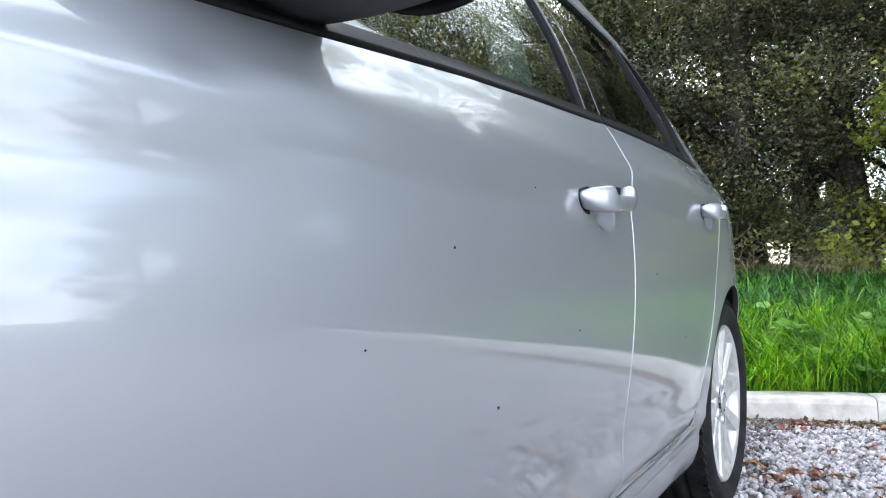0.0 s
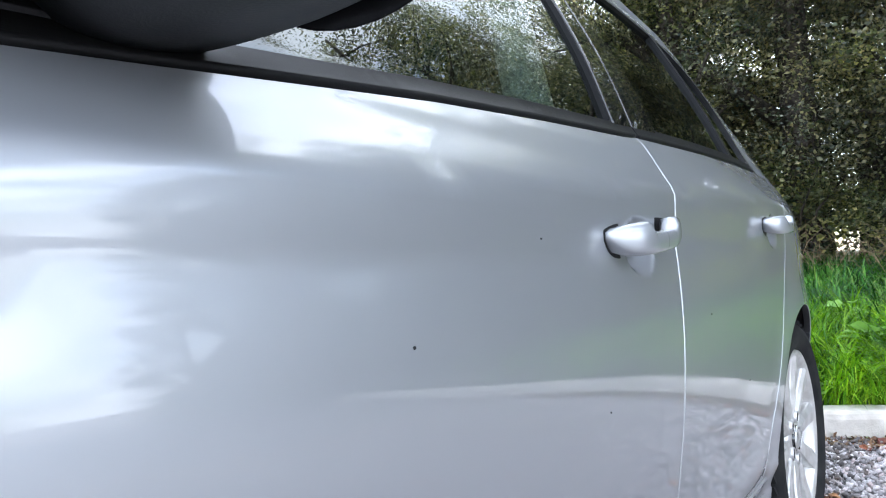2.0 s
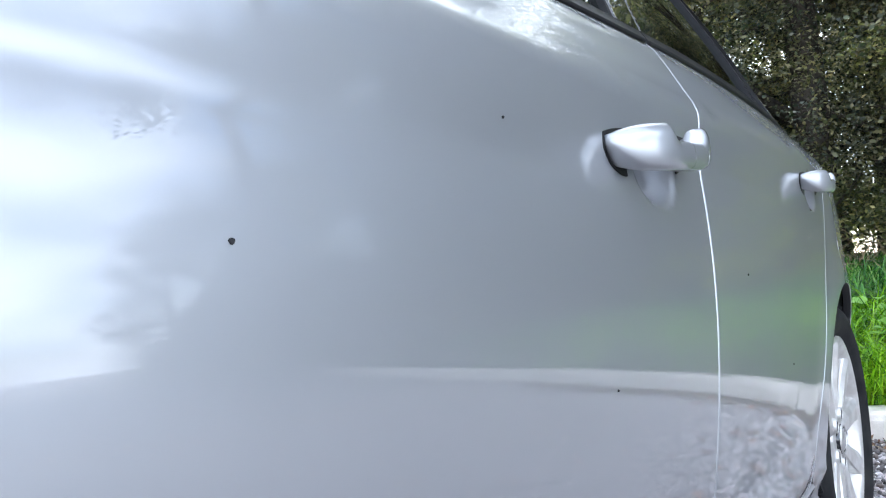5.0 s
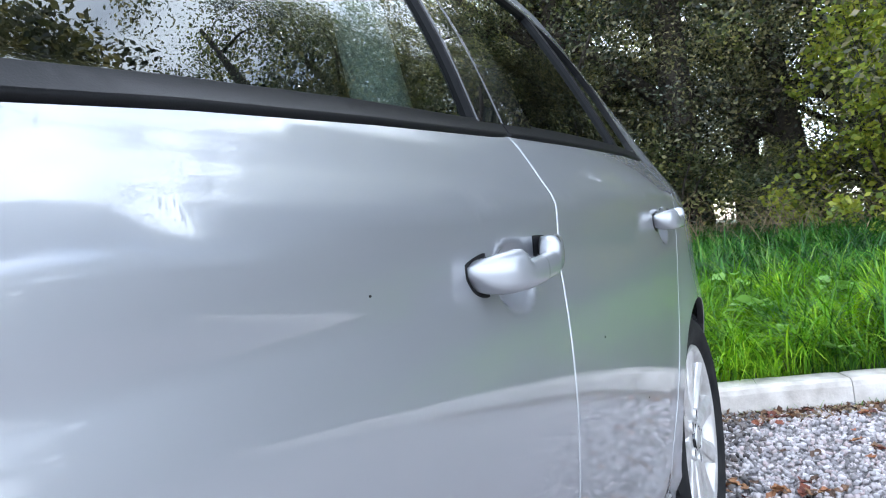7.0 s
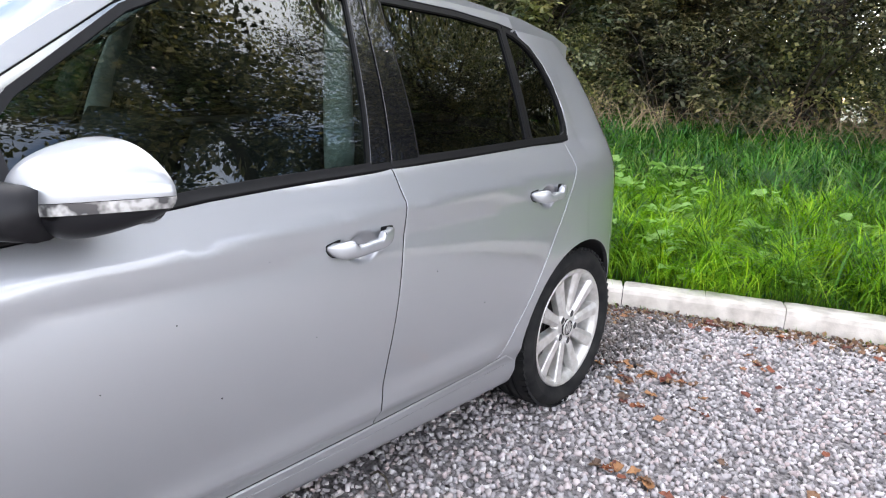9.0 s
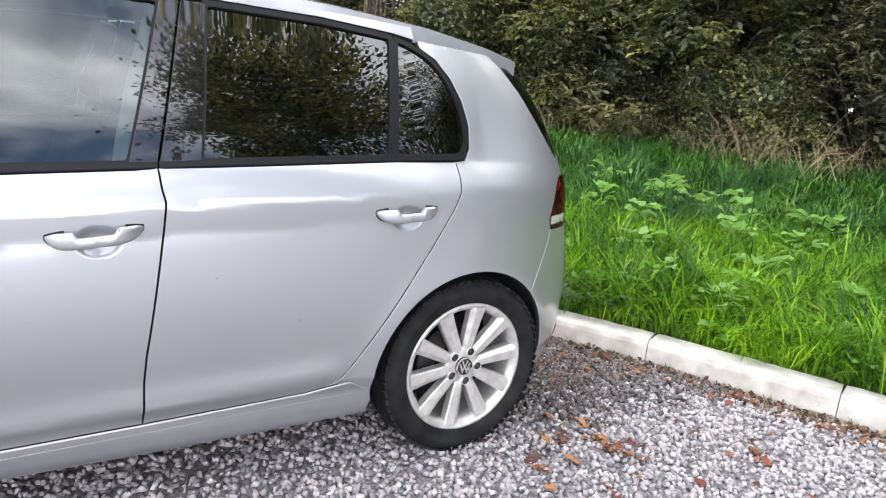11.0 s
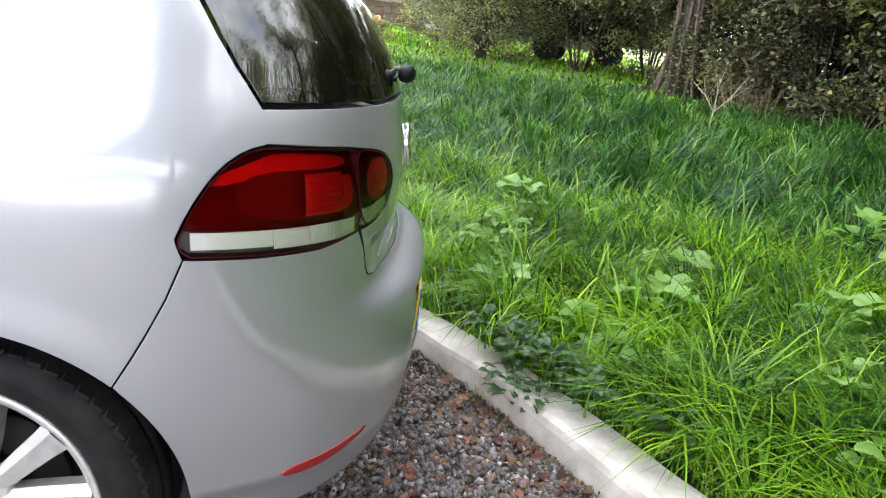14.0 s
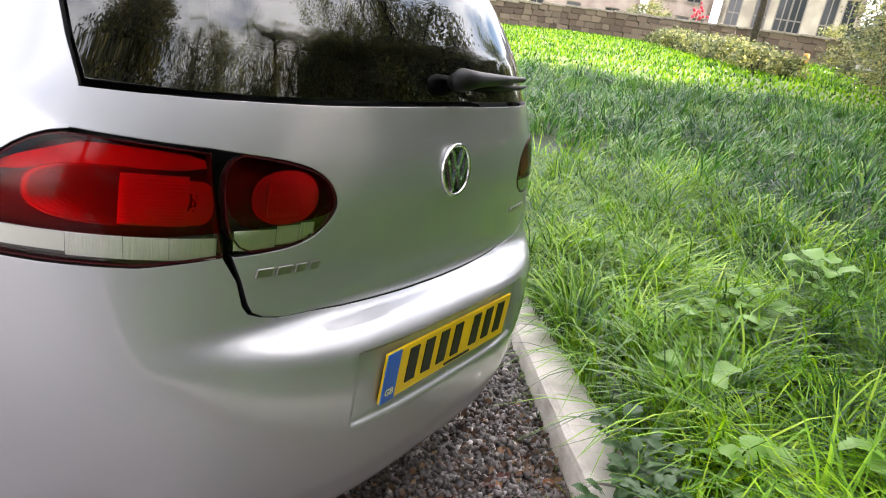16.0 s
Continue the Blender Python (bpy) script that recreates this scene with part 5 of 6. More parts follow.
noise_color(VINE, 15.0, (0.07, 0.05, 0.035), (0.19, 0.145, 0.105))
part("vine", bm, VINE, IVY_TREE, "bare twisted vine stems")
BUSHES = [
    grown_bush("laurel_bush", 2.6, 1.9, 80, 150, 0.115, LEAF_DARK, "dense dark laurel bush under the trees", "bush", 0.03, 5),
    grown_bush("laurel_bush", 1.7, 1.5, 56, 130, 0.085, LEAF_MID, "low leafy green bush under the trees"),
    grown_bush("yellow_bush", 3.6, 1.7, 70, 110, 0.11, LEAF_YELLOW, "yellow-green bush beneath dark trees, coloured bright as if sunlit"),
    grown_bush("chestnut_bush", 3.8, 2.0, 110, 120, 0.15, LEAF_MID, "arching bush with foliage hanging over the lawn's edge", "bush", 0.42, 6),
]


def stand(kind, x, y, turn, size):
    z = float(ground_z(x, y)) - 0.02
    m = Matrix.Translation((x, y, z)) @ Matrix.Rotation(turn, 4, "Z")
    src = kind
    if src.get("placed"):
        ob = copy_thing(src, m)
        ob["placed"] = 1
    else:
        ob = src
        ob.matrix_basis = m
        ob["placed"] = 1
    ob.scale = (size, size, size)
    return ob


tree_spots = [(-14.5, 6.5), (-12.6, 7.8), (-10.6, 7.4), (-8.6, 8.6), (-7.0, 10.2), (-5.2, 9.9), (-3.2, 11.6), (-1.2, 13.2), (0.9, 13.4), (2.9, 13.2), (4.9, 13.0), (7.0, 12.2), (9.2, 12.6), (10.4, 14.0),
              (7.4, 10.4), (5.8, 9.8), (-11.6, 11.0), (-8.8, 12.4), (-5.6, 13.6), (4.4, 16.6), (-2.6, 16.0), (-0.2, 14.8), (-16.5, 9.5), (-10.2, 9.4), (-6.4, 11.8), (-4.2, 12.8), (2.2, 15.0), (-13.0, 9.6), (-6.0, 15.6), (-10.4, 14.8), (-15.0, 14.0), (-8.0, 14.0), (-4.6, 15.2), (6.4, 14.4), (-11.8, 12.8), (0.2, 17.4)]
for i, (x, y) in enumerate(tree_spots):
    tall = 4.0 < x < 6.2
    ob = stand(TREES[i % 3], x, y, i * 2.4, (0.9 + 0.25 * ((i * 37) % 10) / 10) * (1.15 if tall else 0.97 if x > 0.3 else 1.05 if x > -3.5 else 0.78 if x > -7 else 1.0))
    if tall:
        ob.scale.z *= 1.14
for i, (x, y, s_) in enumerate(((8.0, 4.0, 0.98),)):
    stand(SHADE_TREE, x, y, i * 1.9, s_)
for i, (x, y, s_) in enumerate(((-16.6, 2.0, 0.62), (-14.6, 6.9, 0.85))):
    stand(VINE_TREE, x, y, 0.6 + i * 2.1, s_)
stand(IVY_TREE, -11.7, 5.7, 0.4, 1.0)
# trees out of view, added only to shape reflections in paint and glass
for i, (x, y, s_) in enumerate(((9.6, 8.0, 0.8), (12.4, 8.6, 0.75), (15.5, 11.0, 0.9), (13.6, 6.8, 0.62), (18.5, 8.4, 0.7))):
    stand(TREES[2], x, y, 0.7 + i * 2.2, s_)
# the last six bushes are unseen, added to close bright gaps in reflections
bush_spots = [(-11.8, 6.2, 1), (-9.2, 7.0, 0), (-7.6, 7.8, 1), (-6.2, 8.6, 0), (-4.6, 8.8, 1), (-3.0, 10.2, 0), (-1.4, 11.9, 1), (0.2, 12.4, 1), (2.6, 11.9, 0), (4.4, 11.6, 1), (6.3, 10.8, 0), (8.6, 11.6, 1), (10.6, 13.8, 0),
              (-15.4, 4.4, 3), (-15.0, 6.0, 3), (-9.8, 7.2, 3), (-8.4, 7.6, 3), (-7.0, 8.2, 3), (-5.4, 8.9, 3), (-13.2, 8.6, 0), (-11.2, 8.6, 0), (-9.4, 10.6, 0), (-12.2, 7.4, 0), (-13.0, 15.6, 0), (-10.6, 13.2, 0), (-8.4, 15.0, 0), (-6.4, 13.4, 0), (-4.6, 16.4, 0), (-3.2, 14.6, 0), (5.8, 14.0, 0), (-8.2, 8.4, 0), (-5.6, 9.6, 1), (2.3, 10.9, 2), (3.5, 10.6, 2), (4.6, 11.4, 2), (8.6, 8.8, 0), (10.4, 7.4, 0), (11.8, 9.2, 0), (9.4, 10.4, 0), (12.6, 6.4, 0), (15.0, 7.4, 0)]
for i, (x, y, k_) in enumerate(bush_spots):
    stand(BUSHES[k_], x, y, i * 1.7, (0.85 + 0.3 * ((i * 53) % 10) / 10) * (1.75 if y > 13 else 1.0))


# dry stalks, bramble arches and the bare sapling along the wood's foot
DRY = leafy("dry_straw_stalk", [(0.20, 0.14, 0.07), (0.30, 0.23, 0.13), (0.38, 0.30, 0.18), (0.15, 0.10, 0.055)], 0.9, 0.1)
PALE_TWIG = mat("pale_bare_twig", (0.42, 0.37, 0.28), 0.9)
noise_color(PALE_TWIG, 30.0, (0.28, 0.24, 0.17), (0.50, 0.45, 0.35))


def stalks(name, x0, y0, n, spread, length, label):
    bm = bmesh.new()
    for i in range(n):
        q = rng.uniform(0, 2 * math.pi)
        b = Vector((x0 + rng.normal(0, spread), y0 + rng.normal(0, spread * 0.5), 0))
        b.z = float(ground_z(b.x, b.y)) - 0.02
        ln = length * rng.uniform(0.4, 1.0)
        tip = b + Vector((math.cos(q) * ln * 0.6, math.sin(q) * ln * 0.4, ln * rng.uniform(0.25, 0.9)))
        mid_ = b.lerp(tip, 0.55) + Vector((0, 0, ln * 0.16))
        r_ = rng.uniform(0.003, 0.008)
        bm_tube(bm, [b, mid_, tip], [r_, r_ * 0.8, r_ * 0.4], 4, False)
    ob = part(name, bm, DRY, None, "", smooth=False)
    return tagged(ob, label, "dead stalks", kind="stuff")


for x, y, n, sp, ln in ((-3.9, 8.2, 170, 0.8, 1.3), (-2.0, 9.9, 150, 0.9, 1.2), (0.4, 11.4, 240, 1.2, 1.2), (2.6, 10.9, 260, 1.2, 1.2), (5.0, 10.8, 120, 1.1, 1.1), (-6.4, 7.3, 90, 0.8, 1.0), (-10.2, 6.3, 110, 0.6, 1.5)):
    stalks("dry_bracken", x, y, n, sp, ln, "tangle of dry straw-coloured bracken stalks")

def bare_sapling(x, y, size, turn, label):
    """A forked dead stem in the grass."""
    base = Vector((x, y, float(ground_z(x, y)) - 0.03))
    sap = thing("bare_sapling", base, label, "sapling", "dead stems in the grass")
    rot = Matrix.Translation(base) @ Matrix.Rotation(turn, 4, "Z") @ Matrix.Scale(size, 4)

    def twig(name, points, radii):
        bm = bmesh.new()
        bm_tube(bm, [rot @ Vector(p) for p in points], [r * (0.5 + 0.5 * size) for r in radii], 6)
        part(name, bm, PALE_TWIG, sap)

    twig("stem", [(0, 0, 0), (0.02, 0, 0.45), (0.05, 0, 0.62)], [0.016, 0.013, 0.011])
    for e1, e2, e3 in (((-0.22, 0.05, 0.80), (-0.50, 0.1, 1.02), (-0.30, 0.1, 1.10)), ((0.02, 0, 0.95), (0.10, 0, 1.45), (-0.08, 0, 1.22)), ((0.28, 0, 0.78), (0.52, 0, 1.20), (0.66, 0, 1.10))):
        twig("branch", [(0.03, 0, 0.5), e1, e2], [0.010, 0.008, 0.003])
        twig("branch", [e1, e3], [0.006, 0.0025])


for x, y, size, turn, label in ((-7.0, 4.41, 0.66, 0.9, "bare pale forked sapling standing in grass"), (-6.6, 6.55, 0.36, 2.0, "short pale dead forked stem"), (-5.9, 6.95, 0.40, 0.2, "short pale dead forked stem"), (-5.3, 7.2, 0.34, 1.2, "short pale dead forked stem"), (-7.4, 6.1, 0.30, 2.6, "short pale dead forked stem")):
    bare_sapling(x, y, size, turn, label)

# ---- grass
GRASS = leafy("lawn_grass_blade", [(0.020, 0.062, 0.011), (0.058, 0.152, 0.016), (0.122, 0.276, 0.023), (0.165, 0.350, 0.022), (0.250, 0.455, 0.030), (0.330, 0.480, 0.050)], 0.26, 0.26, 1.9)
# mid-lawn blades: cool green, with tree shade darkened into the colour
GRASS_BLUE = leafy("cool_green_blade", [(0.018, 0.060, 0.014), (0.040, 0.132, 0.024), (0.070, 0.200, 0.034), (0.120, 0.275, 0.056), (0.24, 0.350, 0.100)], 0.26, 0.28, 1.6)
GRASS_DARK = leafy("dark_tuft_and_gap_blade", [(0.014, 0.050, 0.014), (0.032, 0.098, 0.026), (0.060, 0.160, 0.040)], 0.28, 0.25, 2.0)


for m_ in (GRASS, GRASS_BLUE, GRASS_DARK):
    bsdf(m_).inputs["Specular IOR Level"].default_value = 0.2


def blades(name, x, y, length, width, material, label, bend=0.75, segs=3, heading=None):
    n = len(x)
    z = ground_z(x, y) - 0.01
    q = rng.uniform(0, 2 * math.pi, n)
    field = np.sin(x * 2.1 + 1.3 * np.sin(y * 1.7)) + np.cos(y * 2.6 + np.sin(x * 1.9))
    q = q + field * 0.6 if heading is None else heading
    d = np.stack([np.cos(q), np.sin(q)], -1)
    side = np.stack([-d[:, 1], d[:, 0]], -1)
    lean = bend * rng.uniform(0.40, 1.0, n)
    rows = []
    for i in range(segs + 1):
        f = i / segs
        out = lean * length * f**1.8 * 0.85
        up = length * (f - 0.66 * lean * f**2.2)
        w = width * (1 - f) ** 0.55 if i < segs else width * 0
        c = np.stack([x + d[:, 0] * out, y + d[:, 1] * out, z + up], -1)
        s3 = np.concatenate([side, np.zeros((n, 1))], 1)
        if i < segs:
            rows += [c - s3 * w[:, None], c + s3 * w[:, None]]
        else:
            rows += [c]
    k_ = len(rows)
    v = np.stack(rows, 1).reshape(-1, 3)
    base = np.arange(n)[:, None] * k_
    tris = []
    for i in range(segs - 1):
        a_ = 2 * i
        tris += [base + [a_, a_ + 1, a_ + 3], base + [a_, a_ + 3, a_ + 2]]
    a_ = 2 * (segs - 1)
    tris += [base + [a_, a_ + 1, a_ + 2]]
    ob = new(name, numpy_mesh(name, v, np.concatenate(tris), material, True))
    return tagged(ob, label, "grass", kind="stuff")


def spots(n, x0, x1, y0, y1, dmin, dmax, clump=0.0):
    x, y = rng.uniform(x0, x1, n * 3), rng.uniform(y0, y1, n * 3)
    d = behind_kerb(x, y)
    ok = (d > dmin) & (d < dmax)
    if clump:
        f = np.sin(x * 5.3 + 2 * np.sin(y * 3.1)) * np.cos(y * 6.1 + 2 * np.sin(x * 2.7))
        ok &= f > rng.uniform(-1, 1, n * 3) * 1.3 - (1 - clump)
    x, y = x[ok][:n], y[ok][:n]
    return x, y


def tussocks(name, n, per, box, dmin, dmax, lo, hi, radius, wide, material, label, segs=4):
    cx_, cy_ = spots(n, *box, dmin, dmax)
    m = len(cx_)
    big = rng.uniform(0.6, 1.25, m)
    q = rng.uniform(0, 2 * math.pi, (m, per))
    r = radius * np.sqrt(rng.uniform(0, 1, (m, per))) * big[:, None]
    x = (cx_[:, None] + r * np.cos(q)).ravel()
    y = (cy_[:, None] + r * np.sin(q)).ravel()
    length = (rng.uniform(lo, hi, (m, per)) * big[:, None]).ravel()
    ok = behind_kerb(x, y) > 0.16
    blades(name, x[ok], y[ok], length[ok], rng.uniform(wide * 0.6, wide * 1.2, ok.sum()), material, label, 1.25, segs, (rng.uniform(0, 2 * math.pi, (m, 1)) + 0.30 * (q - math.pi) + rng.normal(0, 0.75, q.shape)).ravel()[ok])


tussocks("long_grass", 1750, 46, (-4.5, 4.2, -3.0, 6.0), 0.16, 2.8, 0.24, 0.58, 0.080, 0.0052, GRASS, "long arching green lawn grass behind the kerb")
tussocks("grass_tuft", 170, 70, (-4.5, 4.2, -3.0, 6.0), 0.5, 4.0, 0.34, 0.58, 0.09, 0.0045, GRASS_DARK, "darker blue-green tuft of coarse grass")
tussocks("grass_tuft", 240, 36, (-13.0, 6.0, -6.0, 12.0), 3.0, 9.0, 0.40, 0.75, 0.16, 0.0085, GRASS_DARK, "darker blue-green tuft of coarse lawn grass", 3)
# low undergrowth in the dark tuft colour, so gaps look shaded
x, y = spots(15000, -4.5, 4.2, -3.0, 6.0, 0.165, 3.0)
blades("short_grass", x, y, rng.uniform(0.08, 0.22, len(x)), rng.uniform(0.002, 0.004, len(x)), GRASS_DARK, "short grass undergrowth, coloured dark as shade between blades", 0.9, 2)
tussocks("lawn_grass", 3500, 18, (-14.0, 8.0, -7.0, 14.0), 2.0, 11.5, 0.26, 0.62, 0.15, 0.0095, GRASS_BLUE, "long uncut green lawn grass", 3)
x, y = spots(26000, -14.0, 8.0, -7.0, 14.0, 3.0, 11.5)
blades("mid_grass", x, y, rng.uniform(0.12, 0.28, len(x)), rng.uniform(0.004, 0.008, len(x)), GRASS, "shorter green lawn grass", 1.0, 2)
x, y = spots(48000, -40.0, -10.0, -34.0, 8.0, 5.0, 40)
blades("far_lawn_grass", x, y, rng.uniform(0.08, 0.18, len(x)), rng.uniform(0.018, 0.035, len(x)), GRASS, "sunlit green lawn in the distance", 0.7, 2)
x = rng.uniform(-2.5, 4.2, 2600)
y = kerb_line(x) + rng.uniform(0.165, 0.26, len(x))
blades("kerb_grass", x, y, rng.uniform(0.10, 0.26, len(x)), rng.uniform(0.002, 0.004, len(x)), GRASS, "grass blades hanging over the kerb", 1.0)
x = rng.uniform(-1.6, 3.2, 700)
y = kerb_line(x) - np.abs(rng.normal(0.0, 0.03, len(x))) - 0.004
blades("gravel_edge_grass", x, y, rng.uniform(0.03, 0.10, len(x)), rng.uniform(0.0015, 0.003, len(x)), GRASS, "thin grass at the foot of the kerb", 0.9)

# ---- gravel, fallen leaves and weeds
STONE = mat("crushed_grey_gravel", (0.3, 0.3, 0.3), 0.85)
island_color(STONE, [(0.15, 0.142, 0.145), (0.31, 0.29, 0.29), (0.46, 0.435, 0.43), (0.44, 0.36, 0.345), (0.63, 0.60, 0.59), (0.27, 0.25, 0.255)])
add_bump(STONE, 180.0, 0.5, 0.004, 4.0)
CUBE_V = np.array([(a, b, c) for a in (-1, 1) for b in (-1, 1) for c in (-1, 1)], float)
CUBE_F = np.array([(0, 1, 3, 2), (4, 6, 7, 5), (0, 4, 5, 1), (2, 3, 7, 6), (0, 2, 6, 4), (1, 5, 7, 3)])


def gravel(name, x, y, size, label, material=STONE, up=0.0):
    n = len(x)
    v = np.repeat(CUBE_V[None], n, 0) * rng.uniform(0.45, 1.0, (n, 8, 3)) * np.array([1.0, 0.72, 0.55])
    q = rng.normal(0, 1, (n, 4))
    q /= np.linalg.norm(q, axis=1, keepdims=True)
    w_, a_, b_, c_ = q.T
    R = np.stack([1 - 2 * (b_ * b_ + c_ * c_), 2 * (a_ * b_ - c_ * w_), 2 * (a_ * c_ + b_ * w_), 2 * (a_ * b_ + c_ * w_), 1 - 2 * (a_ * a_ + c_ * c_), 2 * (b_ * c_ - a_ * w_), 2 * (a_ * c_ - b_ * w_), 2 * (b_ * c_ + a_ * w_), 1 - 2 * (a_ * a_ + b_ * b_)], -1).reshape(n, 3, 3)
    v = np.einsum("nij,nkj->nki", R, v) * size[:, None, None]
    v += np.stack([x, y, ground_z(x, y) + up + rng.uniform(-0.003, 0.010, n)], -1)[:, None]
    f = (CUBE_F[None] + 8 * np.arange(n)[:, None, None]).reshape(-1, 4)
    return tagged(new(name, numpy_mesh(name, v.reshape(-1, 3), f, material)), label, "gravel", kind="stuff")


x, y = rng.uniform(-1.4, 4.4, 92000), rng.uniform(-2.4, 3.6, 92000)
edge = np.minimum(np.minimum(4.4 - x, y + 2.4), 3.6 - y)
ok = (behind_kerb(x, y) < -0.012) & (x + 0.5 * y > -1.2) & (edge > rng.uniform(-0.2, 1.5, len(x)))
x, y = x[ok], y[ok]
gravel("gravel", x, y, rng.uniform(0.008, 0.0165, len(x)), "loose crushed grey gravel")
# gravel by the rear bumper: soil and shade both put into its colour
STONE_SHADED = mat("shaded_soil_gravel", (0.1, 0.1, 0.1), 0.7)
island_color(STONE_SHADED, [(0.040, 0.036, 0.035), (0.11, 0.098, 0.095), (0.19, 0.172, 0.165), (0.075, 0.055, 0.044), (0.30, 0.275, 0.265)])
add_bump(STONE_SHADED, 180.0, 0.5, 0.004, 4.0)
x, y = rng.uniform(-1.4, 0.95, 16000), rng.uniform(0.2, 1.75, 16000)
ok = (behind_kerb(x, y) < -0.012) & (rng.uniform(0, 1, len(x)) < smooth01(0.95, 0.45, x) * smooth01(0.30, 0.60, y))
gravel("damp_gravel", x[ok], y[ok], rng.uniform(0.009, 0.0165, ok.sum()), "gravel mixed with soil behind the car, darkened for shade", STONE_SHADED, 0.008)
x, y = rng.normal(2.2, 3.6, 15000), rng.normal(-1.5, 3.8, 15000)
ok = (behind_kerb(x, y) < -0.05) & ((x > 3.4) | (y < -1.6) | (x < -1.2))
gravel("far_gravel", x[ok], y[ok], rng.uniform(0.014, 0.026, ok.sum()), "loose crushed grey gravel further off")

DEAD_LEAF = mat("dead_brown_leaf", (0.2, 0.08, 0.03), 0.7)
island_color(DEAD_LEAF, [(0.08, 0.024, 0.016), (0.15, 0.042, 0.024), (0.24, 0.075, 0.032), (0.34, 0.17, 0.07), (0.10, 0.06, 0.04), (0.16, 0.10, 0.06)], "object")
add_bump(DEAD_LEAF, 120.0, 0.4, 0.003)


def dead_leaf_mesh(seed):
    r = random.Random(seed)
    bm = bmesh.new()
    n = 9
    rows = []
    for i in range(n):
        f = i / (n - 1)
        w_ = math.sin(math.pi * min(1, f * 0.96 + 0.03)) ** 0.8 * (0.36 + 0.08 * math.sin(9 * f + seed))
        curl = 0.25 * (f - 0.5) ** 2 * 4 * r.uniform(0.5, 1.2)
        rows.append([bm.verts.new((f - 0.5, s_ * w_, curl * 0.4 + abs(s_) * w_ * r.uniform(0.2, 0.7))) for s_ in (-1, -0.5, 0, 0.5, 1)])
    for a_, b_ in zip(rows, rows[1:]):
        for k_ in range(4):
            bm.faces.new((a_[k_], a_[k_ + 1], b_[k_ + 1], b_[k_]))
    bm_tube(bm, [(-0.49, 0, 0.05), (-0.85, 0.05, 0.03)], [0.015, 0.008], 4)
    me = bpy.data.meshes.new("fallen_leaf")
    bm.to_mesh(me)
    bm.free()
    me.materials.append(DEAD_LEAF)
    return me


LEAF_MESHES = [dead_leaf_mesh(i) for i in range(6)]
rl = random.Random(4)
HEAPS = [(rl.uniform(0.95, 2.5), rl.uniform(-0.5, 1.25)) for _ in range(13)]
for i in range(410):
    if i < 150:
        x = rl.uniform(-0.5, 3.0)
        y = float(kerb_line(x)) - abs(rl.gauss(0.03, 0.14)) - 0.03
    elif i < 185:
        x, y = rl.uniform(0.5, 2.4), rl.uniform(-0.6, 1.5)
    elif i < 235:
        cx_, cy_ = HEAPS[i % 9]
        x, y = rl.gauss(cx_, 0.030), rl.gauss(cy_, 0.022)
    elif i < 355:
        x, y = rl.uniform(-0.35, 0.55), rl.uniform(0.70, 1.50)
    else:
        a_ = i % 4
        cx_, cy_ = ((0.82, 0.60), (1.05, 0.62), (0.95, 0.42), (0.45, 1.30))[a_]
        x, y = rl.gauss(cx_, 0.06), rl.gauss(cy_, 0.05)
    if behind_kerb(x, y) > -0.01 or (x < 0.95 and y < 0.35):
        continue
    leaf = new("fallen_leaf", LEAF_MESHES[i % 6])
    s_ = rl.uniform(0.025, 0.062)
    leaf.matrix_world = Matrix.Translation((x, y, float(ground_z(x, y)) + 0.012 + 0.004 * rl.random())) @ Euler((rl.gauss(0, 0.25), rl.gauss(0, 0.25), rl.uniform(0, 6.3))).to_matrix().to_4x4() @ Matrix.Scale(s_, 4)
    tagged(leaf, "curled brown dead leaf lying on gravel", "leaf", "fallen leaves")

# straw and twigs along the kerb's foot
bm = bmesh.new()
for i in range(420):
    x = rl.uniform(-0.6, 3.0)
    y = float(kerb_line(x)) - abs(rl.gauss(0.02, 0.10)) - 0.02
    q, ln = rl.uniform(0, 6.3), rl.uniform(0.03, 0.10)
    z = float(ground_z(x, y)) + 0.014
    bm_tube(bm, [(x, y, z), (x + math.cos(q) * ln * 0.5, y + math.sin(q) * ln * 0.5, z + rl.uniform(0, 0.012)), (x + math.cos(q) * ln, y + math.sin(q) * ln, z)], [0.0012, 0.0012, 0.0006], 4, False)
tagged(part("dry_straw", bm, DRY, None, "", smooth=False), "dry straw and twigs at the kerb's foot", "straw", kind="stuff")

bm = bmesh.new()
bm_tube(bm, [(0.70, -0.88, 0.004), (0.735, -0.885, 0.035), (0.78, -0.90, 0.042), (0.83, -0.915, 0.006)], [0.003, 0.0042, 0.004, 0.0025], 7)
tagged(part("bent_twig", bm, BARK, None), "dark bent twig lying on the gravel", "twig")

# crumbled leaf litter along the kerb and beneath the rear bumper
LITTER = mat("crumbled_leaf_litter", (0.1, 0.06, 0.035), 0.9)
island_color(LITTER, [(0.04, 0.024, 0.017), (0.09, 0.046, 0.028), (0.16, 0.085, 0.046), (0.27, 0.17, 0.09), (0.07, 0.04, 0.03)])
n = 6000
x = np.concatenate([rng.uniform(-0.8, 3.2, n // 2), rng.uniform(-0.75, 0.55, n // 2)])
y = np.concatenate([kerb_line(x[: n // 2]) - np.abs(rng.normal(0, 0.085, n // 2)) - 0.015, rng.uniform(0.45, 1.5, n // 2)])
ok = behind_kerb(x, y) < -0.01
v, f = leaf_cloud(np.stack([x, y, ground_z(x, y) + 0.014], -1)[ok], np.full(ok.sum(), 0.006), 1, 0.030)
tagged(new("leaf_litter", numpy_mesh("leaf_litter", v, f, LITTER)), "crumbled brown leaf litter on the gravel", "leaf litter", kind="stuff")

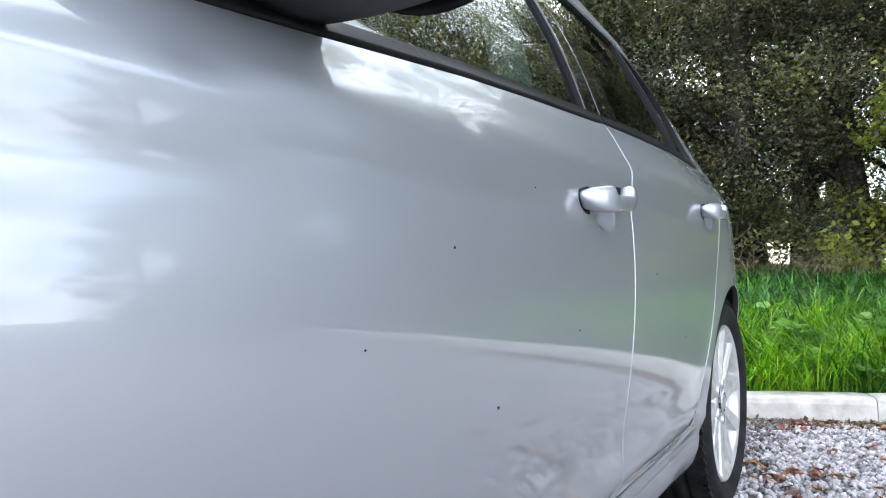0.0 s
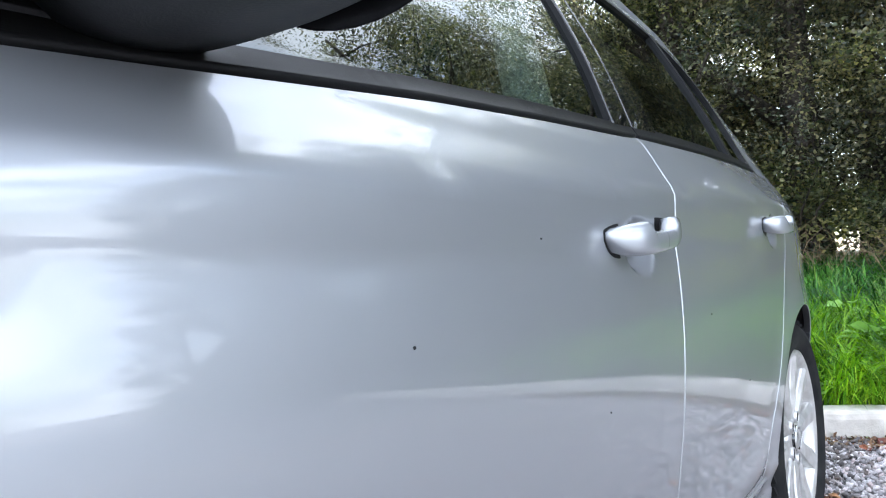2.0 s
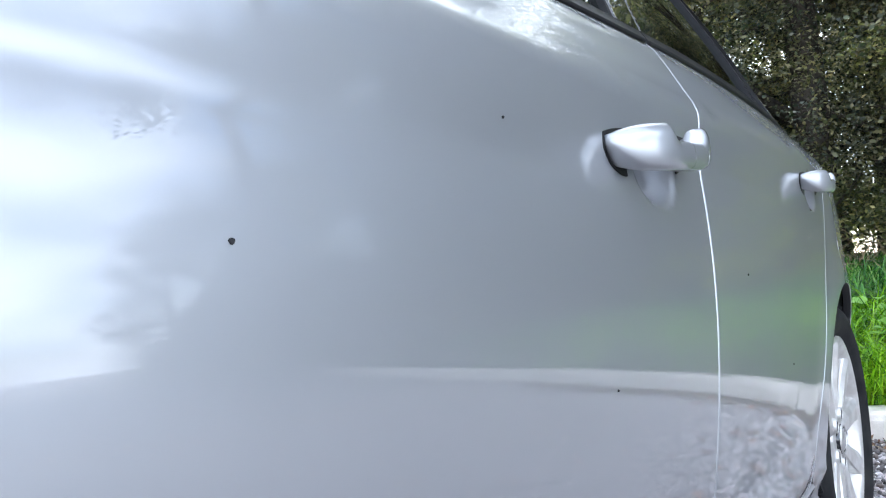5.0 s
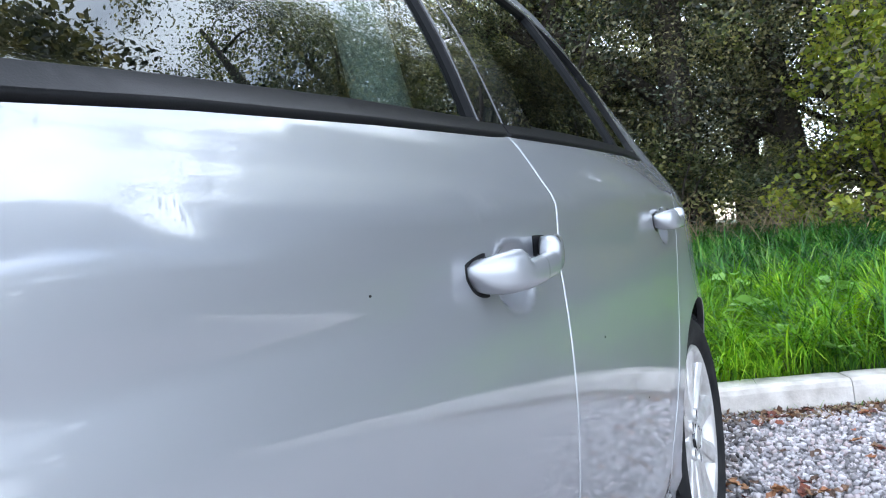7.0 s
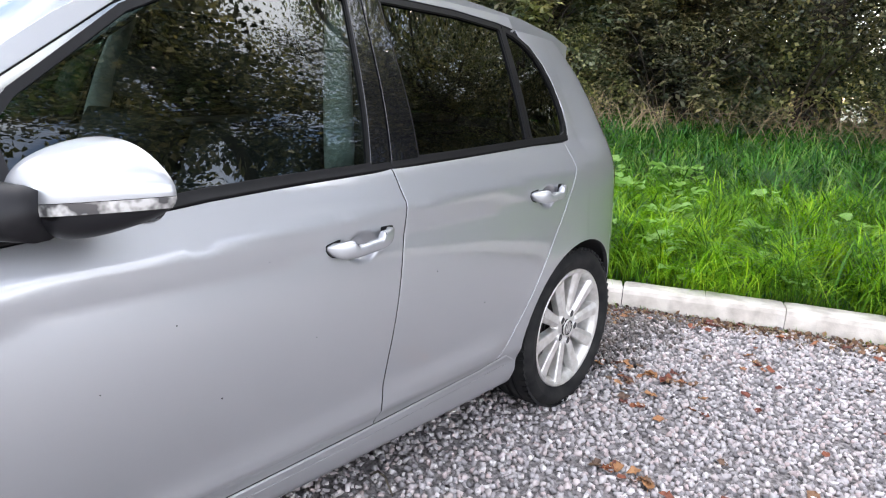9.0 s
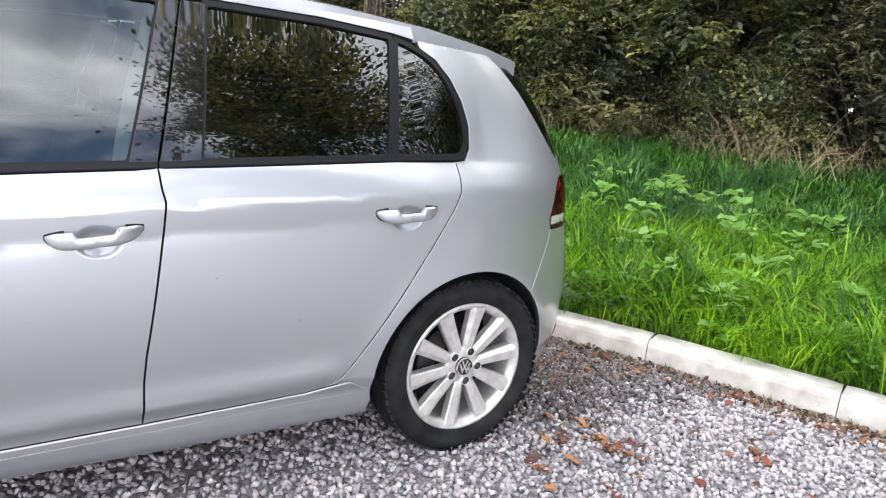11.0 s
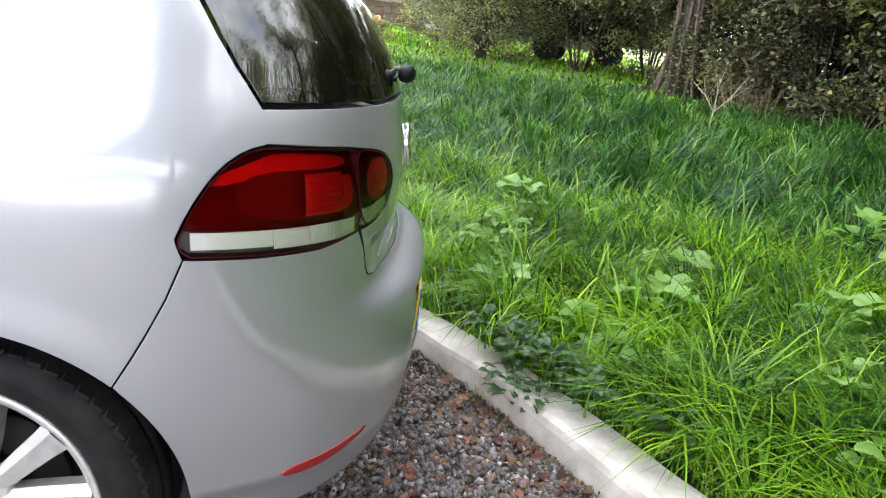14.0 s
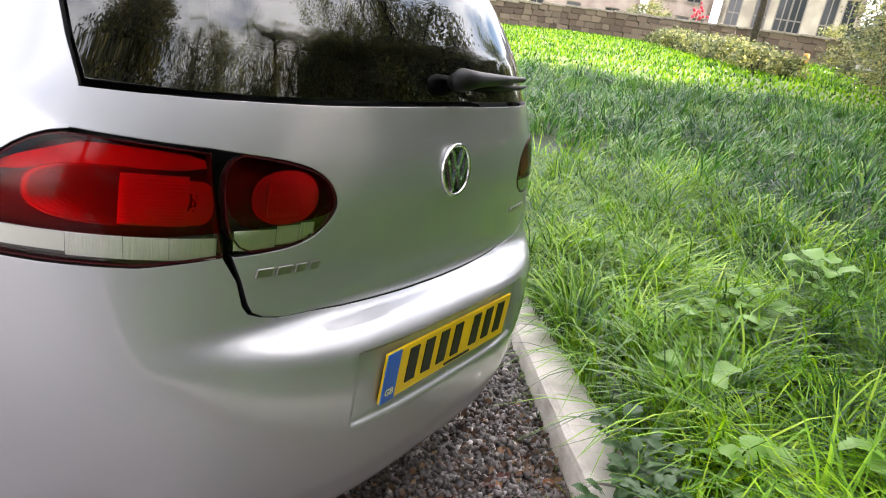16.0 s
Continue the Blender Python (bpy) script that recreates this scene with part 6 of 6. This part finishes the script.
DOCK = leafy("broad_weed_leaf", [(0.110, 0.245, 0.055), (0.170, 0.335, 0.075), (0.260, 0.430, 0.110), (0.090, 0.195, 0.050)], 0.45, 0.40)


def weed_leaf(seed, wide):
    r = random.Random(seed)
    bm = bmesh.new()
    n = 17
    rows = []
    for i in range(n):
        f = i / (n - 1)
        w_ = wide * (math.sin(math.pi * min(1, 0.06 + 0.94 * f)) ** 0.6) * (1.22 - 0.62 * f) * (1 + 0.06 * math.sin(14 * f + seed)) * (1.07 if i % 2 else 0.90)
        rows.append([bm.verts.new((0.25 + f, s_ * w_, 0.35 * math.sin(1.9 * f) + abs(s_) * w_ * 0.30 + 0.03 * math.sin(11 * f + seed) * s_ + r.uniform(-0.008, 0.008))) for s_ in (-1, -0.55, 0, 0.55, 1)])
    for a_, b_ in zip(rows, rows[1:]):
        for k_ in range(4):
            bm.faces.new((a_[k_], a_[k_ + 1], b_[k_ + 1], b_[k_]))
    bm_tube(bm, [(0, 0, -0.25), (0.25, 0, 0.03)], [0.02, 0.015], 4)
    me = bpy.data.meshes.new("leaf")
    bm.to_mesh(me)
    bm.free()
    me.materials.append(DOCK)
    me.polygons.foreach_set("use_smooth", np.ones(len(me.polygons), dtype=bool))
    return me


DARK_WEED = leafy("dark_small_weed_leaf", [(0.035, 0.085, 0.030), (0.055, 0.12, 0.04), (0.08, 0.15, 0.05)], 0.45, 0.3)
BROAD = [weed_leaf(i, 0.52) for i in range(3)]
NARROW = [weed_leaf(i + 9, 0.30) for i in range(3)]
for me in NARROW:
    me.materials[0] = DARK_WEED


def weed(x, y, n, size, rise, meshes, label, name):
    z0 = float(ground_z(x, y))
    t = thing(name, (x, y, z0), label, "weed", "weeds in the grass")
    for i in range(n):
        lf = new("leaf", meshes[i % 3])
        q = i * 2.4 + rl.uniform(-0.3, 0.3)
        h = rise * rl.uniform(0.45, 1.0)
        s_ = size * rl.uniform(0.65, 1.1)
        ro = rl.uniform(0.02, 0.9) * size
        m = Matrix.Translation((x + ro * math.cos(q), y + ro * math.sin(q), z0 + h)) @ Matrix.Rotation(q + rl.uniform(-0.6, 0.6), 4, "Z") @ Matrix.Rotation(rl.uniform(0.0, 0.5), 4, "Y") @ Matrix.Rotation(rl.uniform(-0.4, 0.4), 4, "X") @ Matrix.Scale(s_, 4)
        lf.parent = t
        lf.matrix_basis = Matrix.Translation((-x, -y, -z0)) @ m
    bm = bmesh.new()
    bm_tube(bm, [(x, y, z0 - 0.02), (x + 0.01, y, z0 + rise * 0.6), (x, y + 0.01, z0 + rise * 0.8)], [0.005, 0.004, 0.003], 6)
    part("stem", bm, DOCK, t)


for x, d, n, sz_, rise in ((1.15, 0.30, 8, 0.13, 0.16), (1.55, 0.75, 9, 0.15, 0.24), (0.35, 0.55, 9, 0.14, 0.26), (-0.15, 0.85, 8, 0.15, 0.26), (0.75, 1.05, 9, 0.16, 0.28), (-0.85, 0.95, 9, 0.16, 0.28), (-0.55, 0.45, 9, 0.14, 0.24), (2.1, 0.45, 8, 0.13, 0.18),
                           (2.7, 0.35, 7, 0.12, 0.14), (0.05, 1.45, 8, 0.16, 0.28), (-1.3, 1.5, 8, 0.16, 0.28), (1.2, 1.6, 8, 0.15, 0.26), (-0.2, 0.40, 8, 0.11, 0.22), (3.2, 0.5, 7, 0.12, 0.16), (0.55, 0.28, 7, 0.11, 0.14), (-1.0, 0.5, 8, 0.14, 0.22), (-1.5, 0.85, 9, 0.13, 0.26), (-1.25, 0.7, 9, 0.12, 0.24), (-1.75, 1.2, 9, 0.14, 0.3), (-2.1, 0.8, 8, 0.13, 0.26), (-0.7, 1.5, 9, 0.15, 0.3), (-2.4, 1.9, 9, 0.15, 0.34),
                           (-1.3, 2.6, 9, 0.16, 0.36), (-0.6, 2.4, 9, 0.15, 0.36), (-0.1, 2.1, 9, 0.15, 0.34), (0.5, 2.2, 8, 0.15, 0.34), (-1.9, 3.2, 9, 0.16, 0.38), (-0.4, 3.1, 9, 0.16, 0.38), (0.2, 0.95, 9, 0.13, 0.26), (0.9, 0.55, 9, 0.12, 0.2), (1.9, 1.1, 8, 0.13, 0.24)):
    y = float(kerb_line(x)) + d / 0.9
    weed(x, y, n * 2, sz_ * 0.68, rise * 0.90, BROAD, "broad-leaved green dock weed in the grass", "dock_weed")
for x, y in ((-2.35, 4.75), (-1.55, 4.5), (-1.95, 4.25), (-1.15, 4.35), (-2.9, 4.4), (-0.6, 4.6)):
    weed(x, y, 13, 0.15, 0.30, BROAD, "large-leaved pale green burdock in long grass", "burdock_weed")
for x, d in ((-0.10, 0.10), (-0.02, 0.17), (-0.22, 0.16), (0.10, 0.2), (-0.35, 0.22), (-0.42, 0.10), (-0.30, 0.12), (-0.50, 0.14), (-0.58, 0.12), (-0.47, 0.2), (-0.30, 0.03), (-0.22, 0.04), (-0.38, 0.05)):
    y = float(kerb_line(x)) + d / 0.9
    weed(x, y, 24, 0.055, 0.18, NARROW, "small-leaved dark weed leaning over the kerb", "nettle_weed")

# ---- far side: garden wall, houses, pole, trailer
RENDER_CREAM = mat("cream_stone_facade", (0.55, 0.50, 0.42), 0.9)
noise_color(RENDER_CREAM, 0.8, (0.33, 0.28, 0.23), (0.52, 0.46, 0.38), 6.0)
PINK_STONE = mat("pinkish_stone_facade", (0.50, 0.38, 0.33), 0.9)
noise_color(PINK_STONE, 1.1, (0.34, 0.26, 0.23), (0.48, 0.38, 0.335), 6.0)
SLATE = mat("grey_slate", (0.10, 0.10, 0.115), 0.7)
noise_color(SLATE, 3.0, (0.07, 0.07, 0.08), (0.14, 0.14, 0.155))
WALL_STONE = mat("brown_rubble_stone", (0.2, 0.15, 0.11), 0.95)
island_color(WALL_STONE, [(0.085, 0.060, 0.045), (0.14, 0.10, 0.075), (0.19, 0.145, 0.105), (0.11, 0.085, 0.065)], "object")
add_bump(WALL_STONE, 9.0, 0.8, 0.03)
PANE = mat("dark_window_pane", (0.03, 0.035, 0.04), 0.08)
FRAME = mat("stone_window_frame", (0.20, 0.18, 0.16), 0.7)
EYE16 = Vector((1.25, 1.39, 0))


def far_at(azimuth, dist):
    a_ = radians(azimuth)
    return Vector((EYE16.x + dist * math.cos(a_), EYE16.y + dist * math.sin(a_)))


WALL_A, WALL_B = far_at(-143, 40), far_at(172, 38)
along = (WALL_B - WALL_A).normalized()
outw = Vector((along.y, -along.x))
if outw.dot(EYE16.xy - WALL_A) < 0:
    outw = -outw
gw = tagged(new("garden_wall"), "low brown rubble stone garden wall", "wall", kind="structure")
length = (WALL_B - WALL_A).length
u = 0.0
stone_meshes = []
for i in range(5):
    bm = bmesh.new()
    bm_box(bm, (-0.5, -0.5, -0.5), (0.5, 0.5, 0.5), 0.06)
    for v_ in bm.verts:
        v_.co += Vector((rl.uniform(-0.05, 0.05), rl.uniform(-0.05, 0.05), rl.uniform(-0.05, 0.05)))
    me = bpy.data.meshes.new("stone")
    bm.to_mesh(me)
    bm.free()
    me.materials.append(WALL_STONE)
    stone_meshes.append(me)
turn = math.atan2(along.y, along.x)
n_st = 0
for row in range(4):
    u = 0.0
    while u < length:
        w_ = rl.uniform(0.35, 0.7)
        p = WALL_A + along * (u + w_ / 2)
        z = float(ground_z(p.x, p.y)) - 0.05 + row * 0.30 + 0.15
        st = new("stone", stone_meshes[n_st % 5])
        st.matrix_world = Matrix.Translation((p.x, p.y, z)) @ Matrix.Rotation(turn, 4, "Z") @ Matrix.Diagonal((w_ * 0.97, 0.42, 0.29, 1))
        st.parent = gw
        u += w_
        n_st += 1
u = 0.0
bm = bmesh.new()
bm_box(bm, (-0.6, -0.27, -0.05), (0.6, 0.27, 0.05), 0.015)
cop = bpy.data.meshes.new("coping")
bm.to_mesh(cop)
bm.free()
COPE = mat("pale_coping_stone", (0.26, 0.22, 0.18), 0.9)
noise_color(COPE, 4.0, (0.19, 0.16, 0.13), (0.32, 0.28, 0.23))
cop.materials.append(COPE)
while u < length:
    p = WALL_A + along * (u + 0.6)
    st = new("coping_stone", cop)
    st.matrix_world = Matrix.Translation((p.x, p.y, float(ground_z(p.x, p.y)) + 1.16)) @ Matrix.Rotation(turn, 4, "Z") @ Matrix.Scale(0.99, 4)
    st.parent = gw
    u += 1.2


def house(name, a0, a1, dist, eaves, ridge, material, label, openings):
    """A house whose front runs between two azimuths; openings: (along 0..1, sill, width, height, kind)."""
    A, B = far_at(a0, dist), far_at(a1, dist)
    d = (B - A).normalized()
    n = Vector((d.y, -d.x))
    if n.dot(EYE16.xy - A) < 0:
        n = -n
    L_ = (B - A).length
    z0 = float(ground_z((A.x + B.x) / 2, (A.y + B.y) / 2)) - 0.3
    t = thing(name, (A.x, A.y, z0), label, "house", "houses beyond the wall")
    back = -n * 8.0
    cuts = sorted({0.0, L_, *[x_ for o in openings for x_ in (o[0] * L_ - o[2] / 2, o[0] * L_ + o[2] / 2)]})
    bm = bmesh.new()

    def block(u0, u1, za, zb):
        if u1 - u0 < 1e-3 or zb - za < 1e-3:
            return
        p, q = A + d * u0, A + d * u1
        vs = [bm.verts.new((*(c_ + o_), z_)) for z_ in (z0 + za, z0 + zb) for c_, o_ in ((p, n * 0), (q, n * 0), (q, -n * 0.35), (p, -n * 0.35))]
        for f in ((0, 1, 5, 4), (1, 2, 6, 5), (2, 3, 7, 6), (3, 0, 4, 7), (4, 5, 6, 7), (3, 2, 1, 0)):
            bm.faces.new([vs[i] for i in f])

    for u0, u1 in zip(cuts, cuts[1:]):
        m_ = (u0 + u1) / 2
        here = sorted((o[1], o[1] + o[3]) for o in openings if o[0] * L_ - o[2] / 2 < m_ < o[0] * L_ + o[2] / 2)
        z_ = 0.0
        for a_, b_ in here:
            block(u0, u1, z_, a_)
            z_ = b_
        block(u0, u1, z_, eaves)
    for p, q in ((A, A + back), (A + back, B + back), (B + back, B)):
        e_ = (q - p).normalized()
        m_ = Vector((e_.y, -e_.x)) * 0.3
        vs = [bm.verts.new((*c_, z_)) for z_ in (z0, z0 + eaves) for c_ in (p, q, q + m_, p + m_)]
        for f in ((0, 1, 5, 4), (1, 2, 6, 5), (2, 3, 7, 6), (3, 0, 4, 7), (4, 5, 6, 7)):
            bm.faces.new([vs[i] for i in f])
    bmesh.ops.remove_doubles(bm, verts=bm.verts, dist=1e-3)
    part("wall", bm, material, t, smooth=False)
    bm = bmesh.new()
    f0, f1 = A + n * 0.4 - d * 0.4, B + n * 0.4 + d * 0.4
    r0, r1 = A + back / 2 - d * 0.4, B + back / 2 + d * 0.4
    b0, b1 = A + back - n * 0.4 - d * 0.4, B + back - n * 0.4 + d * 0.4
    vv = [bm.verts.new((*p, z0 + z_)) for p, z_ in ((f0, eaves - 0.1), (f1, eaves - 0.1), (r1, ridge), (r0, ridge), (b1, eaves - 0.1), (b0, eaves - 0.1))]
    for f in ((0, 1, 2, 3), (3, 2, 4, 5), (0, 3, 5), (1, 4, 2)):
        bm.faces.new([vv[i] for i in f])
    part("roof", bm, SLATE, t, smooth=False)
    for o in openings:
        c_ = A + d * (o[0] * L_) - n * 0.16
        rot = Matrix.Rotation(math.atan2(d.y, d.x), 4, "Z")
        bm = bmesh.new()
        m = Matrix.Translation((c_.x, c_.y, z0 + o[1] + o[3] / 2)) @ rot
        bmesh.ops.create_cube(bm, size=1.0, matrix=m @ Matrix.Diagonal((o[2], 0.06, o[3], 1)))
        w_ = part("door" if o[4] == "d" else "window", bm, SLATE if o[4] == "d" else PANE, t, smooth=False)
        bm = bmesh.new()
        for x_ in (-0.5, 0.0, 0.5) if o[4] == "w" else (-0.5, 0.5):
            bmesh.ops.create_cube(bm, size=1.0, matrix=m @ Matrix.Translation((x_ * (o[2] - 0.08), 0, 0)) @ Matrix.Diagonal((0.08, 0.12, o[3], 1)))
        for z_ in (-0.5, 0.0, 0.5) if o[4] == "w" else (0.5,):
            bmesh.ops.create_cube(bm, size=1.0, matrix=m @ Matrix.Translation((0, 0, z_ * (o[3] - 0.08))) @ Matrix.Diagonal((o[2], 0.11, 0.08, 1)))
        part("frame", bm, FRAME, w_, smooth=False)
        if o[4] == "w":
            bm = bmesh.new()
            bmesh.ops.create_cube(bm, size=1.0, matrix=m @ Matrix.Translation((0, 0, -o[3] / 2 - 0.06)) @ Matrix.Diagonal((o[2] + 0.3, 0.5, 0.12, 1)))
            part("sill", bm, COPE, w_, smooth=False)
    return t


house("stone_house", -149, -162, 56, 5.2, 8.0, PINK_STONE, "pinkish stone house beyond the garden wall", [(0.15, 1.1, 1.1, 1.5, "w"), (0.4, 1.1, 1.1, 1.5, "w"), (0.62, 0.35, 1.1, 2.2, "d"), (0.85, 1.1, 1.1, 1.5, "w"), (0.2, 3.4, 1.0, 1.3, "w"), (0.5, 3.4, 1.0, 1.3, "w"), (0.8, 3.4, 1.0, 1.3, "w")])
house("terraced_house", -162.6, -167.2, 56, 5.6, 8.6, PINK_STONE, "pinkish stone cottage with two dark doors", [(0.30, 0.5, 1.0, 2.1, "d"), (0.58, 0.5, 1.0, 2.1, "d"), (0.84, 1.2, 0.9, 1.4, "w"), (0.3, 3.6, 1.0, 1.3, "w"), (0.7, 3.6, 1.0, 1.3, "w")])
house("chapel", -167.8, -177.0, 54, 7.5, 11.0, RENDER_CREAM, "pale stone chapel with tall narrow windows", [(0.10, 1.3, 0.9, 3.6, "w"), (0.30, 1.3, 0.9, 3.6, "w"), (0.46, 1.3, 0.9, 3.6, "w"), (0.56, 1.3, 0.9, 3.6, "w"), (0.78, 1.3, 0.9, 3.6, "w"), (0.92, 1.3, 0.9, 3.6, "w")])

pp = far_at(-170.6, 34.5)
pz = float(ground_z(pp.x, pp.y))
bm = bmesh.new()
bm_tube(bm, [(pp.x, pp.y, pz - 0.3), (pp.x + 0.02, pp.y, pz + 4), (pp.x, pp.y, pz + 8.5)], [0.17, 0.15, 0.11], 12)
pole = thing("telegraph_pole", (pp.x, pp.y, pz), "dark weathered wooden telegraph pole by the wall", "pole")
part("shaft", bm, BARK, pole)
bm = bmesh.new()
bm_box(bm, (pp.x - 0.7, pp.y - 0.06, pz + 7.6), (pp.x + 0.7, pp.y + 0.06, pz + 7.75), 0.01)
part("crossarm", bm, BARK, pole, smooth=False)
ORANGE = mat("orange_plastic", (0.8, 0.28, 0.02), 0.5)
mp = far_at(-174.4, 34.5)
mz = float(ground_z(mp.x, mp.y))
bm = bmesh.new()
bm_tube(bm, [(mp.x, mp.y, mz - 0.1), (mp.x, mp.y, mz + 0.42), (mp.x, mp.y, mz + 0.46)], [0.13, 0.13, 0.08], 12)
tagged(part("marker_post", bm, ORANGE, None), "short orange plastic marker post in grass", "post")

# low bramble row crossing the far lawn
BRAMBLE = grown_bush("bramble_clump", 0.75, 0.95, 34, 42, 0.13, LEAF_MID, "low dark-green bramble clump on the far lawn", "bramble", 0.1)
for i in range(11):
    f = i / 10
    stand(BRAMBLE, -32.5 + 12.0 * f + 0.3 * math.sin(5 * i), -8.2 + 7.0 * f + 0.3 * math.cos(3 * i), i * 1.9, 0.75 + 0.25 * ((i * 7) % 5) / 5)

# garden shrubs along the wall
for i, (a_, d_, s_) in enumerate(((-163.0, 42, 1.1), (-176.6, 37, 1.0), (-179.0, 33, 1.2), (-152, 43, 1.0), (178.5, 26, 1.3), (177, 22.5, 1.2))):
    p = far_at(a_, d_)
    stand(BUSHES[1 if i < 4 else 0], p.x, p.y, i * 1.1, s_)
RED = mat("red_blossom", (0.6, 0.03, 0.06), 0.6)
fp = far_at(-166.4, 41.5)
fz = float(ground_z(fp.x, fp.y))
bm = bmesh.new()
for i in range(26):
    c_ = Vector((fp.x + rl.gauss(0, 0.18), fp.y + rl.gauss(0, 0.18), fz + 1.75 + rl.gauss(0, 0.25)))
    bmesh.ops.create_icosphere(bm, subdivisions=1, radius=rl.uniform(0.05, 0.10), matrix=Matrix.Translation(c_))
flo = thing("rose_bush", (fp.x, fp.y, fz), "red flowering rose bush behind the wall", "flower")
part("blossom", bm, RED, flo)
bm = bmesh.new()
for i in range(6):
    bm_tube(bm, [(fp.x, fp.y, fz - 0.05), (fp.x + rl.gauss(0, 0.2), fp.y + rl.gauss(0, 0.2), fz + 1.7)], [0.02, 0.01], 5)
part("stem", bm, BARK, flo)

# dark trailer parked beneath the trees
TRAILER = mat("dark_trailer_panel", (0.008, 0.008, 0.010), 0.7, spec=0.2)
tx, ty = -18.6, 4.9
tz = float(ground_z(tx, ty))
tr = thing("box_trailer", (tx, ty, tz), "dark box trailer standing under the trees", "trailer")
rot = Matrix.Translation((tx, ty, tz)) @ Matrix.Rotation(radians(72), 4, "Z")
for nm, lo, hi, m_, bv in (("body", (-3.2, -0.9, 0.75), (2.6, 0.9, 3.1), TRAILER, 0.05), ("chassis", (-3.3, -0.7, 0.58), (2.7, 0.7, 0.74), PLASTIC, 0.02), ("side_tank", (-0.6, 0.72, 0.42), (0.7, 0.98, 0.72), STEEL, 0.05), ("drawbar", (-4.6, -0.06, 0.52), (-3.3, 0.06, 0.64), STEEL, 0.01)):
    bm = bmesh.new()
    bm_box(bm, lo, hi, bv)
    bmesh.ops.transform(bm, matrix=rot, verts=bm.verts)
    part(nm, bm, m_, tr, smooth=False)
for sx in (-0.75, 0.95):
    for sy in (-0.85, 0.85):
        bm = bmesh.new()
        bmesh.ops.create_cone(bm, cap_ends=True, segments=24, radius1=0.36, radius2=0.36, depth=0.22, matrix=rot @ Matrix.Translation((sx, sy, 0.36)) @ Matrix.Rotation(radians(90), 4, "X"))
        part("wheel", bm, TYRE, tr, smooth=False)
